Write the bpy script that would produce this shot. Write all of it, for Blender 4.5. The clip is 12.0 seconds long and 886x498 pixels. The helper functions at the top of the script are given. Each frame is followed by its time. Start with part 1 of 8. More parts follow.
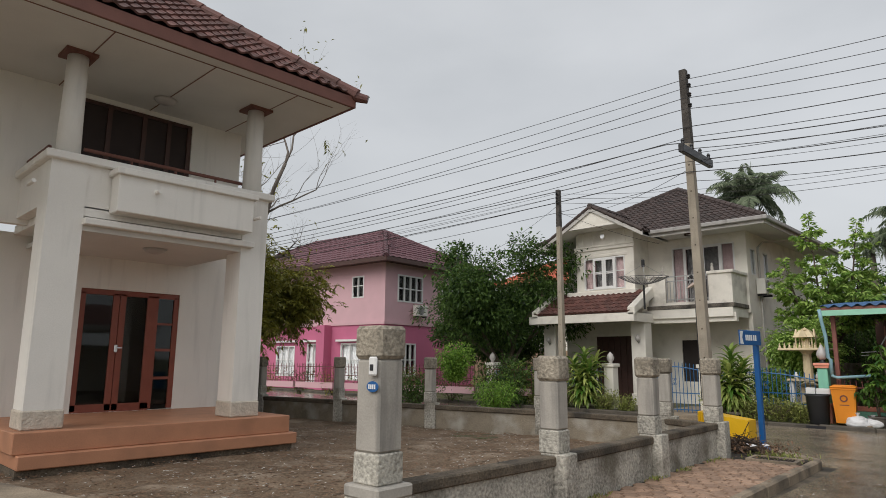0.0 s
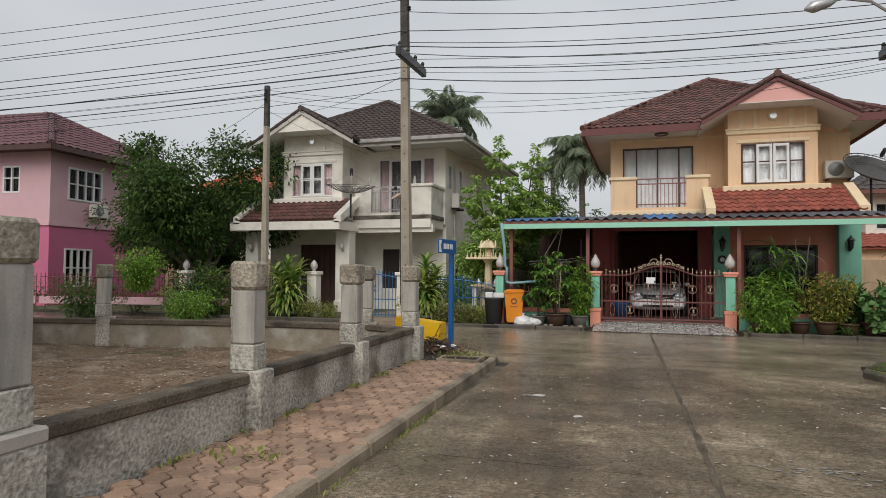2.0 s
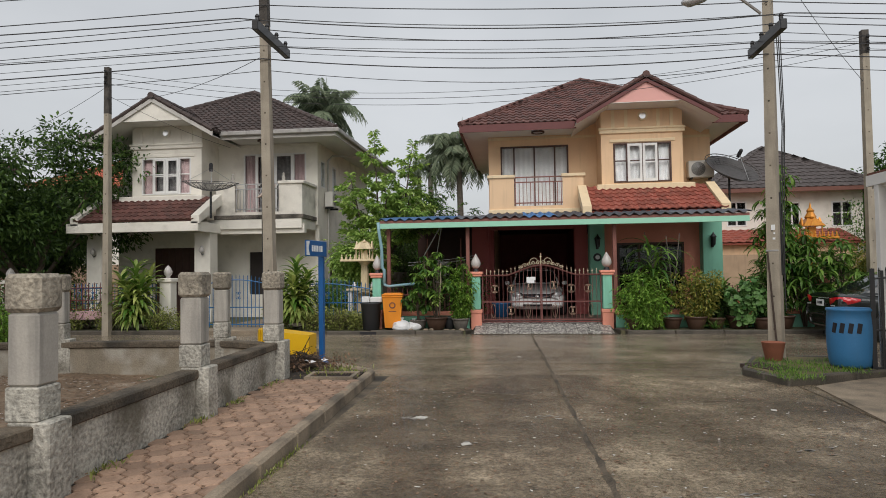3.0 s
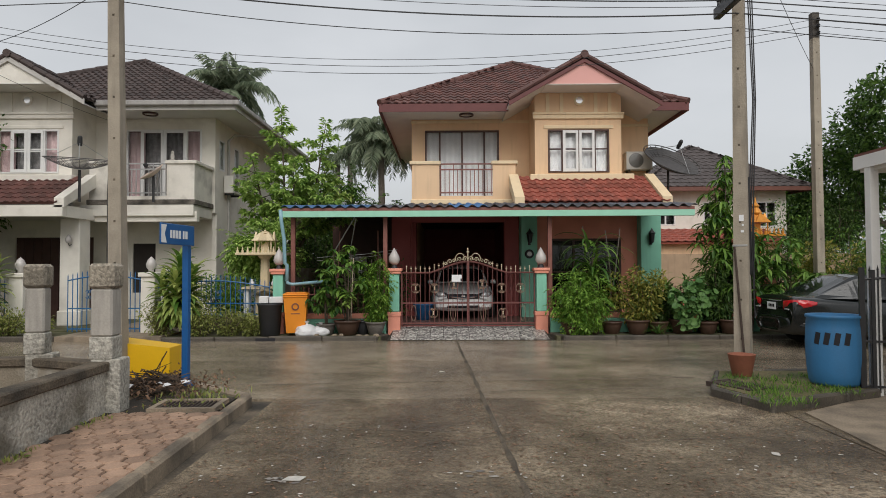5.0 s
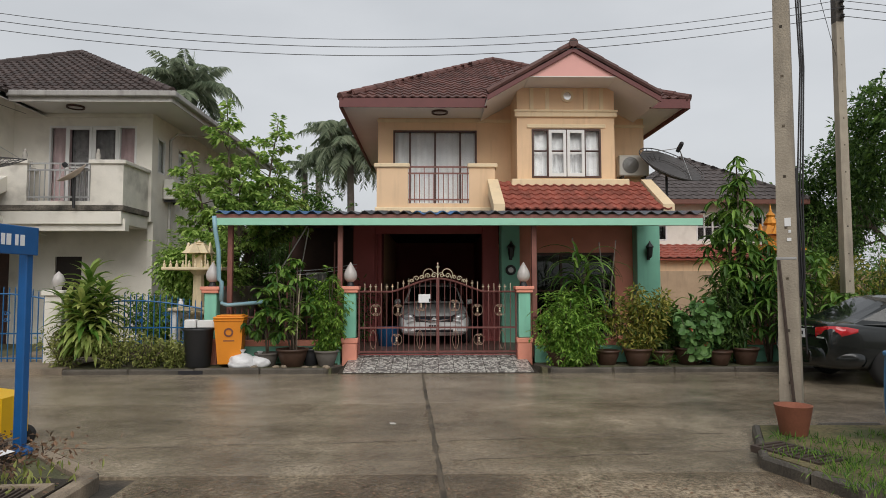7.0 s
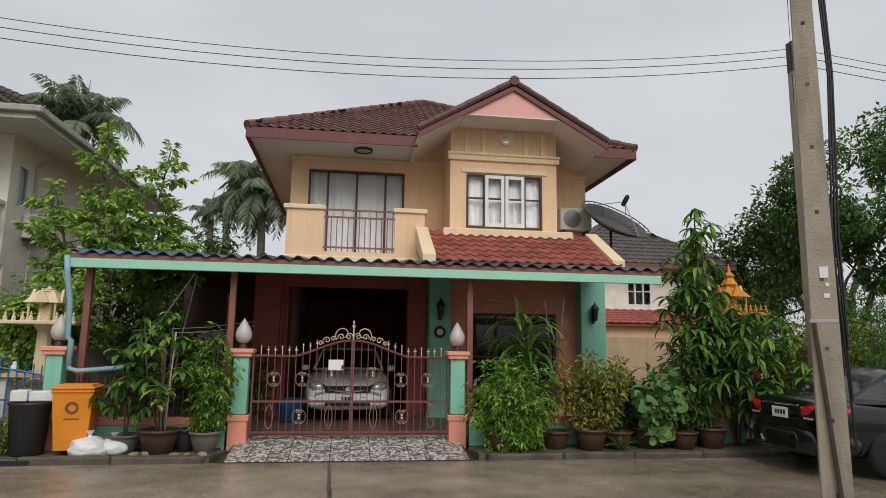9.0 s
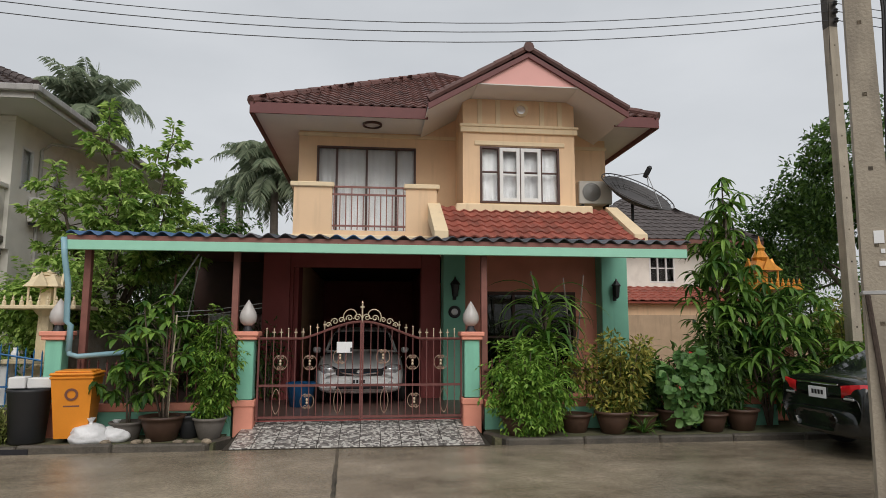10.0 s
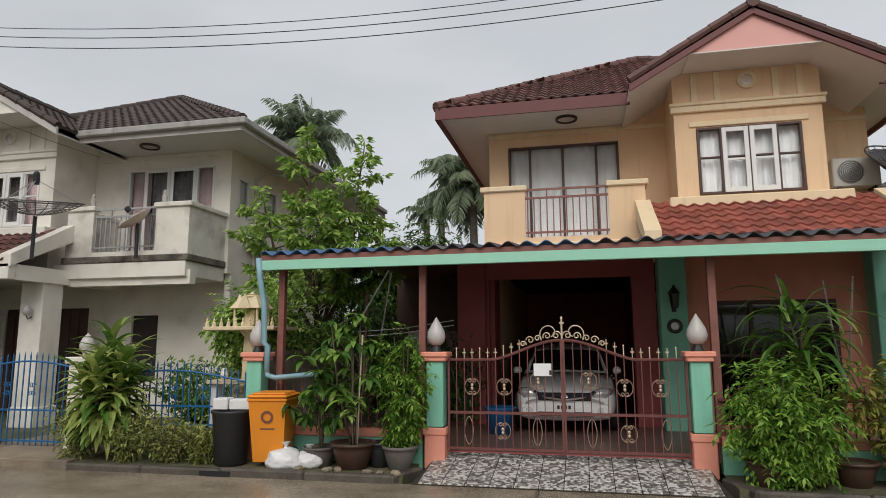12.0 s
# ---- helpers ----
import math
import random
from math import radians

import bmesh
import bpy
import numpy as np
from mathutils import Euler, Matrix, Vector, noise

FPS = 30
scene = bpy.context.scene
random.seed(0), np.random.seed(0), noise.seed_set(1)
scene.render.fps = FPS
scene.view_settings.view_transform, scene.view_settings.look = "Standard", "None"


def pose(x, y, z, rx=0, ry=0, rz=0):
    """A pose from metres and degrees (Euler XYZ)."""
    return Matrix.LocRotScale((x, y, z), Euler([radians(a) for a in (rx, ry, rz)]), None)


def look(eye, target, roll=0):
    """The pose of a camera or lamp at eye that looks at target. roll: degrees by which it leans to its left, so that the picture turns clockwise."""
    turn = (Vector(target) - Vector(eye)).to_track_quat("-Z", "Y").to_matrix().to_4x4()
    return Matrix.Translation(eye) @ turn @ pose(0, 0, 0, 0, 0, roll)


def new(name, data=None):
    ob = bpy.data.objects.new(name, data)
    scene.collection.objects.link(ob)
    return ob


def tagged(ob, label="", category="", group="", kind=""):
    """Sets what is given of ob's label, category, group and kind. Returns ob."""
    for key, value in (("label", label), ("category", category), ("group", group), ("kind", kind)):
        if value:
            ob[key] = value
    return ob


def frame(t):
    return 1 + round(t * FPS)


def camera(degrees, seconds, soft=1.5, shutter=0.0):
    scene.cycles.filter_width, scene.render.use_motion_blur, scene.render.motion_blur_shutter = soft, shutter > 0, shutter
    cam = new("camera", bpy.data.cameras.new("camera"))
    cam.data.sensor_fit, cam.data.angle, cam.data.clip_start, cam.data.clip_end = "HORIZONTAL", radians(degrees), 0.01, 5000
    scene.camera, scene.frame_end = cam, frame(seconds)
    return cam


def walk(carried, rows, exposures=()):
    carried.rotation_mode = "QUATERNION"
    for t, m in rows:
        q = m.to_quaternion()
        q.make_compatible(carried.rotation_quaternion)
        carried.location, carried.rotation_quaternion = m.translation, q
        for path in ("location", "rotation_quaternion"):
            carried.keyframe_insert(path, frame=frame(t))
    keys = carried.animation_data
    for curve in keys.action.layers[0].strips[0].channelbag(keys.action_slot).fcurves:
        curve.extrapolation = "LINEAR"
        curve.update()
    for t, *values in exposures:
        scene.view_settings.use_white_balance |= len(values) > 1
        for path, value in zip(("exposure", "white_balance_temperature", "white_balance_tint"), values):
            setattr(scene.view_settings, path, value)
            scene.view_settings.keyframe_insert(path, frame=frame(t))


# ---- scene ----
cam = camera(69.8, 12.0, 0.9)
PATH = [
    (0, (0.071, -19.149, 1.631), (-1.297, -17.731, 1.974), 0.4),
    (0.5, (0.035, -19.075, 1.614), (-1.038, -17.409, 1.883), 0.6),
    (1, (-0.052, -19.03, 1.611), (-1.015, -17.282, 1.749), 0.2),
    (1.5, (-0.196, -18.834, 1.596), (-1.052, -17.027, 1.655), -0.9),
    (2, (-0.363, -18.422, 1.606), (-0.975, -16.519, 1.673), 0.4),
    (2.1, (-0.398, -18.318, 1.607), (-0.985, -16.409, 1.717), 0.2),
    (2.5, (-0.516, -17.846, 1.623), (-0.753, -15.86, 1.669), -0.1),
    (3, (-0.556, -17.334, 1.662), (-0.796, -15.35, 1.729), -0.8),
    (3.5, (-0.57, -16.803, 1.657), (-0.652, -14.807, 1.752), -0.4),
    (3.7, (-0.595, -16.583, 1.675), (-0.631, -14.585, 1.762), -0.5),
    (5.3, (-0.47, -14.758, 1.612), (-0.462, -12.759, 1.671), -0.1),
    (5.5, (-0.399, -14.512, 1.628), (-0.353, -12.518, 1.767), -0.6),
    (6, (-0.266, -13.961, 1.639), (-0.204, -11.972, 1.834), -1.0),
    (6.5, (-0.176, -13.438, 1.621), (-0.204, -11.443, 1.764), 0.0),
    (6.7, (-0.168, -13.189, 1.644), (-0.137, -11.192, 1.749), 0.3),
    (8.3, (-0.157, -11.282, 1.617), (-0.105, -9.291, 1.803), -1.0),
    (8.5, (-0.108, -11.097, 1.631), (0.008, -9.109, 1.819), -0.5),
    (9, (-0.07, -10.667, 1.664), (0.212, -8.711, 1.972), 0.8),
    (9.5, (0.057, -10.364, 1.665), (0.247, -8.406, 2.023), -0.1),
    (10, (0.136, -10.15, 1.663), (0.358, -8.177, 1.911), 0.1),
    (10.5, (0.154, -9.845, 1.747), (0.497, -7.896, 2.034), 0.4),
    (11, (0.189, -9.531, 1.695), (0.515, -7.569, 1.907), -0.6),
    (11.5, (0.309, -9.173, 1.682), (0.312, -7.18, 1.842), 0.2),
    (12, (0.317, -8.847, 1.746), (-0.111, -6.915, 2.036), -0.3),
]
walk(cam, [(t, look(eye, target, roll)) for t, eye, target, roll in PATH])

# ---- light ----
world = bpy.data.worlds.new("overcast_sky")
scene.world = world
world.use_nodes = True
wn, wl = world.node_tree.nodes, world.node_tree.links
sky = wn.new("ShaderNodeTexSky")
sky.sky_type, sky.sun_disc = "NISHITA", False
sky.sun_elevation, sky.sun_rotation, sky.dust_density = radians(43), radians(188), 6.0
SUN_FROM = Vector((0.10, -0.72, 0.68))
bg_sky, bg_cloud, add_bg = wn.new("ShaderNodeBackground"), wn.new("ShaderNodeBackground"), wn.new("ShaderNodeAddShader")
bg_sky.inputs["Strength"].default_value = 0.02
coord, cmap, cnoise, cramp = wn.new("ShaderNodeTexCoord"), wn.new("ShaderNodeMapping"), wn.new("ShaderNodeTexNoise"), wn.new("ShaderNodeValToRGB")
cmap.inputs["Scale"].default_value = (1.0, 1.0, 2.6)
cnoise.inputs["Scale"].default_value, cnoise.inputs["Detail"].default_value, cnoise.inputs["Roughness"].default_value = 1.6, 5.0, 0.5
cramp.color_ramp.elements[0].position, cramp.color_ramp.elements[0].color = 0.3, (0.552, 0.572, 0.59, 1)
cramp.color_ramp.elements[1].position, cramp.color_ramp.elements[1].color = 0.7, (0.737, 0.752, 0.768, 1)
wl.new(coord.outputs["Generated"], cmap.inputs["Vector"])
wl.new(cmap.outputs["Vector"], cnoise.inputs["Vector"])
wl.new(cnoise.outputs["Fac"], cramp.inputs["Fac"])
wl.new(cramp.outputs["Color"], bg_cloud.inputs["Color"])
wl.new(sky.outputs["Color"], bg_sky.inputs["Color"])
bg_cloud.inputs["Strength"].default_value = 0.85
wl.new(bg_sky.outputs[0], add_bg.inputs[0])
wl.new(bg_cloud.outputs[0], add_bg.inputs[1])
wl.new(add_bg.outputs[0], wn["World Output"].inputs["Surface"])
sun = new("sun", bpy.data.lights.new("sun", "SUN"))
sun.data.energy, sun.data.angle, sun.data.color = 1.5, radians(45), (1.0, 0.975, 0.94)
sun.matrix_world = look(SUN_FROM * 50, (0, 0, 0))


# ---- materials ----
def paint(name, base, rough=0.7, var=0.15, scale=3.0, bump=0.15, bscale=80.0, metal=0.0, stain=None, amount=0.5,
          streak=False, rnd=0.0, coat=0.0, island=0.0, grain=0.35):
    """A surface with broad and fine variation, relief, and optional stains or run marks."""
    m = bpy.data.materials.new(name)
    m.use_nodes = True
    n, l = m.node_tree.nodes, m.node_tree.links
    b = n["Principled BSDF"]
    geo = n.new("ShaderNodeNewGeometry")
    big, fine = n.new("ShaderNodeTexNoise"), n.new("ShaderNodeTexNoise")
    big.inputs["Scale"].default_value, big.inputs["Detail"].default_value = scale, 6.0
    fine.inputs["Scale"].default_value, fine.inputs["Detail"].default_value = bscale, 3.0
    l.new(geo.outputs["Position"], big.inputs["Vector"])
    l.new(geo.outputs["Position"], fine.inputs["Vector"])
    ramp = n.new("ShaderNodeValToRGB")
    lo = [max(0.0, c * (1 - var)) for c in base]
    hi = [min(1.0, c * (1 + var)) for c in base]
    ramp.color_ramp.elements[0].position, ramp.color_ramp.elements[0].color = 0.3, (*lo, 1)
    ramp.color_ramp.elements[1].position, ramp.color_ramp.elements[1].color = 0.7, (*hi, 1)
    mixf = n.new("ShaderNodeMath")
    mixf.operation = "MULTIPLY_ADD"
    mixf.inputs[1].default_value, mixf.inputs[2].default_value = grain, 0.0
    l.new(fine.outputs["Fac"], mixf.inputs[0])
    add = n.new("ShaderNodeMath")
    add.operation = "MULTIPLY_ADD"
    add.inputs[1].default_value = 1 - grain
    l.new(big.outputs["Fac"], add.inputs[0])
    l.new(mixf.outputs[0], add.inputs[2])
    last = add.outputs[0]
    if rnd or island:
        if rnd:
            src = n.new("ShaderNodeObjectInfo").outputs["Random"]
        else:
            src = geo.outputs["Random Per Island"]
        r = n.new("ShaderNodeMath")
        r.operation = "MULTIPLY_ADD"
        r.inputs[1].default_value, r.inputs[2].default_value = rnd or island, -0.5 * (rnd or island)
        l.new(src, r.inputs[0])
        s = n.new("ShaderNodeMath")
        l.new(r.outputs[0], s.inputs[0])
        l.new(last, s.inputs[1])
        last = s.outputs[0]
    l.new(last, ramp.inputs["Fac"])
    colour = ramp.outputs["Color"]
    if stain:
        st = n.new("ShaderNodeTexNoise")
        st.inputs["Detail"].default_value = 8.0
        mp = n.new("ShaderNodeMapping")
        mp.inputs["Scale"].default_value = (7.0, 7.0, 0.7) if streak else (1.3, 1.3, 1.3)
        st.inputs["Scale"].default_value = 1.0 if streak else 1.5
        l.new(geo.outputs["Position"], mp.inputs["Vector"])
        l.new(mp.outputs["Vector"], st.inputs["Vector"])
        sr = n.new("ShaderNodeValToRGB")
        sr.color_ramp.elements[0].position, sr.color_ramp.elements[1].position = 0.60 - 0.15 * amount, 0.78 - 0.1 * amount
        sr.color_ramp.elements[1].color = (amount, amount, amount, 1)
        l.new(st.outputs["Fac"], sr.inputs["Fac"])
        mx = n.new("ShaderNodeMix")
        mx.data_type = "RGBA"
        mx.inputs["B"].default_value = (*stain, 1)
        l.new(sr.outputs["Color"], mx.inputs["Factor"])
        l.new(colour, mx.inputs["A"])
        colour = mx.outputs["Result"]
    l.new(colour, b.inputs["Base Color"])
    b.inputs["Roughness"].default_value, b.inputs["Metallic"].default_value = rough, metal
    b.inputs["Coat Weight"].default_value = coat
    if bump:
        bp = n.new("ShaderNodeBump")
        bp.inputs["Strength"].default_value, bp.inputs["Distance"].default_value = bump, 0.02
        l.new(fine.outputs["Fac"], bp.inputs["Height"])
        l.new(bp.outputs["Normal"], b.inputs["Normal"])
    return m


def leaf_mat(name, dark, light, rough=0.45):
    """Foliage: each leaf its own green, a little light through it."""
    m = bpy.data.materials.new(name)
    m.use_nodes = True
    n, l = m.node_tree.nodes, m.node_tree.links
    b = n["Principled BSDF"]
    geo, ramp = n.new("ShaderNodeNewGeometry"), n.new("ShaderNodeValToRGB")
    ramp.color_ramp.elements[0].color, ramp.color_ramp.elements[1].color = (*dark, 1), (*light, 1)
    l.new(geo.outputs["Random Per Island"], ramp.inputs["Fac"])
    l.new(ramp.outputs["Color"], b.inputs["Base Color"])
    b.inputs["Roughness"].default_value = rough
    b.inputs["Specular IOR Level"].default_value = 0.35
    tr, mx = n.new("ShaderNodeBsdfTranslucent"), n.new("ShaderNodeMixShader")
    l.new(ramp.outputs["Color"], tr.inputs["Color"])
    mx.inputs[0].default_value = 0.3
    l.new(b.outputs[0], mx.inputs[1])
    l.new(tr.outputs[0], mx.inputs[2])
    l.new(mx.outputs[0], n["Material Output"].inputs["Surface"])
    return m


def glass_mat(name, tint, rough=0.03, ior=1.15):
    m = bpy.data.materials.new(name)
    m.use_nodes = True
    b = m.node_tree.nodes["Principled BSDF"]
    b.inputs["Base Color"].default_value = (*tint, 1)
    b.inputs["Roughness"].default_value, b.inputs["Transmission Weight"].default_value, b.inputs["IOR"].default_value = rough, 1.0, ior
    return m


def wet_concrete(name="road_concrete", dirt=0.0):
    """Old road concrete: worn grey-brown, darker and glossier where it is still wet, with grit and leaf bits."""
    m = bpy.data.materials.new(name)
    m.use_nodes = True
    n, l = m.node_tree.nodes, m.node_tree.links
    b = n["Principled BSDF"]
    geo = n.new("ShaderNodeNewGeometry")

    def tex(scale, detail, stretch=(1, 1, 1), rough=0.55):
        mp, t = n.new("ShaderNodeMapping"), n.new("ShaderNodeTexNoise")
        mp.inputs["Scale"].default_value = stretch
        t.inputs["Scale"].default_value, t.inputs["Detail"].default_value, t.inputs["Roughness"].default_value = scale, detail, rough
        l.new(geo.outputs["Position"], mp.inputs["Vector"])
        l.new(mp.outputs["Vector"], t.inputs["Vector"])
        return t.outputs["Fac"]

    def ramp(src, a, ca, z, cz):
        r = n.new("ShaderNodeValToRGB")
        r.color_ramp.elements[0].position, r.color_ramp.elements[0].color = a, (*ca, 1)
        r.color_ramp.elements[1].position, r.color_ramp.elements[1].color = z, (*cz, 1)
        l.new(src, r.inputs["Fac"])
        return r.outputs["Color"]

    def mix(kind, fac, a, c):
        x = n.new("ShaderNodeMix")
        x.data_type, x.blend_type = "RGBA", kind
        if isinstance(fac, float):
            x.inputs["Factor"].default_value = fac
        else:
            l.new(fac, x.inputs["Factor"])
        l.new(a, x.inputs["A"])
        l.new(c, x.inputs["B"])
        return x.outputs["Result"]

    wet = ramp(tex(0.42, 7, (0.7, 1.5, 1)), 0.40, (0, 0, 0), 0.60, (1, 1, 1))
    base = ramp(tex(1.7 + 1.3 * dirt, 12, (1, 1, 1), 0.65), 0.3 + 0.06 * dirt, (0.31 - 0.15 * dirt, 0.255 - 0.125 * dirt, 0.19 - 0.095 * dirt), 0.70 - 0.06 * dirt, (0.49 - 0.05 * dirt, 0.42 - 0.045 * dirt, 0.33 - 0.04 * dirt))
    dark = ramp(tex(3.2, 8), 0.3, (0.15 - 0.07 * dirt, 0.12 - 0.055 * dirt, 0.085 - 0.04 * dirt), 0.7, (0.31 - 0.11 * dirt, 0.26 - 0.093 * dirt, 0.195 - 0.07 * dirt))
    col = mix("MIX", wet, base, dark)
    grit = ramp(tex(22, 8, (1, 1, 1), 0.85), 0.40, (0.25, 0.24, 0.22), 0.58, (1.4, 1.36, 1.28))
    col = mix("MULTIPLY", 0.4 + 0.5 * dirt, col, grit)
    moss = ramp(tex(0.9 + 1.3 * dirt, 9, (1, 0.6, 1), 0.7 - 0.08 * dirt), 0.55 - 0.075 * dirt, (0, 0, 0), 0.64 - 0.09 * dirt, (0.75 + 0.1 * dirt, 0, 0))
    brown = n.new("ShaderNodeRGB")
    brown.outputs[0].default_value = (0.10 + 0.02 * dirt, 0.073 + 0.004 * dirt, 0.05 - 0.002 * dirt, 1)
    col = mix("MIX", moss, col, brown.outputs[0])
    patch = ramp(tex(0.75, 6, (1.2, 0.45, 1), 0.6), 0.40, (0.50, 0.44, 0.38), 0.60, (1.25, 1.21, 1.14))
    col = mix("MULTIPLY", 0.15 + 0.75 * dirt, col, patch)
    specks = ramp(tex(16, 10, (1, 1, 1), 0.8), 0.64 - 0.025 * dirt, (0, 0, 0), 0.70 - 0.01 * dirt, (0.8, 0.8, 0.8))
    tint = n.new("ShaderNodeRGB")
    tint.outputs[0].default_value = (0.42, 0.37, 0.29, 1)
    col = mix("MIX", specks, col, tint.outputs[0])
    l.new(col, b.inputs["Base Color"])
    rr = ramp(tex(0.42, 7, (0.7, 1.5, 1)), 0.40, (0.62 + 0.13 * dirt, 0, 0), 0.62, (0.20 + 0.2 * dirt, 0, 0))
    l.new(rr, b.inputs["Roughness"])
    bp = n.new("ShaderNodeBump")
    bp.inputs["Strength"].default_value, bp.inputs["Distance"].default_value = 0.35 + 0.55 * dirt, 0.015
    l.new(tex(45, 6, (1, 1, 1), 0.7), bp.inputs["Height"])
    l.new(bp.outputs["Normal"], b.inputs["Normal"])
    return m


def mosaic_mat():
    """Glazed drive tiles with pale broken-stone flecks on grey."""
    m = bpy.data.materials.new("mosaic_tile")
    m.use_nodes = True
    n, l = m.node_tree.nodes, m.node_tree.links
    b = n["Principled BSDF"]
    geo, v, r = n.new("ShaderNodeNewGeometry"), n.new("ShaderNodeTexVoronoi"), n.new("ShaderNodeValToRGB")
    v.inputs["Scale"].default_value = 25.0
    l.new(geo.outputs["Position"], v.inputs["Vector"])
    sep = n.new("ShaderNodeSeparateColor")
    l.new(v.outputs["Color"], sep.inputs["Color"])
    l.new(sep.outputs[0], r.inputs["Fac"])
    r.color_ramp.interpolation = "CONSTANT"
    r.color_ramp.elements[0].color = (0.13, 0.12, 0.115, 1)
    r.color_ramp.elements[1].position, r.color_ramp.elements[1].color = 0.38, (0.62, 0.60, 0.56, 1)
    e = r.color_ramp.elements.new(0.72)
    e.color = (0.30, 0.28, 0.26, 1)
    l.new(r.outputs["Color"], b.inputs["Base Color"])
    b.inputs["Roughness"].default_value = 0.35
    return m


ROAD = wet_concrete()
STAINED = wet_concrete("stained_road_concrete", 0.3)
LANE = wet_concrete("dirty_lane_concrete", 0.85)
MOSAIC = mosaic_mat()
SOIL = paint("yard_soil", (0.165, 0.114, 0.072), 0.95, 0.6, 1.4, 1.0, 24, stain=(0.34, 0.27, 0.20), amount=0.7, grain=0.6)
MOSSY = paint("mossy_soil", (0.15, 0.125, 0.06), 0.95, 0.6, 3.0, 0.9, 24, stain=(0.07, 0.10, 0.03), amount=0.8, grain=0.5)
GRASSY = paint("verge_soil", (0.10, 0.10, 0.05), 0.95, 0.5, 2.0, 0.8, 30, stain=(0.13, 0.10, 0.07), amount=0.6)
KERB = paint("kerb_concrete", (0.29, 0.232, 0.168), 0.8, 0.4, 3, 0.5, 60, stain=(0.06, 0.052, 0.042), amount=0.7, grain=0.5)
KERBWET = paint("damp_kerb_concrete", (0.095, 0.082, 0.066), 0.6, 0.5, 3, 0.5, 50, stain=(0.035, 0.032, 0.026), amount=0.8, grain=0.5)
PAVER = paint("brick_paver", (0.375, 0.245, 0.17), 0.75, 0.3, 5, 0.6, 60, rnd=0.35, stain=(0.15, 0.105, 0.075), amount=0.6, grain=0.5)
GROUT = paint("paver_joint", (0.035, 0.028, 0.02), 0.95, 0.3, 8, 0.5, 60)
WALLCON = paint("rough_cast", (0.42, 0.40, 0.35), 0.95, 0.65, 2.0, 1.0, 30, stain=(0.13, 0.115, 0.085), amount=0.85, grain=0.6)
BACKCON = paint("damp_plaster", (0.24, 0.205, 0.155), 0.95, 0.35, 2.5, 0.5, 45, stain=(0.46, 0.44, 0.39), amount=0.8, grain=0.4)
CAPCON = paint("capping_concrete", (0.125, 0.10, 0.072), 0.95, 0.6, 3, 0.8, 40, stain=(0.026, 0.024, 0.02), amount=0.85, grain=0.55)
HEADCON = paint("weathered_rough_cast", (0.31, 0.275, 0.22), 0.95, 0.7, 4, 1.0, 30, stain=(0.10, 0.088, 0.068), amount=0.9, grain=0.6)
POSTCON = paint("post_concrete", (0.40, 0.375, 0.335), 0.9, 0.22, 3, 0.12, 60, stain=(0.16, 0.155, 0.145), amount=0.7, streak=True)
POLECON = paint("pole_concrete", (0.36, 0.315, 0.25), 0.85, 0.18, 4, 0.3, 50, stain=(0.16, 0.14, 0.115), amount=0.6, streak=True)
CREAM = paint("cream_render", (0.80, 0.56, 0.35), 0.75, 0.07, 1.5, 0.1, 90, stain=(0.60, 0.42, 0.26), amount=0.5, streak=True)
CREAMTRIM = paint("cream_trim", (0.80, 0.64, 0.42), 0.7, 0.06, 2, 0.08, 90, stain=(0.55, 0.42, 0.27), amount=0.4, streak=True)
WHITE = paint("white_render", (0.80, 0.765, 0.69), 0.8, 0.09, 1.5, 0.12, 90, stain=(0.58, 0.545, 0.48), amount=0.6)
WHITEMOULD = paint("mouldy_white_render", (0.74, 0.705, 0.635), 0.85, 0.12, 3, 0.2, 70, stain=(0.34, 0.315, 0.275), amount=0.7)
REARTAN = paint("tan_wall_render", (0.42, 0.30, 0.20), 0.85, 0.15, 2, 0.2, 60, stain=(0.22, 0.16, 0.11), amount=0.5, streak=True)
GUTTER = paint("stained_gutter", (0.36, 0.345, 0.33), 0.6, 0.2, 4, 0.05, 60, stain=(0.16, 0.15, 0.135), amount=0.6, streak=True)
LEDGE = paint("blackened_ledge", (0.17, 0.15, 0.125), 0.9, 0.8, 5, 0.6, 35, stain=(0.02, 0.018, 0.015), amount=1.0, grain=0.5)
LWHITE = paint("clean_white_render", (0.84, 0.81, 0.755), 0.75, 0.05, 1.2, 0.12, 70, stain=(0.60, 0.58, 0.54), amount=0.4, streak=True)
SOFFIT = paint("soffit_board", (0.70, 0.685, 0.65), 0.8, 0.05, 1.5, 0.05, 60)
PINK = paint("pale_pink_render", (0.66, 0.42, 0.46), 0.75, 0.06, 1.5, 0.1, 80)
MAGENTA = paint("deep_pink_render", (0.55, 0.15, 0.265), 0.7, 0.08, 1.5, 0.1, 80)
CORAL = paint("coral_render", (0.82, 0.33, 0.235), 0.65, 0.09, 2.5, 0.1, 80)
DARKRED = paint("dark_red_render", (0.33, 0.075, 0.07), 0.65, 0.12, 2, 0.1, 80)
MINT = paint("mint_render", (0.24, 0.58, 0.43), 0.6, 0.08, 2.5, 0.08, 80, stain=(0.17, 0.40, 0.30), amount=0.4, streak=True)
GABLEPINK = paint("gable_pink", (0.76, 0.40, 0.36), 0.7, 0.05, 2, 0.05, 80)
TILERED = paint("red_brown_roof_tile", (0.125, 0.055, 0.046), 0.6, 0.3, 4, 0.3, 60, rnd=0.5, stain=(0.055, 0.04, 0.036), amount=0.6)
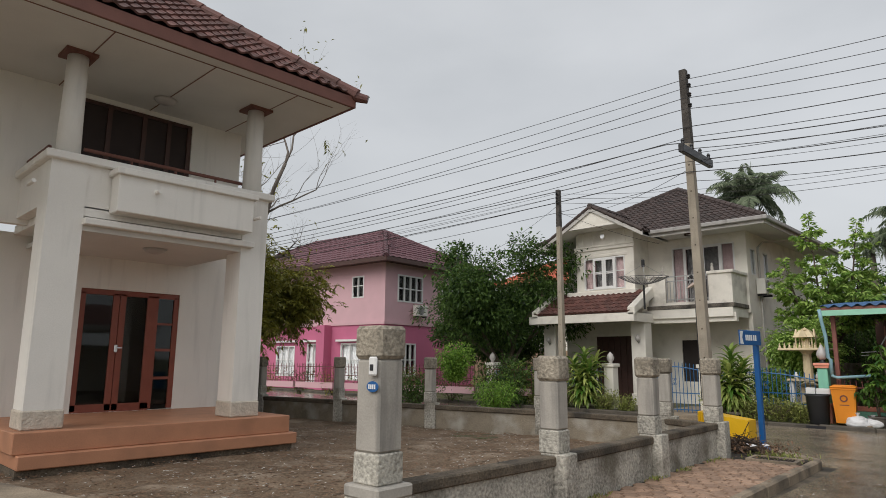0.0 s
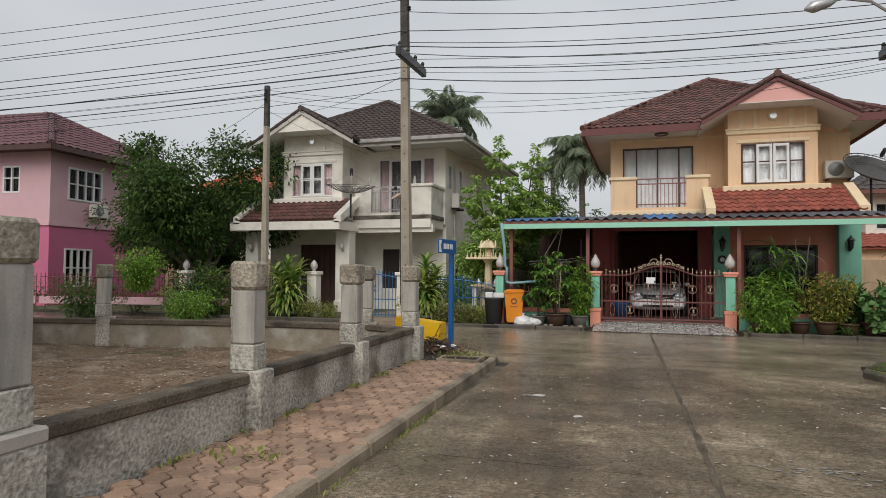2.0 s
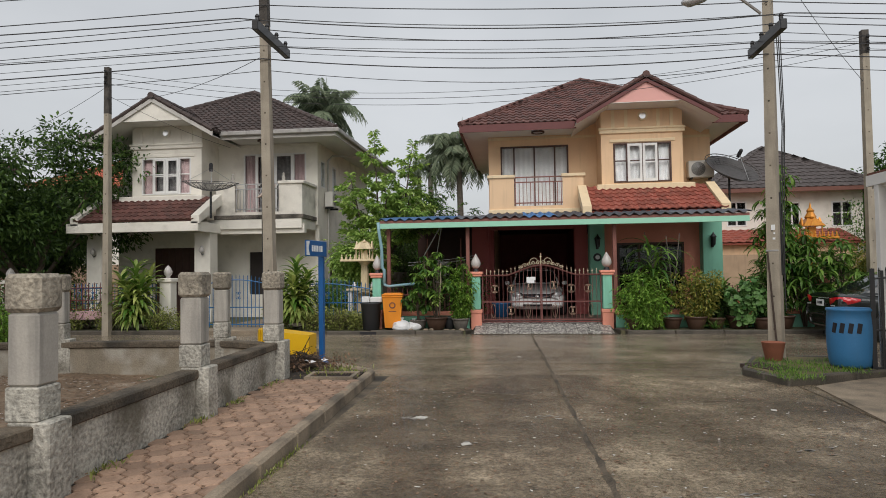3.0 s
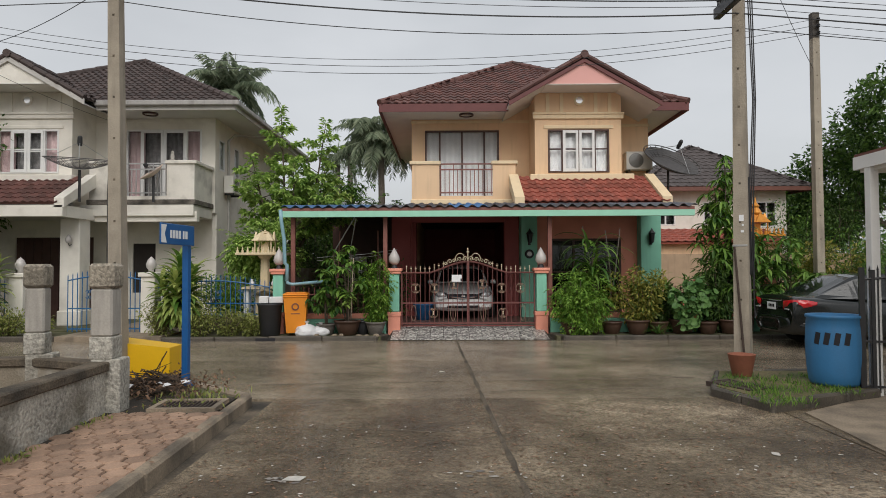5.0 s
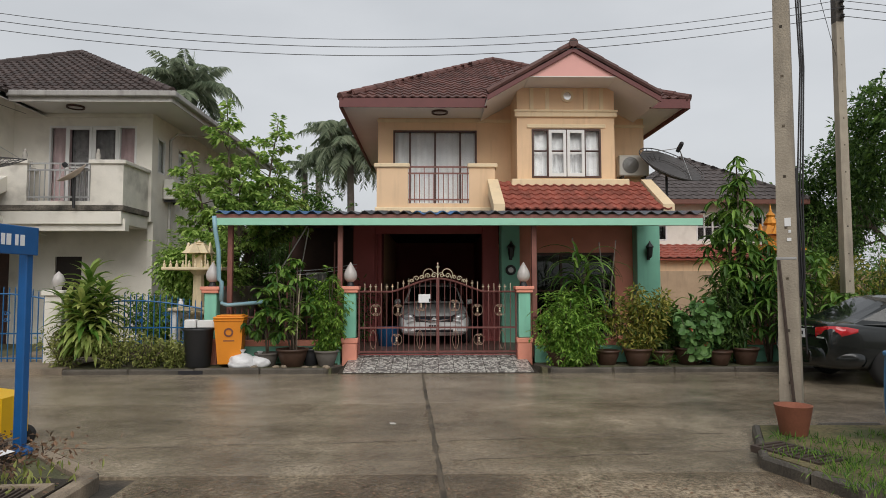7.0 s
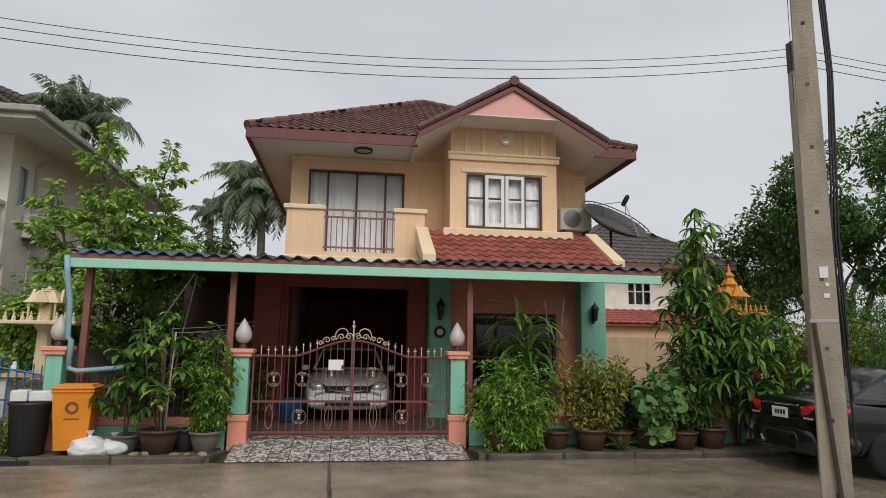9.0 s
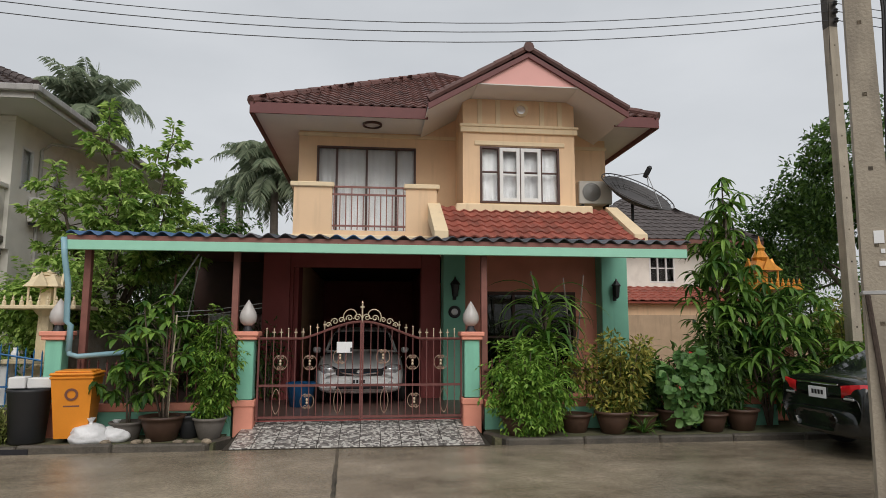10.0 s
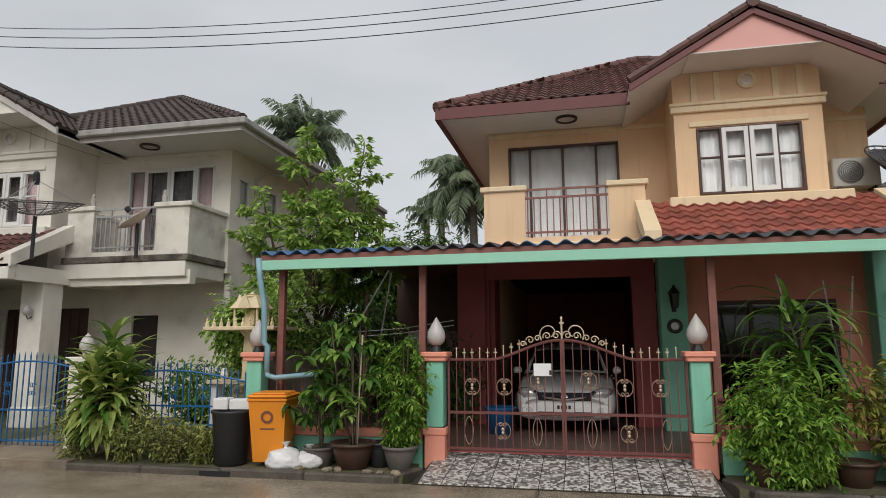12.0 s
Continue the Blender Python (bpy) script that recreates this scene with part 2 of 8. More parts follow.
TILEBRIGHT = paint("brick_red_roof_tile", (0.30, 0.085, 0.06), 0.6, 0.25, 4, 0.3, 60, rnd=0.4, stain=(0.13, 0.055, 0.045), amount=0.6)
TILEDARK = paint("dark_brown_roof_tile", (0.062, 0.043, 0.039), 0.7, 0.3, 4, 0.3, 60, rnd=0.4, stain=(0.05, 0.042, 0.038), amount=0.6)
TILEMAUVE = paint("mauve_roof_tile", (0.14, 0.064, 0.076), 0.65, 0.25, 4, 0.3, 60, rnd=0.4, island=0.3)
TILEGREY = paint("grey_roof_tile", (0.082, 0.068, 0.066), 0.7, 0.22, 4, 0.3, 60, island=0.3)
TILEORANGE = paint("orange_roof_tile", (0.50, 0.13, 0.07), 0.7, 0.15, 3, 0.2, 40)
FASCIA = paint("maroon_fascia", (0.14, 0.04, 0.038), 0.55, 0.12, 4, 0.05, 60)
FASCIABROWN = paint("brown_fascia", (0.17, 0.068, 0.05), 0.6, 0.15, 4, 0.05, 60)
FASCIAGREY = paint("grey_gutter", (0.50, 0.48, 0.45), 0.6, 0.12, 4, 0.05, 60, stain=(0.25, 0.235, 0.21), amount=0.5)
AWNBLUE = paint("blue_corrugated_sheet", (0.055, 0.14, 0.30), 0.45, 0.25, 3, 0.05, 60, rnd=0.6)
AWNDARK = paint("slate_corrugated_sheet", (0.075, 0.082, 0.10), 0.5, 0.3, 3, 0.05, 60, rnd=0.7, stain=(0.10, 0.05, 0.04), amount=0.6)
AWNGREEN = paint("mint_beam_paint", (0.33, 0.66, 0.50), 0.55, 0.06, 3, 0.05, 60)
RUSTPAINT = paint("red_oxide_steel", (0.24, 0.095, 0.075), 0.55, 0.2, 6, 0.1, 80)
GATEPAINT = paint("copper_red_gate_paint", (0.17, 0.062, 0.055), 0.45, 0.2, 8, 0.05, 80, metal=0.2)
GOLDTIP = paint("pale_gold_paint", (0.62, 0.50, 0.36), 0.4, 0.15, 8, 0.05, 80, metal=0.3)
SCROLLGOLD = paint("tarnished_gold_paint", (0.36, 0.25, 0.18), 0.5, 0.25, 9, 0.05, 80, metal=0.25)
IRONBLUE = paint("blue_iron_paint", (0.02, 0.13, 0.32), 0.4, 0.15, 8, 0.05, 80)
IRONBLACK = paint("black_iron_paint", (0.018, 0.018, 0.02), 0.4, 0.25, 8, 0.05, 80)
SIGNBLUE = paint("sign_blue_paint", (0.012, 0.10, 0.30), 0.4, 0.12, 5, 0.03, 80)
SIGNWHITE = paint("white_lettering", (0.80, 0.81, 0.82), 0.5, 0.05, 5, 0.0, 80)
INK = paint("black_marking", (0.012, 0.012, 0.016), 0.7, 0.2, 9, 0.0, 80)
BINORANGE = paint("orange_plastic", (0.78, 0.27, 0.02), 0.45, 0.06, 3, 0.05, 60, stain=(0.45, 0.15, 0.02), amount=0.3)
BINYELLOW = paint("yellow_plastic", (0.82, 0.48, 0.01), 0.4, 0.06, 3, 0.05, 60, stain=(0.5, 0.29, 0.02), amount=0.35)
BINBLACK = paint("black_plastic", (0.022, 0.023, 0.026), 0.5, 0.2, 3, 0.05, 60)
DRUMBLUE = paint("blue_plastic_drum", (0.04, 0.18, 0.38), 0.5, 0.12, 3, 0.06, 60, stain=(0.06, 0.15, 0.27), amount=0.6, streak=True)
BAGWHITE = paint("white_plastic_bag", (0.74, 0.74, 0.75), 0.35, 0.08, 9, 0.2, 40)
TERRACOTTA = paint("terracotta", (0.30, 0.11, 0.065), 0.8, 0.2, 6, 0.15, 60, rnd=0.4)
POTBROWN = paint("brown_glazed_pot", (0.07, 0.038, 0.026), 0.45, 0.25, 6, 0.1, 60, rnd=0.5)
POTGREY = paint("cement_pot", (0.14, 0.125, 0.11), 0.85, 0.25, 6, 0.3, 60, rnd=0.4)
BARK = paint("bark", (0.13, 0.10, 0.075), 0.95, 0.35, 9, 0.9, 30)
PALMBARK = paint("palm_bark", (0.20, 0.175, 0.15), 0.95, 0.25, 9, 0.6, 30)
GREYTWIG = paint("grey_twig", (0.18, 0.155, 0.135), 0.9, 0.25, 12, 0.4, 40)
FRAMEWHITE = paint("white_window_frame", (0.76, 0.76, 0.75), 0.5, 0.05, 4, 0.03, 60)
FRAMEBROWN = paint("dark_brown_frame", (0.075, 0.035, 0.028), 0.5, 0.2, 6, 0.05, 60)
FRAMERED = paint("red_brown_door_frame", (0.24, 0.065, 0.04), 0.45, 0.15, 5, 0.05, 60)
CURTAIN = paint("white_curtain", (0.78, 0.76, 0.77), 0.9, 0.10, 5, 0.05, 60)
NET = paint("grey_net_curtain", (0.20, 0.185, 0.185), 0.9, 0.45, 7, 0.05, 60)
CURTAINPINK = paint("dusty_pink_curtain", (0.52, 0.37, 0.37), 0.9, 0.15, 6, 0.05, 60)
SCREEN = paint("brown_screen", (0.032, 0.02, 0.018), 0.7, 0.2, 4, 0.0, 60)
# near-black colour stands in for the shade inside rooms
ROOMSHADE = paint("painted_room_shade", (0.035, 0.028, 0.026), 0.8, 0.2, 3, 0.05, 60)
GARAGEFLOOR = paint("garage_floor_tile", (0.16, 0.10, 0.085), 0.4, 0.2, 5, 0.05, 60)
GLASS = glass_mat("window_glass", (0.92, 0.95, 0.95))
DARKGLASS = glass_mat("tinted_glass", (0.16, 0.20, 0.185), 0.03, 1.45)
LAMPGLASS = paint("opal_lamp_glass", (0.52, 0.49, 0.47), 0.3, 0.08, 9, 0.0, 60)
METAL = paint("galvanised_metal", (0.50, 0.50, 0.50), 0.4, 0.15, 6, 0.05, 60, metal=0.7)
CHROME = paint("chrome", (0.75, 0.75, 0.75), 0.15, 0.04, 6, 0.0, 60, metal=1.0)
MESHGREY = paint("dish_mesh", (0.10, 0.095, 0.095), 0.6, 0.2, 10, 0.0, 60, metal=0.3)
WIREBLACK = paint("cable_black", (0.02, 0.02, 0.022), 0.6, 0.1, 10, 0.0, 60)
PVCBLUE = paint("pale_blue_pvc", (0.25, 0.43, 0.50), 0.4, 0.12, 5, 0.03, 60)
ACWHITE = paint("ac_casing", (0.72, 0.70, 0.65), 0.5, 0.06, 5, 0.03, 60)
FANGREY = paint("fan_shadow_grey", (0.16, 0.155, 0.145), 0.6, 0.2, 9, 0.05, 60)
CARSILVER = paint("silver_car_paint", (0.90, 0.90, 0.90), 0.3, 0.03, 2, 0.0, 60, coat=1.0)
CARDARK = paint("dark_green_car_paint", (0.006, 0.008, 0.008), 0.22, 0.1, 2, 0.0, 60, coat=0.35)
CARGLASS = paint("car_glass", (0.012, 0.014, 0.014), 0.08, 0.1, 3, 0.0, 60)
TYRE = paint("tyre_rubber", (0.02, 0.02, 0.02), 0.85, 0.2, 9, 0.2, 60)
TAILRED = paint("tail_lamp_red", (0.55, 0.012, 0.02), 0.15, 0.15, 12, 0.0, 60, coat=0.8)
HEADLAMP = paint("head_lamp_lens", (0.70, 0.72, 0.74), 0.12, 0.1, 12, 0.0, 60, metal=0.5, coat=1.0)
PORCHTILE = paint("terracotta_porch_tile", (0.46, 0.22, 0.125), 0.55, 0.14, 3, 0.1, 60, stain=(0.30, 0.15, 0.09), amount=0.5)
SPIRITCREAM = paint("cream_shrine_paint", (0.70, 0.58, 0.38), 0.6, 0.12, 8, 0.1, 60)
SPIRITGOLD = paint("gold_shrine_paint", (0.637, 0.259, 0.036), 0.35, 0.15, 8, 0.1, 60, metal=0.4)
STONECLAD = paint("cream_stone_cladding", (0.56, 0.50, 0.42), 0.85, 0.2, 9, 0.9, 26)
RUBBISH = paint("dead_twigs", (0.085, 0.06, 0.045), 0.95, 0.5, 15, 0.3, 60, island=0.9)
LITTER = paint("fallen_leaves", (0.17, 0.10, 0.06), 0.9, 0.3, 15, 0.2, 60, island=1.2)
PALELITTER = paint("pale_scraps", (0.50, 0.48, 0.44), 0.8, 0.2, 15, 0.2, 60, island=0.6)
MOULDHEAD = paint("blackened_concrete", (0.07, 0.062, 0.055), 0.9, 0.4, 6, 0.3, 50, stain=(0.15, 0.135, 0.12), amount=0.5)
MORTAR = paint("dried_mortar", (0.25, 0.23, 0.205), 0.9, 0.35, 12, 0.3, 60, island=0.8)
GRATE = paint("rusty_grate", (0.06, 0.042, 0.033), 0.8, 0.4, 15, 0.3, 60)
L_DARK = leaf_mat("dark_tree_leaf", (0.016, 0.045, 0.011), (0.13, 0.225, 0.05))
L_MID = leaf_mat("mid_green_leaf", (0.018, 0.07, 0.012), (0.16, 0.30, 0.05))
L_BRIGHT = leaf_mat("bright_green_leaf", (0.04, 0.125, 0.014), (0.27, 0.43, 0.065))
L_GARDEN = leaf_mat("garden_tree_leaf", (0.12, 0.25, 0.035), (0.52, 0.68, 0.19))
L_OLIVE = leaf_mat("olive_leaf", (0.11, 0.12, 0.02), (0.38, 0.36, 0.07))
L_PALM = leaf_mat("palm_leaf", (0.15, 0.21, 0.13), (0.42, 0.48, 0.33))
L_CROTON = leaf_mat("croton_leaf", (0.06, 0.13, 0.02), (0.46, 0.40, 0.09))
L_STRAP = leaf_mat("strap_leaf", (0.07, 0.19, 0.022), (0.50, 0.56, 0.17), 0.4)
L_WEED = leaf_mat("weed_leaf", (0.11, 0.15, 0.03), (0.42, 0.44, 0.14))
L_TREE = leaf_mat("street_tree_leaf", (0.02, 0.06, 0.012), (0.14, 0.25, 0.05))
L_FRESH = leaf_mat("fresh_green_leaf", (0.06, 0.17, 0.018), (0.33, 0.52, 0.09))
L_LEAFY = leaf_mat("pot_plant_leaf", (0.03, 0.10, 0.014), (0.24, 0.40, 0.07))
L_ROUND = leaf_mat("round_blue_green_leaf", (0.04, 0.12, 0.03), (0.20, 0.36, 0.11))
STAKE = paint("bamboo_stake", (0.55, 0.47, 0.33), 0.7, 0.15, 9, 0.1, 60)
L_FLOWER = leaf_mat("red_petal", (0.5, 0.03, 0.03), (0.65, 0.12, 0.10))


# ---- mesh tools ----
class Shape:
    """Collects vertices and faces of one mesh."""

    def __init__(self):
        self.v, self.f = [], []

    def add(self, verts, faces):
        o = len(self.v)
        self.v.extend(tuple(p) for p in verts)
        self.f.extend(tuple(i + o for i in q) for q in faces)
        return self

    def box(self, x0, x1, y0, y1, z0, z1, c=0.0):
        """A box between two corners, its edges chamfered by c."""
        if c <= 0:
            p = [(x, y, z) for x in (x0, x1) for y in (y0, y1) for z in (z0, z1)]
            return self.add(p, [(0, 1, 3, 2), (4, 6, 7, 5), (0, 4, 5, 1), (2, 3, 7, 6), (0, 2, 6, 4), (1, 5, 7, 3)])
        c = min(c, (x1 - x0) * 0.45, (y1 - y0) * 0.45, (z1 - z0) * 0.45)
        p, at = [], {}
        for i, (xa, sx) in enumerate(((x0, 1), (x1, -1))):
            for j, (ya, sy) in enumerate(((y0, 1), (y1, -1))):
                for k, (za, sz) in enumerate(((z0, 1), (z1, -1))):
                    at[i, j, k] = len(p)
                    p += [(xa, ya + sy * c, za + sz * c), (xa + sx * c, ya, za + sz * c), (xa + sx * c, ya + sy * c, za)]
        q = []
        for i in (0, 1):
            s = [(i, 0, 0), (i, 1, 0), (i, 1, 1), (i, 0, 1)]
            q += [[at[t] for t in s], [at[t[1], t[0], t[2]] + 1 for t in s], [at[t[1], t[2], t[0]] + 2 for t in s]]
        for a in (0, 1):
            for b in (0, 1):
                q.append([at[a, b, 0] + 0, at[a, b, 1] + 0, at[a, b, 1] + 1, at[a, b, 0] + 1])
                q.append([at[a, 0, b] + 0, at[a, 1, b] + 0, at[a, 1, b] + 2, at[a, 0, b] + 2])
                q.append([at[0, a, b] + 1, at[1, a, b] + 1, at[1, a, b] + 2, at[0, a, b] + 2])
                for d in (0, 1):
                    q.append([at[a, b, d], at[a, b, d] + 1, at[a, b, d] + 2])
        return self.add(p, q)

    def tube(self, pts, r, n=6, close=True):
        """A round bar along points; r is one radius or one for each point."""
        pts = [Vector(p) for p in pts]
        rs = r if isinstance(r, (list, tuple)) else [r] * len(pts)
        ring, verts, faces = None, [], []
        side = None
        for i, p in enumerate(pts):
            d = (pts[min(i + 1, len(pts) - 1)] - pts[max(i - 1, 0)]).normalized()
            if side is None:
                side = d.orthogonal().normalized()
            side = (side - d * side.dot(d))
            side = side.normalized() if side.length > 1e-6 else d.orthogonal().normalized()
            up = d.cross(side)
            for k in range(n):
                a = 2 * math.pi * k / n
                verts.append(p + (side * math.cos(a) + up * math.sin(a)) * rs[i])
            if i:
                for k in range(n):
                    k2 = (k + 1) % n
                    faces.append(((i - 1) * n + k, (i - 1) * n + k2, i * n + k2, i * n + k))
        if close:
            faces += [tuple(range(n))[::-1], tuple((len(pts) - 1) * n + k for k in range(n))]
        return self.add(verts, faces)

    def lathe(self, profile, n=16, at=(0, 0, 0), close=True):
        """A turned shape: profile is pairs of radius and height."""
        verts, faces = [], []
        for r, z in profile:
            for k in range(n):
                a = 2 * math.pi * k / n
                verts.append((at[0] + r * math.cos(a), at[1] + r * math.sin(a), at[2] + z))
        for i in range(len(profile) - 1):
            for k in range(n):
                k2 = (k + 1) % n
                faces.append((i * n + k, i * n + k2, (i + 1) * n + k2, (i + 1) * n + k))
        if close:
            faces += [tuple(range(n))[::-1], tuple((len(profile) - 1) * n + k for k in range(n))]
        return self.add(verts, faces)

    def plate(self, poly, t):
        """A flat polygon in space given thickness t along its normal, downwards from it."""
        p = [Vector(q) for q in poly]
        nrm = (p[1] - p[0]).cross(p[2] - p[0]).normalized() * t
        n = len(p)
        return self.add(p + [q - nrm for q in p], [tuple(range(n)), tuple(range(2 * n - 1, n - 1, -1))]
                        + [(i, i + n, (i + 1) % n + n, (i + 1) % n) for i in range(n)])

    def moved(self, m):
        self.v = [tuple(m @ Vector(p)) for p in self.v]
        return self

    def mesh(self, name, mat, smooth=False):
        me = bpy.data.meshes.new(name)
        me.from_pydata(self.v, [], self.f)
        me.materials.append(mat)
        if smooth:
            me.shade_smooth()
        me.update()
        return me


def thing(name, label, category, x=0.0, y=0.0, z=0.0, turn=0.0, group="", kind=""):
    """An Empty at the base of a thing, which carries its parts."""
    e = new(name)
    e.matrix_world = pose(x, y, z, 0, 0, turn)
    e.empty_display_size = 0.2
    return tagged(e, label, category, group, kind)


def part(name, shape, mat, parent=None, label="", smooth=False, m=None):
    ob = new(name, shape.mesh(name, mat, smooth) if isinstance(shape, Shape) else shape)
    ob.parent = parent
    if m is not None:
        ob.matrix_local = m
    return tagged(ob, label)


def solid(name, shape, mat, label, category, kind="", smooth=False):
    """A thing, or a piece of the setting, that is one mesh in world metres."""
    return tagged(part(name, shape, mat, None, "", smooth), label, category, "", kind)


def wall_grid(shape, axis, a0, a1, z0, z1, d0, d1, holes):
    """A wall from a0 to a1 along x or y, between d0 and d1 in depth, with holes (a, b, z, z) right through it."""
    aa = sorted({a0, a1, *[h[0] for h in holes], *[h[1] for h in holes]})
    zz = sorted({z0, z1, *[h[2] for h in holes], *[h[3] for h in holes]})
    keep = {(i, j) for i in range(len(aa) - 1) for j in range(len(zz) - 1)
            if not any(h[0] < (aa[i] + aa[i + 1]) / 2 < h[1] and h[2] < (zz[j] + zz[j + 1]) / 2 < h[3] for h in holes)}
    ids, verts, faces = {}, [], []

    def v(i, j, d):
        if (i, j, d) not in ids:
            ids[i, j, d] = len(verts)
            q = (d0, d1)[d]
            verts.append((aa[i], q, zz[j]) if axis == "x" else (q, aa[i], zz[j]))
        return ids[i, j, d]
    for i, j in keep:
        faces += [(v(i, j, 0), v(i + 1, j, 0), v(i + 1, j + 1, 0), v(i, j + 1, 0)), (v(i, j + 1, 1), v(i + 1, j + 1, 1), v(i + 1, j, 1), v(i, j, 1))]
        for di, dj, a, b in ((-1, 0, (i, j + 1), (i, j)), (1, 0, (i + 1, j), (i + 1, j + 1)), (0, -1, (i, j), (i + 1, j)), (0, 1, (i + 1, j + 1), (i, j + 1))):
            if (i + di, j + dj) not in keep:
                faces.append((v(*a, 0), v(*a, 1), v(*b, 1), v(*b, 0)))
    return shape.add(verts, faces)


RNG = np.random.default_rng(7)


def leaves(points, size, width=0.42, droop=0.3, spread=None, rng=RNG, outward=None):
    """Arrays for many folded leaves, one at each point. outward: directions they lean to."""
    points = np.asarray(points, float)
    n = len(points)
    d = rng.normal(size=(n, 3))
    if outward is not None:
        d = d * 0.7 + np.asarray(outward) * 1.1
    d[:, 2] -= droop
    d /= np.linalg.norm(d, axis=1)[:, None] + 1e-9
    up = rng.normal(size=(n, 3)) * 0.5
    up[:, 2] += 1.0
    s = np.cross(d, up)
    s /= np.linalg.norm(s, axis=1)[:, None] + 1e-9
    nn = np.cross(s, d)
    ln = size * rng.uniform(0.65, 1.3, n)[:, None]
    w = ln * width * 0.5
    base, tip = points, points + d * ln - np.array([0, 0, 1.0]) * ln * 0.12
    mid = points + d * ln * 0.45
    left, right = mid + s * w + nn * w * 0.35, mid - s * w + nn * w * 0.35
    v = np.stack([base, left, tip, right], 1).reshape(-1, 3)
    k = np.arange(n)[:, None] * 4
    f = np.concatenate([k + np.array([[0, 2, 1]]), k + np.array([[0, 3, 2]])], 0)
    return v, f


def round_leaves(points, size, outs, rng=RNG):
    """Arrays for many shallow round leaves that face outwards and up."""
    p = np.asarray(points, float)
    n = len(p)
    nrm = np.asarray(outs) * 0.8 + rng.normal(size=(n, 3)) * 0.35 + np.array([0, -0.25, 0.5])
    nrm /= np.linalg.norm(nrm, axis=1)[:, None]
    a = np.cross(nrm, np.array([0.3, 0.2, 0.9]))
    a /= np.linalg.norm(a, axis=1)[:, None] + 1e-9
    b = np.cross(nrm, a)
    r = size * 0.5 * rng.uniform(0.55, 1.2, n)[:, None]
    vs = [p - nrm * r * 0.25] + [p + (a * math.cos(k * math.pi / 4) + b * math.sin(k * math.pi / 4)) * r * (1.0 if k else 0.7) for k in range(8)]
    v = np.stack(vs, 1).reshape(-1, 3)
    o = np.arange(n)[:, None] * 9
    return v, np.concatenate([o + np.array([[0, 1 + k, 1 + (k + 1) % 8]]) for k in range(8)], 0)


def leaf_mesh(name, v, f, mat):
    me = bpy.data.meshes.new(name)
    me.from_pydata(v.tolist(), [], f.tolist())
    me.materials.append(mat)
    me.update()
    return me


def sprays(points, outs, length, leaflet, width=0.34, droop=0.9, pairs=6, rng=RNG):
    """Compound leaves: arching stalks with paired hanging leaflets, one stalk at each point."""
    p = np.asarray(points, float)
    n = len(p)
    d = np.asarray(outs, float) * 0.9 + rng.normal(size=(n, 3)) * 0.45
    d[:, 2] += 0.15
    d /= np.linalg.norm(d, axis=1)[:, None] + 1e-9
    ln = length * rng.uniform(0.6, 1.2, n)
    vs = []
    for i in range(pairs):
        d = d + np.array([0, 0, -droop / pairs])
        d /= np.linalg.norm(d, axis=1)[:, None]
        p = p + d * (ln / pairs)[:, None]
        s = np.cross(d, [0, 0, 1.0])
        s /= np.linalg.norm(s, axis=1)[:, None] + 1e-9
        for sg in ((-1, 1) if i < pairs - 1 else (-1, 0, 1)):
            e = d * (0.55 if sg else 1.0) + s * sg * 0.8 + rng.normal(size=(n, 3)) * 0.18
            e[:, 2] -= 0.22
            e /= np.linalg.norm(e, axis=1)[:, None]
            w = np.cross(e, np.array([0, 0, 1.0]) + rng.normal(size=(n, 3)) * 0.3)
            w /= np.linalg.norm(w, axis=1)[:, None] + 1e-9
            q = leaflet * rng.uniform(0.75, 1.2, n)[:, None]
            mid = p + e * q * 0.45
            up = np.array([0, 0, 1.0]) * q * width * 0.12
            vs.append(np.stack([p, mid + w * q * width * 0.5 + up, p + e * q - up, mid - w * q * width * 0.5 + up], 1))
    v = np.concatenate(vs, 0).reshape(-1, 3)
    k = np.arange(len(v) // 4)[:, None] * 4
    return v, np.concatenate([k + np.array([[0, 2, 1]]), k + np.array([[0, 3, 2]])], 0)


def clumps(centres, radii, n, rng=RNG, flat=0.8):
    """Points in the outer shell of clumps, with the direction away from the clump's middle."""
    pts, out = [], []
    for c, r in zip(centres, radii):
        d = rng.normal(size=(n, 3))
        d /= np.linalg.norm(d, axis=1)[:, None]
        rad = r * rng.uniform(0.35, 1.0, n)[:, None] ** 0.6
        p = d * rad * np.array([1, 1, flat])
        pts.append(p + np.asarray(c))
        out.append(d)
    return np.concatenate(pts), np.concatenate(out)


def branch(shape, p, d, length, r, depth, tips, rng, bend=0.35, split=3, shrink=0.68):
    """A limb that bends, tapers and forks; the ends of its twigs go to tips."""
    pts, rs = [Vector(p)], [r]
    d = Vector(d).normalized()
    for i in range(4):
        d = (d + Vector(rng.normal(size=3)) * bend * 0.35 + Vector((0, 0, 0.06))).normalized()
        pts.append(pts[-1] + d * length / 4)
        rs.append(r * (1 - 0.11 * (i + 1)))
    shape.tube(pts, rs, 6 if depth > 1 else 4)
    if depth == 0:
        tips.append(tuple(pts[-1]))
        return
    if depth <= 2:
        tips.append(tuple(pts[2]))
    for k in range(split):
        nd = (d + Vector(rng.normal(size=3)) * 0.62 + Vector((0, 0, 0.1))).normalized()
        start = pts[-1] if k < 2 else pts[2]
        branch(shape, start, nd, length * shrink * rng.uniform(0.8, 1.2), rs[-1] * 0.68, depth - 1, tips, rng, bend, split, shrink)


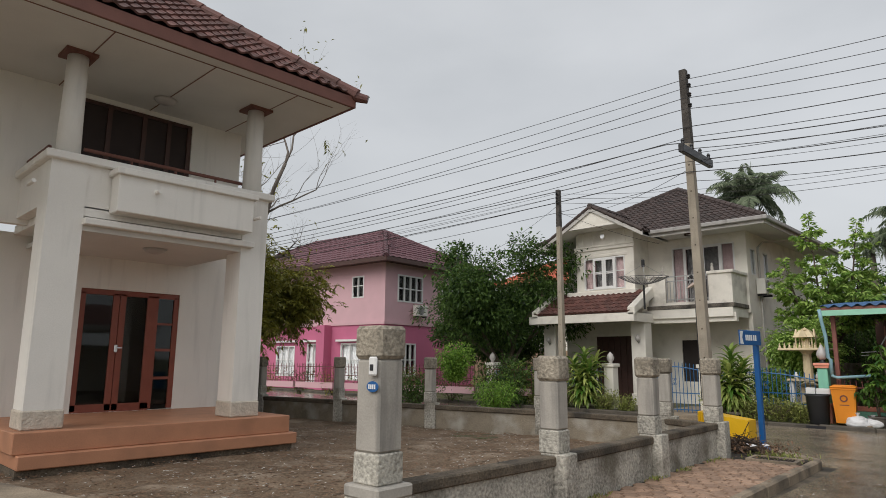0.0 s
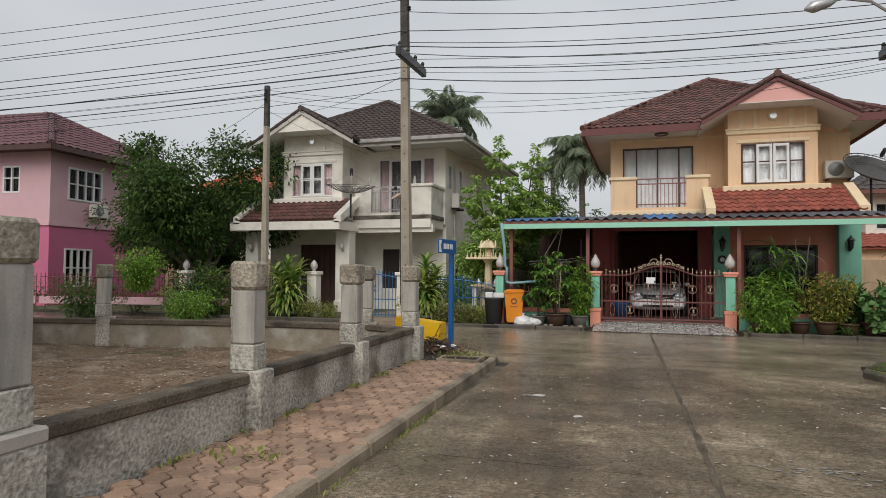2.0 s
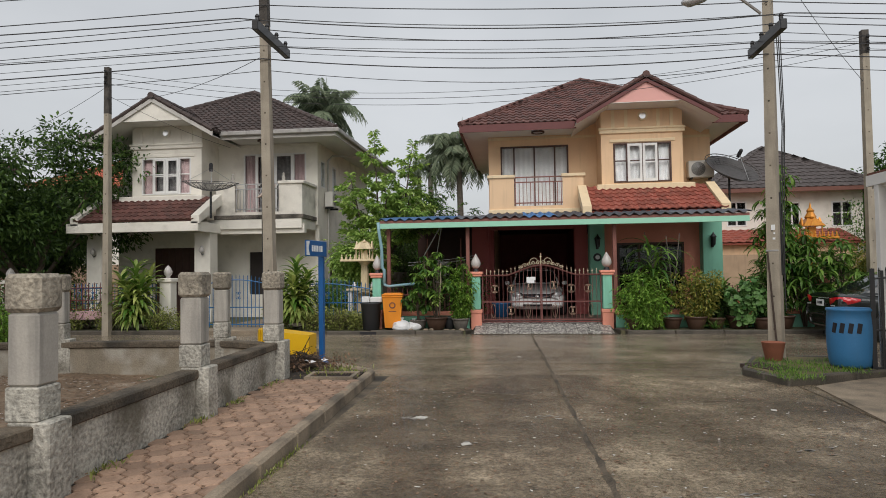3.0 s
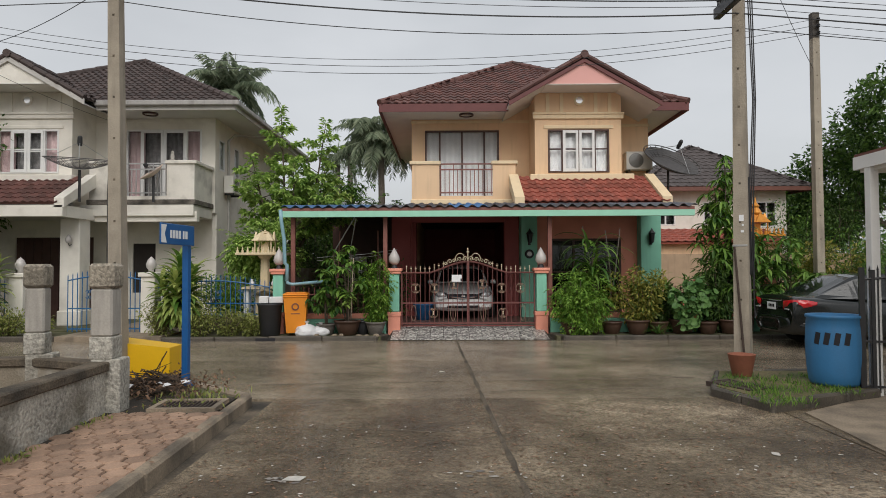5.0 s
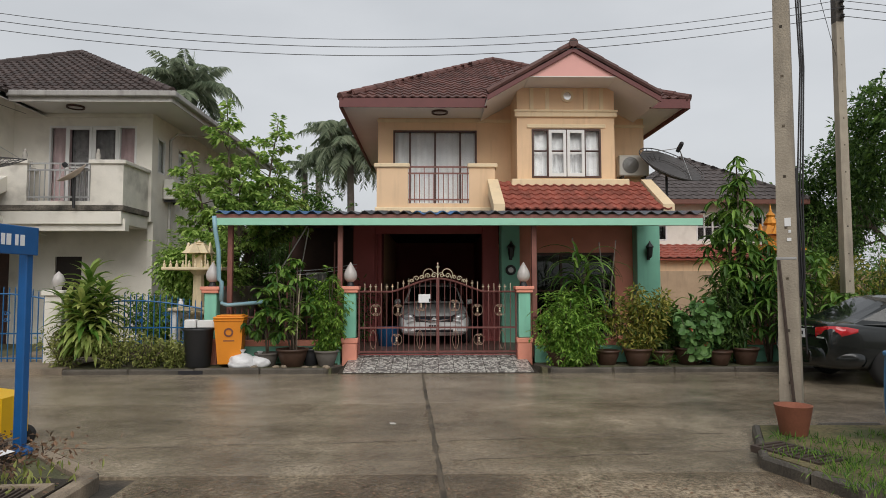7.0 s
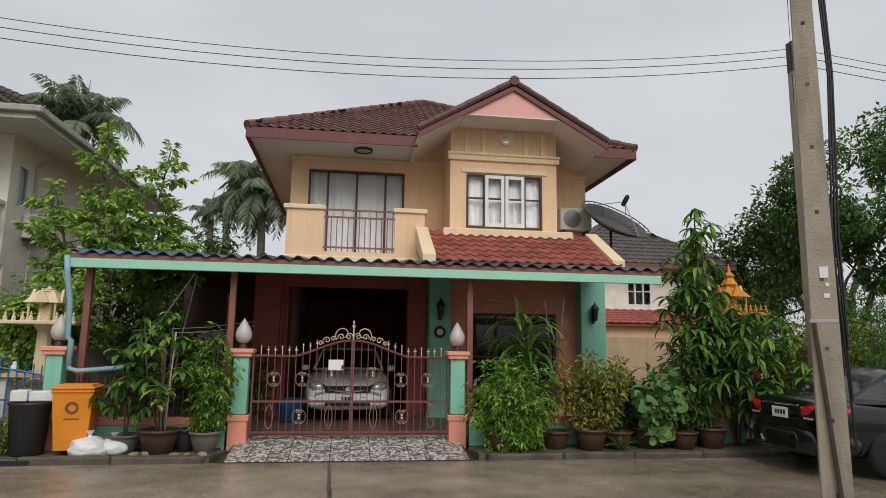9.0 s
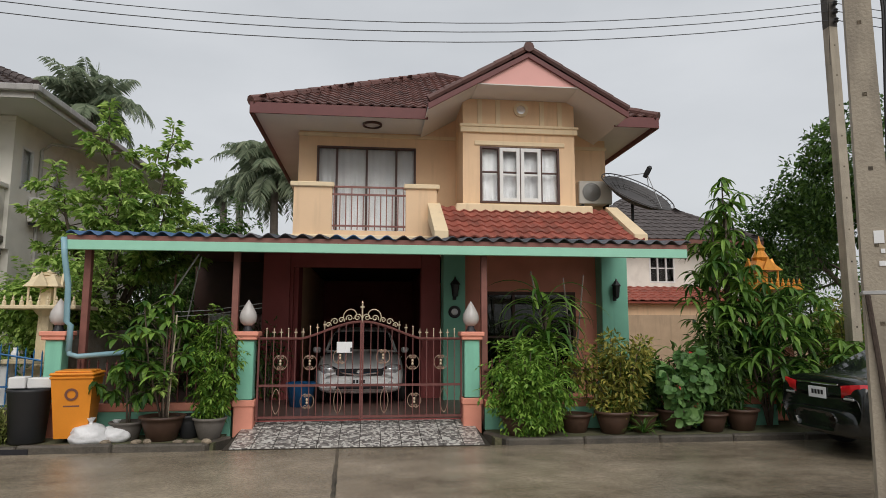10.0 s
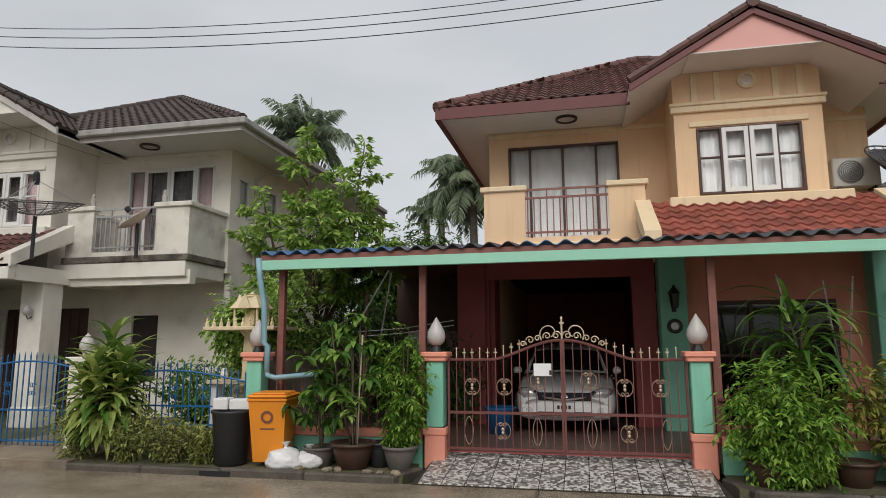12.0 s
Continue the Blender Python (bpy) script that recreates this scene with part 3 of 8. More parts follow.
def tree(name, label, x, y, z, height, spread, leafmat, leaf, per, seed, trunk_r=0.14, depth=3, clump=0.55, bark=BARK, first=0.35, droop=0.3, width=0.42, split=3, spray=0.0, keep=None):
    """A tapered trunk with forking limbs and leaf clumps at the twig ends; keep(x, y, z, u) prunes the crown."""
    rng = np.random.default_rng(seed)
    t = thing(name, label, "tree", x, y, z)
    s, tips = Shape(), []
    h0 = height * first
    s.tube([(0, 0, -0.1), (0.03, 0.02, h0 * 0.3), (-0.04, 0.05, h0 * 0.7), (0, 0, h0)], [trunk_r * 1.35, trunk_r * 1.05, trunk_r * 0.95, trunk_r * 0.9], 9)
    n0 = 5
    for k in range(n0):
        a = 2 * math.pi * (k + rng.uniform(-0.25, 0.25)) / n0
        up = 0.75 if k else 2.6
        reach = (height - h0) * 0.40 if not k else spread * 0.52
        branch(s, (0, 0, h0 * rng.uniform(0.72, 1.0)), (math.cos(a), math.sin(a), up), reach, trunk_r * 0.62, depth, tips, rng, split=split)
    part("trunk", s, bark, t, "", True)
    tips = np.array(tips)
    tips = tips[tips[:, 2] > h0 * 0.35]
    pts, out = clumps(tips, rng.uniform(0.5, 1.15, len(tips)) * clump, per, rng)
    if keep:
        sel = np.array([keep(p[0] + x, p[1] + y, p[2] + z, u) for p, u in zip(pts, rng.uniform(size=len(pts)))])
        pts, out = pts[sel], out[sel]
    if spray:
        v, f = sprays(pts, out, spray, leaf, width, droop, rng=rng)
    else:
        v, f = leaves(pts, leaf, width, droop, rng=rng, outward=out)
    part("crown", leaf_mesh("crown", v, f, leafmat), None, t)
    return t


def tiered_tree(name, label, x, y, z, fork, stems, leafmat, leaf, seed):
    """A tree of slender stems, each with level tiers of feathered side branches and a leafy leader."""
    rng = np.random.default_rng(seed)
    t = thing(name, label, "tree", x, y, z)
    wood, pts, outs = Shape().tube([(0, 0, -0.1), (0.03, 0, fork * 0.5), (0, 0.02, fork)], [0.10, 0.085, 0.075], 9), [], []
    for sx, sy, top, reach in stems:
        a, b = Vector((0, 0.02, fork)), Vector((sx, sy, top))
        mid = a.lerp(b, 0.5) + Vector((sx * 0.18, sy * 0.18, -0.1))
        wood.tube([a, mid, b], [0.05, 0.035, 0.012], 6)
        n = int((top - fork) / 0.21)
        for k in range(n):
            u = 0.22 + 0.70 * k / n
            c = a.lerp(mid, 2 * u) if u < 0.5 else mid.lerp(b, 2 * u - 1)
            g, ln = k * 2.4 + rng.uniform(-0.4, 0.4), reach * (1.22 - 0.95 * u) * rng.uniform(0.7, 1.2)
            d = Vector((math.cos(g), math.sin(g), 0))
            e = c + d * ln + Vector((0, 0, ln * rng.uniform(0.15, 0.5)))
            m = c.lerp(e, 0.55) + Vector((0, 0, 0.10 * ln))
            wood.tube([c, m, e], [0.016, 0.011, 0.005], 4)
            for i in range(max(3, int(ln / 0.075))):
                v = 0.25 + 0.75 * rng.uniform()
                p = c.lerp(m, v / 0.55) if v < 0.55 else m.lerp(e, (v - 0.55) / 0.45)
                for sg in (-1, 1):
                    for _ in range(6):
                        q = d * 0.55 + Vector((-d.y, d.x, 0)) * sg
                        pts.append(p + q * rng.uniform(0.0, 0.16) + Vector((0, 0, rng.normal() * 0.025)))
                        outs.append(q * 0.9)
        for i in range(120):
            g, v = rng.uniform(0, 6.283), rng.uniform(0, 0.9)
            d = Vector((math.cos(g), math.sin(g), 0.3))
            pts.append(b + d * rng.uniform(0.02, 0.07 + 0.12 * v) + Vector((0, 0, 0.12 - v)))
            outs.append(d)
    part("trunk", wood, BARK, t, "", True)
    v, f = leaves(np.array(pts), leaf, 0.46, 0.45, rng=rng, outward=np.array(outs) * 1.3)
    part("crown", leaf_mesh("crown", v, f, leafmat), None, t)
    return t


def bush(name, label, x, y, z, rx, ry, h, leafmat, leaf, n, seed, droop=0.2, width=0.42, stems=7, category="shrub", low=0.05, flower=None, spray=0.0, disc=False):
    """A shrub: stems from the ground, each with clumps of leaves on it."""
    rng = np.random.default_rng(seed)
    t = thing(name, label, category, x, y, z)
    s, cs, rs = Shape(), [], []
    for k in range(stems):
        a = 2 * math.pi * k / stems + rng.uniform(-0.4, 0.4)
        q = rng.uniform(0.25, 1.0)
        ex, ey, ez = rx * q * math.cos(a), ry * q * math.sin(a), h * rng.uniform(0.62, 1.0) * (1.12 - 0.35 * q)
        pts = [(ex * 0.1, ey * 0.1, 0), (ex * 0.4, ey * 0.4, ez * 0.4), (ex * 0.8, ey * 0.8, ez * 0.75), (ex, ey, ez)]
        s.tube(pts, [0.016, 0.013, 0.009, 0.004], 5)
        for u in (0.25, 0.5, 0.75, 0.95):
            cs.append((ex * u * 1.05, ey * u * 1.05, max(low * h + 0.08, ez * u)))
            rs.append(min(rx, ry * 1.2, h) * rng.uniform(0.32, 0.55))
    tagged(part("stem_clump", s, BARK, t), kind="stuff")
    pts, out = clumps(cs, rs, max(4, n // len(cs)), rng)
    keep = pts[:, 2] > 0.02
    if spray:
        v, f = sprays(pts[keep], out[keep], spray, leaf, width, droop, 5, rng)
    elif disc:
        v, f = round_leaves(pts[keep], leaf, out[keep], rng)
    else:
        v, f = leaves(pts[keep], leaf, width, droop, rng=rng, outward=out[keep])
    part("foliage", leaf_mesh("foliage", v, f, leafmat), None, t)
    if flower is not None:
        pick = rng.choice(len(pts), 14)
        v, f = leaves(np.repeat(pts[pick], 5, 0) + rng.normal(size=(70, 3)) * 0.015, 0.06, 0.8, -0.2, rng=rng)
        part("blossom", leaf_mesh("blossom", v, f, flower), None, t, "small flowers")
    return t


def strap(shape, base, yaw, rise, length, width, curl, n=6):
    """One long arching leaf with a crease down its middle."""
    p, a = Vector(base), rise
    h, s = Vector((math.cos(yaw), math.sin(yaw), 0)), Vector((-math.sin(yaw), math.cos(yaw), 0))
    verts, faces = [], []
    for i in range(n + 1):
        u = i / n
        w = width * 0.5 * (0.55 + 1.1 * u if u < 0.4 else max(0.03, 1.0 - ((u - 0.4) / 0.6) ** 1.8))
        d = h * math.cos(a) + Vector((0, 0, math.sin(a)))
        nrm = s.cross(d) * -1
        verts += [p + s * w + nrm * w * 0.35, p, p - s * w + nrm * w * 0.35]
        if i:
            o = 3 * i
            faces += [(o - 3, o - 2, o + 1, o), (o - 2, o - 1, o + 2, o + 1)]
        p = p + d * length / n
        a -= curl / n
    shape.add(verts, faces)


def dracaena(x, y, z, h, seed, stalks=5, label="clump of variegated strap-leaved dracaena by the fence"):
    rng = np.random.default_rng(seed)
    t = thing("dracaena", label, "plant", x, y, z)
    st, lv = Shape(), Shape()
    for k in range(stalks):
        hh = h * (0.72 if not k else rng.uniform(0.40, 0.66))
        a = k * 2.4 + rng.uniform(-0.4, 0.4)
        q = 0.40 * (k > 0)
        top = Vector((q * math.cos(a), q * math.sin(a), hh))
        st.tube([(0.08 * math.cos(a), 0.08 * math.sin(a), 0), top * 0.5 + Vector((0, 0, 0.05)), top], [0.03, 0.025, 0.02], 6)
        n = 64
        for j in range(n):
            u = j / n
            base = top * (0.12 + 0.88 * u)
            strap(lv, base, j * 2.4 + rng.uniform(-0.3, 0.3), 0.1 + 1.25 * u ** 1.8 + rng.uniform(-0.15, 0.15), rng.uniform(0.5, 0.72), 0.115, rng.uniform(1.0, 1.9), 5)
    part("cane_clump", st, BARK, t)
    part("foliage", lv, L_STRAP, t)
    return t


def whorled(name, label, category, x, y, z, h, radius, whorls, leaf, width, mat, seed, canes=4, bare=0.35, blades=9, hang=0.0, thick=0.016):
    """A plant of leaning canes and side twigs, each ending in a whorl of hanging blade-shaped leaves."""
    rng = np.random.default_rng(seed)
    t = thing(name, label, category, x, y, z)
    lv, axes = Shape(), []
    for k in range(canes):
        a, q = k * 2.4 + rng.uniform(-0.4, 0.4), radius * (0.45 * rng.uniform(0.4, 1.0) if k else 0.1)
        top = Vector((q * math.cos(a), q * math.sin(a), h * (1.0 if not k else rng.uniform(0.72, 0.97))))
        axes.append((Vector((0.025 * math.cos(a), 0.025 * math.sin(a), 0)), top))
        part("cane", Shape().tube([axes[-1][0], axes[-1][0].lerp(top, 0.5) + Vector(rng.normal(size=3)) * 0.03, top], [thick, thick * 0.75, thick * 0.4], 6), BARK, t, "", True)
    tw = Shape()
    for k in range(whorls):
        b, top = axes[k % canes]
        u = 1.0 if k < canes else bare + (1 - bare) * rng.uniform(0.0, 0.95)
        c = b.lerp(top, u)
        if k >= canes:
            a, q = rng.uniform(0, 6.283), radius * rng.uniform(0.35, 1.0) * math.sin(math.pi * (0.22 + 0.68 * (u - bare) / (1 - bare)))
            e = c + Vector((q * math.cos(a), q * math.sin(a), rng.uniform(0.0, 0.5) * q))
            tw.tube([c, c.lerp(e, 0.55) + Vector((0, 0, 0.03)), e], [0.006, 0.005, 0.003], 4)
            c = e
        for j in range(blades):
            strap(lv, c + Vector((0, 0, rng.uniform(-0.05, 0.02))), j * 2.4 + rng.uniform(-0.3, 0.3), rng.uniform(-0.35, 0.55) - hang, leaf * rng.uniform(0.65, 1.15), width * rng.uniform(0.85, 1.15), rng.uniform(0.7, 1.5), 4)
    if tw.v:
        tagged(part("twig_clump", tw, BARK, t), kind="stuff")
    part("foliage", lv, mat, t)
    return t


def palm(x, y, h, seed, fronds=22, length=2.6, label="tall feather palm behind the houses"):
    rng = np.random.default_rng(seed)
    t = thing("palm_tree", label, "palm", x, y, 0)
    s = Shape()
    s.tube([(0, 0, -0.2), (0.08, 0, h * 0.35), (0.03, 0.05, h * 0.7), (0, 0, h)], [0.2, 0.16, 0.14, 0.12], 10)
    part("trunk", s, PALMBARK, t, "", True)
    rib, vs, fs, o = Shape(), [], [], 0
    for k in range(fronds):
        yaw = k * 2.399 + rng.uniform(-0.2, 0.2)
        a = rng.uniform(-0.15, 1.3) if k else 1.5
        hd = np.array([math.cos(yaw), math.sin(yaw), 0])
        sd = np.array([-math.sin(yaw), math.cos(yaw), 0])
        p, pts = np.array([0, 0, h]), []
        ln, curl = length * (rng.uniform(0.75, 1.05) if k else 0.62), (rng.uniform(1.1, 2.2) if k else 0.1)
        for i in range(17):
            pts.append(p.copy())
            d = hd * math.cos(a) + np.array([0, 0, math.sin(a)])
            if i > 1:
                for sg in (-1, 1):
                    for rep in range(2):
                        q = p + d * ln / 32 * rep
                        ll = 0.62 * length / 2.6 * (1.0 - abs(i - 7) / 14) * rng.uniform(0.85, 1.1)
                        e = d * 0.45 + sd * sg * (0.9 if k else 0.16) + rng.normal(size=3) * 0.16 + np.array([0, 0, -0.28 if k else 0.5])
                        e /= np.linalg.norm(e)
                        w = np.cross(e, [0, 0, 1.0]) * 0.017
                        mid = q + e * ll * 0.55
                        tip = q + e * ll + np.array([0, 0, -ll * (0.45 if k else 0)])
                        vs += [q, mid + w, tip, mid - w]
                        fs += [(o, o + 1, o + 2), (o, o + 2, o + 3)]
                        o += 4
            p = p + d * ln / 16
            a -= curl / 16
        rib.tube([tuple(q) for q in pts], [0.03 * (1 - 0.05 * i) for i in range(17)], 4)
    part("frond_rib", rib, L_PALM, t)
    part("crown", leaf_mesh("crown", np.array(vs), np.array(fs), L_PALM), None, t)
    return t


def tile_mesh(name, mat, w=0.235, ln=0.36, wave=0.04, thick=0.02):
    """One roof tile: an S-shaped face with a thick front edge. x runs along the eave, y up the slope."""
    n = 6
    prof = [(w * (i / n - 0.5), wave * 0.5 * math.sin(2 * math.pi * i / n + 0.6)) for i in range(n + 1)]
    v = [(x, 0, z + 0.05) for x, z in prof] + [(x, ln, z + 0.012) for x, z in prof] + [(x, 0, z + 0.05 - thick - 0.012) for x, z in prof]
    k = n + 1
    f = [(i, i + 1, i + 1 + k, i + k) for i in range(n)] + [(i + 2 * k, i + 1 + 2 * k, i + 1, i) for i in range(n)]
    me = bpy.data.meshes.new(name)
    me.from_pydata(v, [], f)
    me.materials.append(mat)
    me.update()
    return me


def tiles(parent, me, poly, single=True, cw=0.222, cl=0.29, name="roof_tile", cut=None):
    """Lays tiles on a flat slope. poly: eave start, eave end, then the other corners. Each a part, or all in one."""
    p = [Vector(q) for q in poly]
    u = (p[1] - p[0]).normalized()
    nrm = u.cross(p[2] - p[0]).normalized()
    if nrm.z < 0:
        nrm = -nrm
    v = nrm.cross(u)
    flat = [((q - p[0]).dot(u), (q - p[0]).dot(v)) for q in p]

    def inside(a, b):
        odd, j = False, len(flat) - 1
        for i in range(len(flat)):
            (xi, yi), (xj, yj) = flat[i], flat[j]
            if (yi > b) != (yj > b) and a < (xj - xi) * (b - yi) / (yj - yi) + xi:
                odd = not odd
            j = i
        return odd

    lo, hi, top = min(q[0] for q in flat), max(q[0] for q in flat), max(q[1] for q in flat)
    rot = Matrix((u, v, nrm)).transposed().to_4x4()
    joined = Shape()
    base = [tuple(q.co) for q in me.vertices]
    faces = [tuple(q.vertices) for q in me.polygons]
    row = 0
    while row * cl < top:
        a = lo + cw / 2
        while a < hi:
            b = row * cl
            if inside(a, b + 0.12) and not (cut and cut(p[0] + u * a + v * b)):
                m = Matrix.Translation(p[0] + u * a + v * b + nrm * 0.02) @ rot
                if single:
                    part(name, me, None, parent, m=m)
                else:
                    joined.add([m @ Vector(q) for q in base], faces)
            a += cw
        row += 1
    if not single and joined.v:
        ob = part("roof_tiles", joined, me.materials[0], parent)
        tagged(ob, kind="stuff")


def ridge(parent, mat, a, b, r=0.10, name="ridge_tile"):
    """Half-round caps end to end along a hip or ridge."""
    a, b = Vector(a), Vector(b)
    n = max(1, round((b - a).length / 0.42))
    d = (b - a) / n
    s = Shape()
    for i in range(n):
        s.tube([a + d * i, a + d * (i + 1.06)], [r * 1.12, r * 0.94], 8)
    part(name, s, mat, parent)


def window(parent, x0, x1, z0, z1, y, lights, frame_mat, curtain=None, rail=True, bar=0.05, name="window", mapx=None, dim=None, tint=None, sash=None):
    """A window in an opening of a wall that faces -y: frame, mullions, panes, curtain, near-black sheet behind painted
    as room shade.
    """
    mx = mapx or (lambda q: q)
    w = part(name, Shape().box(min(mx(x0), mx(x1)), max(mx(x0), mx(x1)), y + 0.45, y + 0.5, z0 - 0.05, z1 + 0.05), ROOMSHADE, parent)
    f = Shape()

    def bx(a, b, ya, yb, za, zb):
        f.box(min(mx(a), mx(b)), max(mx(a), mx(b)), ya, yb, za, zb, 0.008)
    bx(x0, x1, y - 0.03, y + 0.06, z1 - bar, z1)
    bx(x0, x1, y - 0.04, y + 0.06, z0, z0 + bar)
    xs = [x0 + (x1 - x0) * q for q in lights]
    for q in xs:
        bx(q - bar / 2 + (bar / 2 if q == x0 else 0) - (bar / 2 if q == x1 else 0), q + bar / 2 + (bar / 2 if q == x0 else 0) - (bar / 2 if q == x1 else 0), y - 0.035, y + 0.055, z0 + bar, z1 - bar)
    if rail:
        zm = z0 + (z1 - z0) * 0.55
        for a, b in zip(xs[:-1], xs[1:]):
            bx(a + bar / 2, b - bar / 2, y - 0.02, y + 0.04, zm - bar * 0.35, zm + bar * 0.35)
    part("window_frame", f, frame_mat, w)
    if sash:
        for a, b in list(zip(xs[:-1], xs[1:]))[1:-1]:
            s2 = Shape()
            l0, r0 = min(mx(a), mx(b)) + 0.012, max(mx(a), mx(b)) - 0.012
            for q0, q1, r1, r2 in ((l0, l0 + 0.075, z0 + 0.03, z1 - 0.03), (r0 - 0.075, r0, z0 + 0.03, z1 - 0.03), (l0 + 0.075, r0 - 0.075, z0 + 0.03, z0 + 0.12), (l0 + 0.075, r0 - 0.075, z1 - 0.11, z1 - 0.03),
                                   (l0 + 0.075, r0 - 0.075, (z0 + z1) / 2 - 0.02, (z0 + z1) / 2 + 0.02)):
                s2.box(q0, q1, y - 0.055, y - 0.036, r1, r2, 0.004)
            part("sash", s2, sash, w, "white sash")
    for a, b in zip(xs[:-1], xs[1:]):
        g = part("pane", Shape().box(min(mx(a), mx(b)) + bar * 0.4, max(mx(a), mx(b)) - bar * 0.4, y + 0.005, y + 0.013, z0 + bar * 0.8, z1 - bar * 0.8), tint or GLASS, w)
        g.visible_shadow = False
    if curtain:
        s, k = Shape(), 0
        n = int((x1 - x0) / 0.035)
        vs, fs = [], []
        for i in range(n + 1):
            q = x0 + (x1 - x0) * i / n
            dy = 0.02 * math.sin(i * 1.3) + 0.012 * math.sin(i * 0.47 + 1)
            vs += [(mx(q), y + 0.14 + dy, z0 + 0.02), (mx(q), y + 0.14 + dy * 0.6, z1 - 0.02)]
            if i and not (dim and dim[0] < (i - 0.5) / n < dim[1]):
                fs.append((2 * i - 2, 2 * i, 2 * i + 1, 2 * i - 1))
        part("curtain", Shape().add(vs, fs), curtain, w, "hanging curtain")
        if dim:
            a, b = sorted((mx(x0 + (x1 - x0) * dim[0]), mx(x0 + (x1 - x0) * dim[1])))
            k = max(4, int((b - a) / 0.05))
            part("net_curtain", Shape().add([q for i in range(k + 1) for q in ((a + (b - a) * i / k, y + 0.2 + 0.02 * math.sin(i * 1.9), z0 + 0.02), (a + (b - a) * i / k, y + 0.2 + 0.01 * math.sin(i * 1.9), z1 - 0.02))],
                                            [(2 * i, 2 * i + 2, 2 * i + 3, 2 * i + 1) for i in range(k)]), NET, w, "grey net curtain")
    return w


# ---- ground, roads, pavement ----
solid("ground", Shape().add([(-900, -900, -0.06), (900, -900, -0.06), (900, 900, -0.06), (-900, 900, -0.06)], [(0, 1, 2, 3)]), GRASSY,
      "bare earth and weeds between the plots", "ground", "structure")
road = tagged(new("road"), "worn wet grey-brown concrete estate road with cast joints", "road", "", "structure")
# slabs: the approach lane and the cross street, with open joints between them
def joint_x(y):
    return -0.33 - 0.036 * y if y > -30 else 0.75


def slab(x0, x1, y0, y1):
    """A road slab; a None side follows the slanting middle joint."""
    def at(x, y):
        return x if isinstance(x, float) else joint_x(y) + (0.016 if x == "left" else -0.016)
    z = 0.0
    part("road_slab", Shape().plate([(at(x0, y0), y0, z), (at(x1, y0), y0, z), (at(x1, y1), y1, z), (at(x0, y1), y1, z)], 0.2), LANE if y1 < -7.2 else STAINED if y1 < -3.9 else ROAD, road)


for y0, y1 in ((-30, -25.02), (-25, -19.02), (-19, -13.115), (-13.1, -7.21)):
    slab(-2.64, "right", y0, y1)
    slab("left", 3.2, y0, y1)
    slab(3.22, 9.0, y0, y1)
for x0, x1 in ((-60.0, -21.02), (-21.0, -15.02), (-15.0, -9.02), (-9.0, "right"), ("left", 9.0), (9.02, 15.0), (15.02, 60.0)):
    slab(x0, x1, -7.2, -3.91)
    slab(x0, x1, -3.9, -0.9)
part("joint_bed", Shape().box(-60, 60, -31, -0.9, -0.24, -0.03), CAPCON, road)
fill = Shape()
pts = []
for k in range(90):
    y = -1.0 - k * 0.16
    pts.append((joint_x(y) + RNG.normal() * 0.006, y, -0.012 + RNG.normal() * 0.003))
fill.tube(pts, [0.026 + abs(RNG.normal()) * 0.006 for _ in pts], 5)
part("joint_filler", fill, CAPCON, road, "dark tar-filled joint")
crk = np.random.default_rng(19)
for x0, x1, y0, y1 in ((0.02, 3.1, -6.02, -5.75), (0.06, 3.0, -6.75, -6.5), (-4.2, -0.3, -6.3, -6.0), (-2.3, 0.1, -8.6, -8.9), (0.1, 2.9, -9.3, -9.0)):
    path = [(x0 + (x1 - x0) * k / 24, y0 + (y1 - y0) * k / 24 + crk.normal() * 0.022, -0.003) for k in range(25)]
    part("crack", Shape().tube(path, [0.005 + abs(crk.normal()) * 0.004 for _ in path], 4), CAPCON, road, "dark crack across the slab")

# near pavement: kerb, hexagonal brick pavers, tree pit with drain grate
WALL_A, WALL_B = Vector((-4.0, -15.55, 0)), Vector((-4.2, -7.85, 0))
pavement = tagged(new("pavement"), "brick-red hexagonal paver footpath with a concrete kerb", "pavement", "", "structure")
part("bed", Shape().plate([(-3.75, -15.6, 0.10), (-2.72, -15.2, 0.10), (-3.0, -7.6, 0.10), (-4.2, -7.4, 0.10), (-4.2, -9.0, 0.10)], 0.2), GROUT, pavement)


def kerb_run(parent, pts, w=0.13, z=0.12, seg=1.0, mat=KERB):
    """Kerb stones end to end along a line; the kerb lies to the left of its direction."""
    for a, b in zip(pts[:-1], pts[1:]):
        a, b = Vector(a), Vector(b)
        d = b - a
        n = max(1, round(d.length / seg))
        ang = math.degrees(math.atan2(d.y, d.x))
        L = d.length / n
        for i in range(n):
            s = Shape().box(0.004, L - 0.004, 0, w, -0.15, z + RNG.uniform(-0.012, 0.012), 0.025)
            c = a + d * (i / n)
            part("kerb_stone", s, mat, parent, m=pose(c.x, c.y, 0, 0, 0, ang))


kerb_run(pavement, [(-3.75, -15.72), (-2.56, -15.32), (-2.86, -7.45), (-3.9, -6.55), (-5.6, -6.35), (-60, -12.0)])
solid("tree_pit_soil", Shape().plate([(-3.04, -7.55, 0.096), (-3.95, -6.7, 0.096), (-6.0, -6.5, 0.096), (-6.0, -7.5, 0.096), (-4.3, -8.3, 0.096), (-3.85, -8.0, 0.096)], 0.2), GRASSY,
      "bare soil with weeds at the corner of the footpath", "soil", "structure")
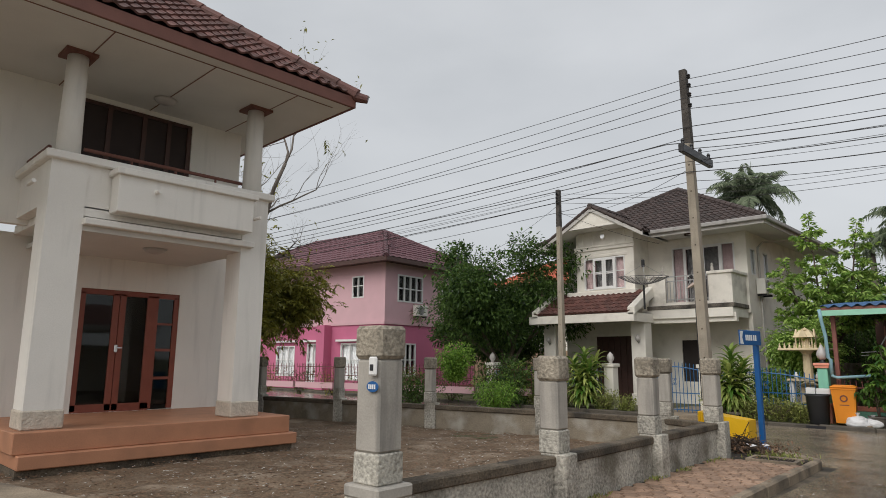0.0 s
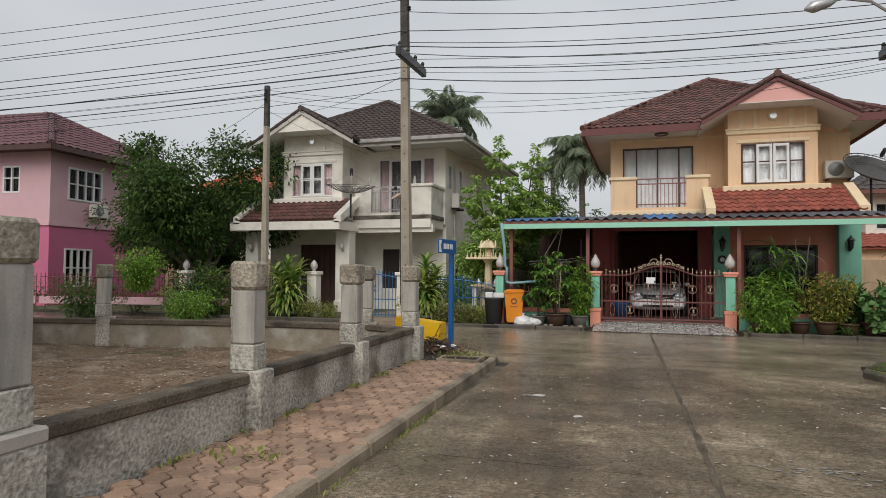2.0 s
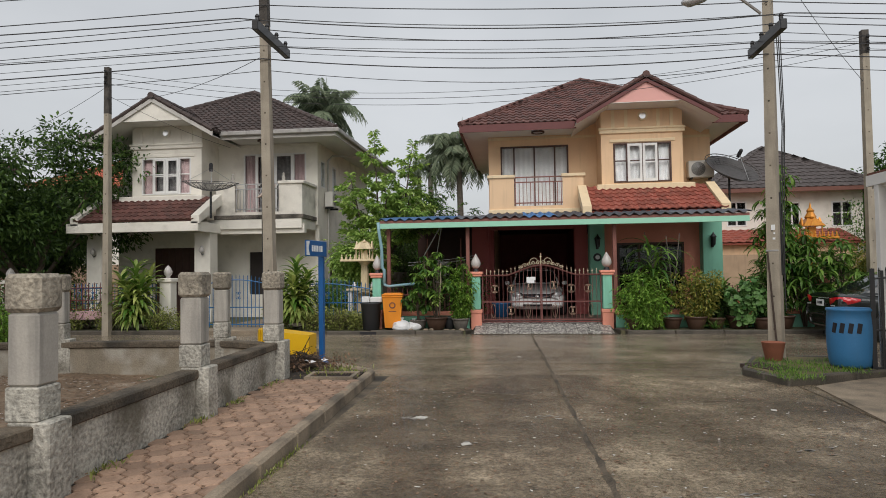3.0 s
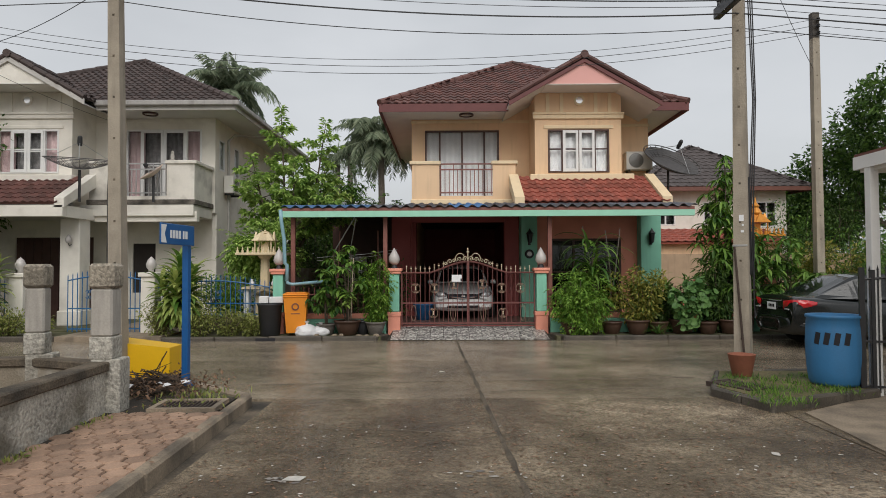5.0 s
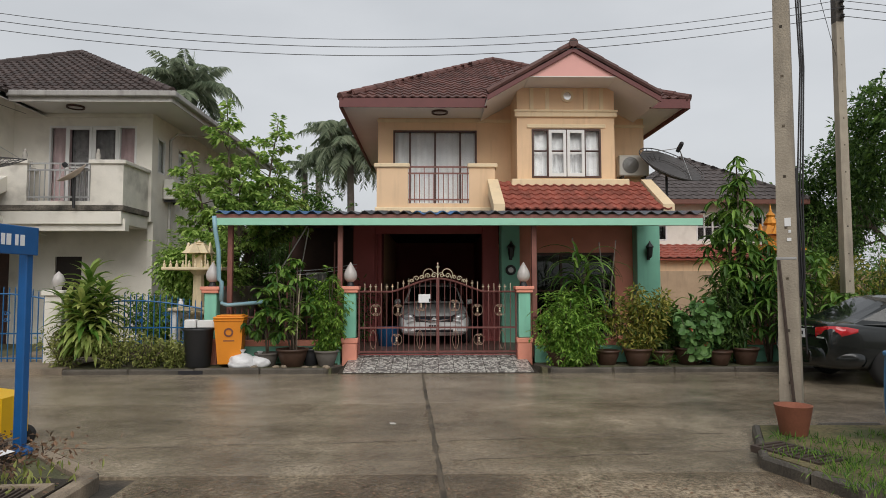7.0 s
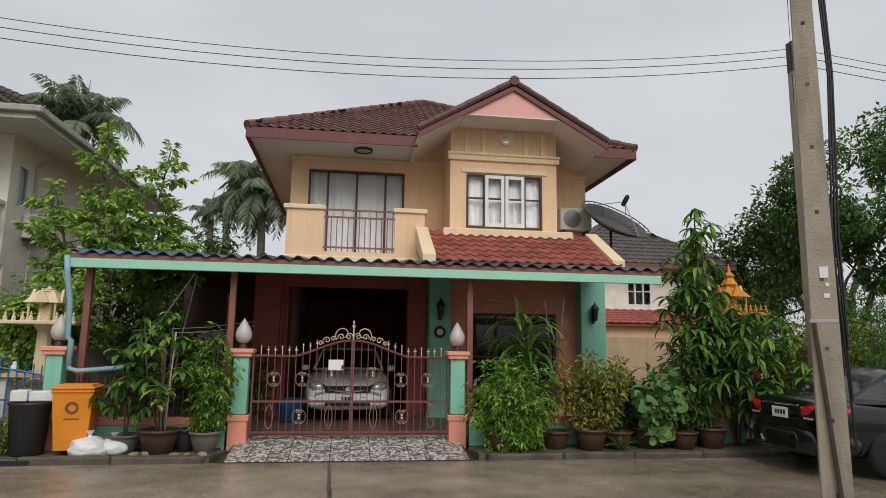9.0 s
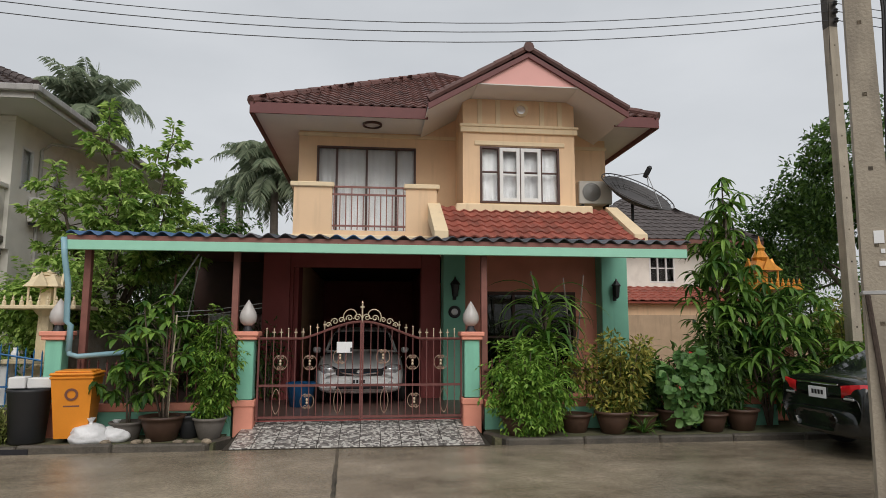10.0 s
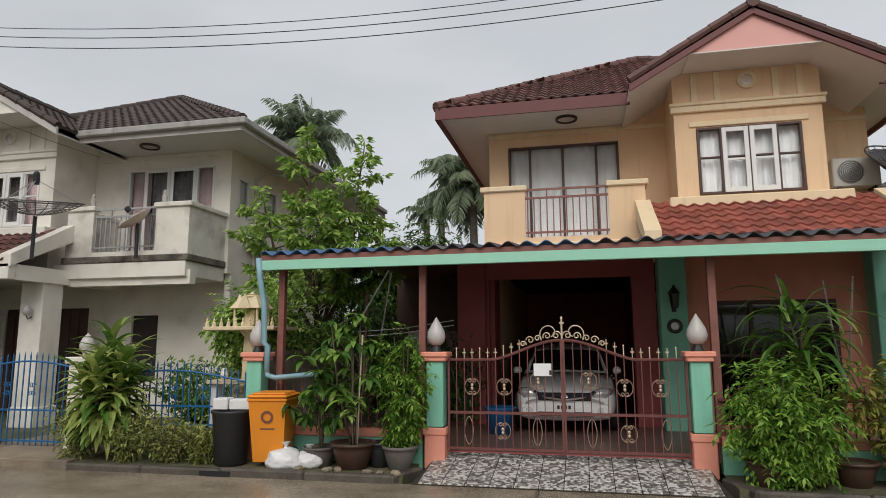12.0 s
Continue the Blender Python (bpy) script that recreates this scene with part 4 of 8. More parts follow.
solid("side_verge", Shape().box(9.01, 60, -31, -7.22, -0.3, 0.02).box(-60, -16.0, -31, -14.0, -0.3, 0.02), GRASSY, "rough grassy ground beyond the lane", "ground", "structure")
solid("verge", Shape().plate([(-4.2, -8.2, 0.08), (-4.2, -6.55, 0.08), (-5.6, -6.4, 0.08), (-60, -12.0, 0.08), (-60, -14.6, 0.08), (-15, -10.4, 0.08)], 0.2), GRASSY, "weedy verge behind the back wall", "verge", "structure")

# yard of the plot with the empty white house
ys = Shape()
nx, ny = 70, 50
gx, gy = np.linspace(-16, -3.95, nx), np.linspace(-24, -7.4, ny)
vv = []
for j in gy:
    for i in gx:
        h = 0.10 + 0.05 * noise.noise((i * 0.6, j * 0.6, 0)) + 0.035 * noise.noise((i * 3, j * 3, 1)) + 0.02 * noise.noise((i * 9, j * 9, 2))
        vv.append((i, j, h if i < -4.2 else min(h, 0.09)))
ys.add(vv, [(a + b * nx, a + 1 + b * nx, a + 1 + (b + 1) * nx, a + (b + 1) * nx) for b in range(ny - 1) for a in range(nx - 1)])
solid("yard_ground", ys, SOIL, "bare brown dug-over earth with scattered dead leaves", "ground", "structure", True)
solid("driveway_apron", Shape().plate([(-4.25, -16.6, 0.16), (-4.25, -19, 0.16), (-9.4, -19, 0.16), (-9.4, -17.9, 0.16)], 0.25), KERB, "pale concrete driveway strip at the plot entrance", "driveway", "structure")

solid("entrance_apron", Shape().box(-4.24, -2.66, -30, -15.75, -0.2, 0.012), KERB, "worn concrete apron at the plot entrance", "driveway", "structure")

# boundary wall with rough-cast panels and posts
wall_side = tagged(new("wall_side"), "low grey rough-cast boundary wall with dark concrete capping", "wall", "", "structure")


def fence_wall(parent, a, b, z0, top, t=0.13, mat=WALLCON):
    a, b = Vector(a), Vector(b)
    d = b - a
    ang = math.degrees(math.atan2(d.y, d.x))
    m = pose(a.x, a.y, 0, 0, 0, ang)
    part("panel", Shape().box(0, d.length, -t / 2, t / 2, z0 - 0.2, top - 0.10), mat, parent, m=m)
    part("capping", Shape().box(0, d.length, -t / 2 - 0.035, t / 2 + 0.035, top - 0.10, top, 0.015), CAPCON, parent, m=m)


def wall_post(x, y, z0, turn, tall=1.62, w=0.30, first=False):
    """Square post: plinth, rough lower block, plain shaft, rough head."""
    t = thing("wall_post", "square grey concrete boundary post with a rough-cast head", "post", x, y, z0, turn, "posts of the boundary wall")
    h = w / 2
    pl = 0.56
    if first:
        part("plinth", Shape().box(-h - 0.045, h + 0.06, -h - 0.045, h + 0.045, -0.25, pl - 0.10, 0.01), WALLCON, t)
        part("plinth_band", Shape().box(-h - 0.05, h + 0.065, -h - 0.05, h + 0.05, pl - 0.10, pl, 0.015), POSTCON, t)
    else:
        part("pier", Shape().box(-h + 0.02, h + 0.085, -h, h, -0.25, pl + 0.004, 0.012), WALLCON, t, "rough-cast pier standing proud of the wall")
    part("lower_block", Shape().box(-h, h, -h, h, pl, pl + 0.24, 0.012), WALLCON, t)
    part("shaft", Shape().box(-h + 0.008, h - 0.008, -h + 0.008, h - 0.008, pl + 0.24, tall - 0.27, 0.02), POSTCON, t)
    part("head", Shape().box(-h - 0.012, h + 0.012, -h - 0.012, h + 0.012, tall - 0.27, tall, 0.03), HEADCON, t)
    return t


posts = [(-3.98, -15.68), (-3.96, -13.23), (-4.08, -10.78), (-4.2, -8.26)]
for i, (x, y) in enumerate(posts):
    p1 = wall_post(x, y, 0.1, 2.5, 1.80 if i == 0 else 1.58, 0.29 if i == 0 else 0.245, i == 0)
    if i == 0:
        sw = thing("bell_box", "white plastic bell push box on the gate post", "switch", x + 0.10, y - 0.148, 1.50, 2.5)
        part("casing", Shape().box(-0.045, 0.045, -0.03, 0.0, 0.0, 0.15, 0.012), FRAMEWHITE, sw)
        part("button", Shape().box(-0.02, 0.02, -0.036, -0.03, 0.04, 0.09, 0.004), BINBLACK, sw)
        pq = thing("number_plate", "small oval blue enamel house plate with white marks", "sign", x + 0.085, y - 0.147, 1.415, 2.5)
        part("plate", Shape().lathe([(0.001, 0), (0.066, 0), (0.07, 0.004), (0.066, 0.008), (0.001, 0.008)], 24).moved(Matrix.Diagonal((1, 0.62, 1, 1))), SIGNBLUE, pq, m=pose(0, 0, 0, 90))
        for k in range(4):
            part("mark", Shape().box(-0.042 + k * 0.022, -0.028 + k * 0.022, -0.012, -0.008, -0.018, 0.018), SIGNWHITE, pq, "white bar")
    if i:
        x0, y0 = posts[i - 1]
        fence_wall(wall_side, (x0, y0, 0), (x, y, 0), 0.1, 0.64)
wall_back = tagged(new("wall_back"), "low stained concrete boundary wall along the back of the plot", "wall", "", "structure")
BACK = [(-4.2, -8.26), (-5.2, -7.85), (-7.8, -8.05), (-10.45, -8.63), (-13.15, -9.18), (-15.85, -9.78), (-18.55, -10.38)]
for i, (x, y) in enumerate(BACK[1:], 1):
    wall_post(x, y, 0.1, 12, 1.58, 0.22)
    fence_wall(wall_back, (*BACK[i - 1], 0), (x, y, 0), 0.05, 0.62, mat=BACKCON)

# far pavement strip
strip = tagged(new("planting_strip"), "soil strip with a kerb along the far side of the street", "planting strip", "", "structure")
part("bed", Shape().box(-60, -2.0, -0.82, 0.5, -0.2, 0.08), GRASSY, strip)
part("bed", Shape().box(1.95, 60, -0.82, 0.5, -0.2, 0.08), GRASSY, strip)
kerb_run(strip, [(-60, -0.95), (-9.3, -0.95)], seg=4.0, mat=KERBWET)
kerb_run(strip, [(-6.9, -0.95), (-2.1, -0.95), (-1.85, -0.3)], z=0.10, seg=1.2, mat=KERBWET)
kerb_run(strip, [(1.85, -0.3), (2.1, -0.95), (9.0, -0.95)], z=0.10, seg=1.2, mat=KERBWET)
kerb_run(strip, [(9.0, -0.95), (60, -0.95)], seg=4.0, mat=KERBWET)
solid("plot_ground", Shape().box(-40, 40, 0.5, 30, -0.2, 0.10), GRASSY, "ground of the house plots across the street", "ground", "structure")
solid("neighbour_drive", Shape().box(-9.3, -6.9, -0.92, 3.2, -0.1, 0.115, 0.01), KERB, "grey concrete drive at the white house", "driveway", "structure")

# tiled drive, sloping from the gate to the street
drive = tagged(new("drive"), "sloping drive of mottled grey and white mosaic tiles", "driveway", "", "structure")
part("bed", Shape().plate([(-1.86, -0.93, 0.01), (1.86, -0.93, 0.01), (1.75, 0.3, 0.2), (-1.75, 0.3, 0.2)], 0.2), GROUT, drive)
slope = math.degrees(math.atan2(0.19, 1.23))
tm = Shape().box(0.005, 0.2925, 0.005, 0.297, -0.01, 0.012, 0.003).mesh("drive_tile", MOSAIC)
for j in range(4):
    for i in range(12):
        part("drive_tile", tm, None, drive, m=pose(-1.78 + i * 0.297 + 0.0, -0.92 + j * 0.302, 0.012 + j * 0.302 * 0.1545, slope))
part("threshold", Shape().box(-1.75, 1.75, 0.28, 0.36, -0.1, 0.22, 0.01), DARKRED, drive, "dark red tiled threshold")

# traffic island with grass at the foot of the lamp pole
island = tagged(new("traffic_island"), "small kerbed grass patch round the pole foot", "kerb island", "", "structure")
part("bed", Shape().plate([(2.86, -7.1, 0.12), (3.12, -7.95, 0.12), (4.75, -7.3, 0.12), (4.75, -5.95, 0.12), (3.4, -5.92, 0.12)], 0.15), MOSSY, island)
kerb_run(island, [(4.75, -5.85), (3.35, -5.85), (2.78, -7.1), (3.08, -8.05), (4.75, -7.36)], w=0.09, z=0.125, seg=0.6, mat=KERBWET)
solid("side_apron", Shape().plate([(3.0, -12.4, 0.012), (9, -12.4, 0.03), (9, -7.2, 0.03), (4.75, -7.24, 0.03), (3.4, -8.1, 0.02)], 0.1), KERB, "smooth grey concrete crossover in front of the neighbour's gate", "driveway", "structure")


# ---- houses ----
def villa(name, label, mapx, wallmat, trim, tile, tile_low, fascia, gable, soffit, frame1, frame2, curt1, curt2, detail):
    """Two-storey hip-roofed villa with a gabled bay and a balcony."""
    h = thing(name, label, "house")

    def B(s, x0, x1, *r, c=0.0):
        a, b = mapx(x0), mapx(x1)
        s.box(min(a, b), max(a, b), *r, c)
        return s

    def P(pts):
        q = [(mapx(x), y, z) for x, y, z in pts]
        return q if mapx(1) > mapx(0) else q[::-1]

    def G(s, x0, x1, z0, z1, d0, d1, holes):
        if mapx(1) > mapx(0):
            return wall_grid(s, "x", x0 + mapx(0), x1 + mapx(0), z0, z1, d0, d1, [(a + mapx(0), b + mapx(0), c, d) for a, b, c, d in holes])
        return wall_grid(s, "x", mapx(x1), mapx(x0), z0, z1, d0, d1, [(mapx(b), mapx(a), c, d) for a, b, c, d in holes])

    # upper storey
    part("balcony_wall", G(Shape(), -1.56, 2.05, 3.3, 6.22, 4.27, 4.42, [(-1.15, 1.12, 3.62, 5.83)]), wallmat, h)
    part("end_wall", B(Shape(), 4.53, 5.69, 4.27, 4.42, 3.3, 6.22), wallmat, h)
    part("bay_wall", G(Shape(), 2.05, 4.53, 3.3, 6.64, 3.05, 3.2, [(2.42, 4.18, 4.33, 5.58)]), wallmat, h)
    for a, b in ((2.05, 2.2), (4.38, 4.53)):
        part("bay_cheek", B(Shape(), a, b, 3.2, 4.27, 3.3, 6.6), wallmat, h)
    for a, b in ((1.22, 2.05), (4.53, 5.42)):
        part("gable_backing", B(Shape(), a, b, 4.27, 4.40, 6.22, 6.62), wallmat, h)
    if not detail.get("open_flank"):
        part("flank_wall", B(Shape(), -1.56, -1.41, 4.42, 11.5, 0.1, 6.22), wallmat, h)
    part("flank_wall", B(Shape(), 5.54, 5.69, 4.42, 11.5, 3.3, 6.22), wallmat, h)
    part("rear_wall", B(Shape(), -1.41, 5.54, 11.35, 11.5, 0.1, 6.22), wallmat, h)
    part("floor_slab", B(Shape(), -1.41, 5.54, 4.42, 11.35, 3.2, 3.4), ROOMSHADE, h)
    for q in ((1.99, 4.59, 2.99, 3.05, 5.88, 6.0), (1.97, 4.61, 2.965, 3.05, 6.0, 6.06)):
        part("cornice", B(Shape(), *q, c=0.012), trim, h)
    part("sill_ledge", B(Shape(), 1.86, 4.79, 2.70, 3.05, 3.99, 4.25, c=0.02), trim, h)
    for x in (2.42, 2.82, 3.80, 4.2):
        part("pilaster", B(Shape(), x - 0.05, x + 0.05, 3.015, 3.05, 6.06, 6.62), trim, h)
    part("window_head", B(Shape(), 2.30, 4.30, 3.02, 3.05, 5.60, 5.70, c=0.01), trim, h)
    part("wall_band", B(Shape(), -1.58, 2.05, 4.24, 4.27, 6.05, 6.13), trim, h)
    part("wall_band", B(Shape(), 4.53, 5.71, 4.24, 4.27, 5.92, 6.0), trim, h)
    vent = thing_part = part("round_vent", Shape().lathe([(0.10, 0), (0.16, 0), (0.16, 0.05), (0.10, 0.05), (0.10, 0)], 20, close=False), trim, h, m=pose(mapx(3.33), 3.05, 6.42, 90))
    part("vent_core", Shape().lathe([(0.001, 0.03), (0.10, 0.03)], 16, close=False), CHROME, vent, "bright vent louvre")
    # windows and balcony door
    window(h, 2.42, 4.18, 4.33, 5.58, 3.06, (0, 0.235, 0.5, 0.765, 1), frame2, curt1, mapx=mapx, dim=detail.get("dim"), sash=detail.get("sash"))
    window(h, -1.15, 1.12, 3.62, 5.83, 4.28, (0, 0.20, 0.5, 0.80, 1), frame1, curt2, rail=False, name="balcony_door", mapx=mapx, dim=detail.get("dim2"), sash=detail.get("sash2"))
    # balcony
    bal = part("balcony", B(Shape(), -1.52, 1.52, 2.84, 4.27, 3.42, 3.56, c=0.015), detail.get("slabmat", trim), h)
    for q in ((-1.48, -0.70, 2.9, 3.02, 3.56, 4.56), (0.82, 1.47, 2.9, 3.02, 3.56, 4.56), (-1.48, -1.36, 3.02, 4.25, 3.56, 4.56), (1.35, 1.47, 3.02, 4.25, 3.56, 4.56), (-0.70, 0.82, 2.9, 3.02, 3.56, 3.66)):
        part("parapet", B(Shape(), *q), detail.get("balmat", wallmat), bal)
    for q in ((-1.55, -0.66, 2.85, 3.07), (0.78, 1.53, 2.85, 3.07), (-1.55, -1.32, 3.07, 4.25), (1.31, 1.53, 3.07, 4.25)):
        part("coping", B(Shape(), *q, 4.56, 4.66, c=0.015), detail.get("copmat", trim), bal)
    rm, rlab = detail.get("railmat", RUSTPAINT), detail.get("raillabel", "")
    for z in (3.76, 4.42, 4.58):
        part("rail", B(Shape(), -0.70, 0.82, 2.93, 2.97, z - 0.018, z + 0.018), rm, bal, rlab)
    for k in range(13):
        x = -0.66 + k * 1.44 / 12
        part("baluster", B(Shape(), x - 0.011, x + 0.011, 2.94, 2.96, 3.68, 4.42 if k % 3 else 4.58), rm, bal, rlab)
    # roofs
    X0, X1, Y0, Y1, ZE = detail.get("eave_x", -2.40), 6.39, 2.83, 12.4, 6.27
    half = (X1 - X0) / 2
    T = 0.577
    AX, ay, az = detail.get("apex_x", 1.86), Y0 + half, ZE + half * T
    ay2 = Y1 - half if Y1 - half > ay else ay + 0.3
    rf = part("roof", Shape().plate(P([(X0, Y0, ZE), (1.30, Y0, ZE), (3.30, Y0 + 1.13 / T, 7.40), (5.30, Y0, ZE), (X1, Y0, ZE), (AX, ay, az)]), 0.03)
              .plate(P([(X1, Y0, ZE), (X1, Y1, ZE), (AX, ay2, az), (AX, ay, az)]), 0.03)
              .plate(P([(X1, Y1, ZE), (X0, Y1, ZE), (AX, ay2, az)]), 0.03)
              .plate(P([(X0, Y1, ZE), (X0, Y0, ZE), (AX, ay, az), (AX, ay2, az)]), 0.03), tile, h)
    tl = tile_mesh("roof_tile", tile)
    gx0, gx1, gxp, gy, gz = 1.22, 5.42, 3.30, 2.15, 7.40
    gzl = gz - (gxp - gx0) * 0.565
    run = (gz - ZE) / T + Y0

    def under_gable(q):
        x = q.x if mapx(1) > mapx(0) else -(q.x - mapx(0))
        roof_z = gz - abs(x - gxp) * 0.565
        return abs(x - gxp) < 2.15 and q.z < roof_z - 0.02
    tiles(rf, tl, P([(X0, Y0, ZE), (X1, Y0, ZE), (AX, ay, az)]) if mapx(1) > mapx(0) else [(mapx(X1), Y0, ZE), (mapx(X0), Y0, ZE), (mapx(AX), ay, az)], True, cut=under_gable)
    side = [(X0, Y1, ZE), (X0, Y0, ZE), (AX, ay, az), (AX, ay2, az)]
    tiles(rf, tl, [(mapx(x), y, z) for x, y, z in side], False)
    for a in ((X0, Y0, ZE), (X1, Y0, ZE)):
        ridge(rf, tile, (mapx(a[0]), a[1], a[2] + 0.05), (mapx(AX), ay, az + 0.05))
    ridge(rf, tile, (mapx(AX), ay, az + 0.05), (mapx(AX), ay2, az + 0.05))
    # gable roof over the bay
    gr = part("gable_roof", Shape().plate([(mapx(x), y, z) for x, y, z in [(gx0, gy, gzl), (gxp, gy, gz), (gxp, run, gz), (gx0, Y0 + 0.05, gzl)]], 0.04)
              .plate([(mapx(x), y, z) for x, y, z in [(gxp, gy, gz), (gx1, gy, gz - (gx1 - gxp) * 0.565), (gx1, Y0 + 0.05, gz - (gx1 - gxp) * 0.565), (gxp, run, gz)]], 0.04), tile, h)
    for sx, xe in ((-1, gx0), (1, gx1)):
        ze = gz - abs(xe - gxp) * 0.565
        tiles(gr, tl, [(mapx(xe), gy, ze), (mapx(xe), Y0 + 0.4, ze), (mapx(gxp), run, gz), (mapx(gxp), gy, gz)], False)
        e = Vector((mapx(xe), gy + 0.04, ze + 0.04))
        pk = Vector((mapx(gxp), gy + 0.04, gz + 0.06))
        ridge(gr, tile, e, pk, 0.075, "verge_tile")
        bb = Shape()
        a, b = Vector((mapx(xe), gy, ze + 0.0)), Vector((mapx(gxp), gy, gz + 0.02))
        dn = Vector((0, 0, -0.17))
        bb.add([a, b, b + dn, a + dn] + [q + Vector((0, 0.05, 0)) for q in (a, b, b + dn, a + dn)],
               [(0, 1, 2, 3), (7, 6, 5, 4), (0, 4, 5, 1), (1, 5, 6, 2), (2, 6, 7, 3), (3, 7, 4, 0)])
        part("barge_board", bb, fascia if not detail.get("barge") else detail["barge"], gr)
    ridge(gr, tile, (mapx(gxp), gy - 0.05, gz + 0.06), (mapx(gxp), run, gz + 0.06))
    # gable panel and the boxed soffit under the rakes
    zt = 6.66
    hw = (gz - 0.14 - zt) / 0.565
    part("gable_panel", Shape().plate(P([(gxp - hw, gy + 0.06, zt), (gxp + hw, gy + 0.06, zt), (gxp, gy + 0.06, gz - 0.14)]), 0.04), gable, gr)
    part("gable_soffit", Shape().plate(P([(gxp - hw, gy + 0.05, zt), (gxp + hw, gy + 0.05, zt), (gxp + hw, 3.1, zt), (gxp - hw, 3.1, zt)])[::-1], -0.02), soffit, gr)
    zlo = gz - 0.20 - (gxp - gx0) * 0.565
    for s_, xe in ((-1, gx0), (1, gx1)):
        part("gable_soffit", Shape().plate([(mapx(gxp + s_ * hw), gy + 0.05, zt), (mapx(xe), gy + 0.05, zlo + 0.06), (mapx(xe), 4.27, zlo + 0.06), (mapx(gxp + s_ * hw), 4.27, zt)], 0.02), soffit, gr)
    # eaves soffit and fascia
    for q in ((X0 + 0.03, gx0 + 0.02, Y0 + 0.03, 4.27), (gx1 - 0.02, X1 - 0.03, Y0 + 0.03, 4.27), (X0 + 0.03, -1.56, 4.27, Y1 - 0.03), (5.69, X1 - 0.03, 4.27, Y1 - 0.03)):
        part("soffit", B(Shape(), *q, 6.17, 6.2), soffit, h)
    for q in ((X0, gx0 + 0.05, Y0 - 0.02, Y0 + 0.02), (gx1 - 0.05, X1, Y0 - 0.02, Y0 + 0.02), (X0 - 0.02, X0 + 0.02, Y0 + 0.02, Y1), (X1 - 0.02, X1 + 0.02, Y0 + 0.02, Y1)):
        part("fascia", B(Shape(), *q, 6.06, ZE + 0.02), fascia, h)
    lp = part("soffit_lamp", Shape().lathe([(0.02, 0.0), (0.10, -0.02), (0.16, -0.03), (0.19, 0.0)], 18), LAMPGLASS, h, m=pose(mapx(0.1), 3.6, 6.168), smooth=True)
    part("rim", Shape().lathe([(0.185, -0.05), (0.215, -0.05), (0.215, 0.0), (0.185, 0.0), (0.185, -0.05)], 18, close=False), FRAMEBROWN, lp)
    # lower roof in front of the bay
    xr = detail.get("low_x1", 5.32)
    lo = part("lower_roof", Shape().plate([(mapx(x), y, z) for x, y, z in [(1.53, 1.45, 3.30), (xr, 1.45, 3.30), (xr - 0.3, 2.98, 4.16), (1.53, 2.98, 4.16)]], 0.06), tile_low, h)
    tl2 = tile_mesh("roof_tile", tile_low)
    ep = [(1.55, 1.42, 3.31), (xr - 0.05, 1.42, 3.31), (xr - 0.33, 2.95, 4.17), (1.55, 2.95, 4.17)]
    if mapx(1) < mapx(0):
        ep = [ep[1], ep[0], ep[3], ep[2]]
    tiles(lo, tl2, [(mapx(x), y, z) for x, y, z in ep], True)
    # sloped copings at its two ends
    for x0, x1, nm in ((1.28, 1.54, "wing_wall"), (xr - 0.18, xr + 0.08, "verge_coping")):
        w = Shape()
        a = [(mapx(x0), 1.42, 3.22), (mapx(x0), 1.42, 3.46), (mapx(x0), 2.9, 4.27), (mapx(x0), 2.9, 3.9)]
        w.add(a + [(mapx(x1), y, z) for _, y, z in a], [(0, 1, 2, 3), (7, 6, 5, 4), (0, 4, 5, 1), (1, 5, 6, 2), (2, 6, 7, 3), (3, 7, 4, 0)])
        part(nm, w, trim, lo)
    return h, B, P, G


def same_x(x):
    return x


def white_x(x):
    return -9.03 - x


cream, B, P, G = villa("cream_house", "two-storey cream house with red-brown tiled roof and pink gable", same_x, CREAM, CREAMTRIM, TILERED, TILEBRIGHT, FASCIA, GABLEPINK, SOFFIT,
                       FRAMEBROWN, FRAMEBROWN, CURTAIN, CURTAIN, {"sash": FRAMEWHITE})
# ground floor: garage, mint piers, coral front room
part("garage_front", wall_grid(Shape(), "x", -1.56, 1.2, 0.1, 3.4, 3.5, 3.65, [(-1.5, 1.19, 0.1, 2.95)]), DARKRED, cream, "dark red rendered garage surround")
for q in ((-1.56, -1.41, 3.65, 4.42, 0.1, 3.4), (-2.1, -1.56, 3.35, 3.8, 0.1, 3.4), (1.2, 1.6, 3.4, 3.9, 0.1, 3.4), (-1.41, 1.5, 10.9, 11.0, 0.1, 3.2), (1.5, 1.6, 3.9, 10.9, 0.1, 3.2)):
    part("garage_wall", Shape().box(*q), DARKRED, cream)
part("garage_floor", Shape().box(-4.4, 5.6, 0.36, 11.0, 0.0, 0.215), GARAGEFLOOR, cream, "brown tiled garage floor")
for x0, x1 in ((1.62, 2.08), (5.02, 5.6)):
    pier = part("pier", Shape().box(x0, x1, 2.95, 3.45, 0.1, 3.4, 0.015), MINT, cream, "mint-green rendered pier")
fr = Shape()
wall_grid(fr, "x", 2.08, 5.02, 0.1, 3.4, 3.3, 3.45, [(2.5, 4.55, 0.3, 2.45)])
fr.box(5.54, 5.69, 3.45, 11.5, 0.1, 3.4)
part("front_room_wall", fr, CORAL, cream, "coral rendered wall")
window(cream, 2.5, 4.55, 0.3, 2.45, 3.32, (0, 0.33, 0.66, 1), FRAMEBROWN, None, rail=True, name="sliding_window", tint=DARKGLASS, bar=0.07)
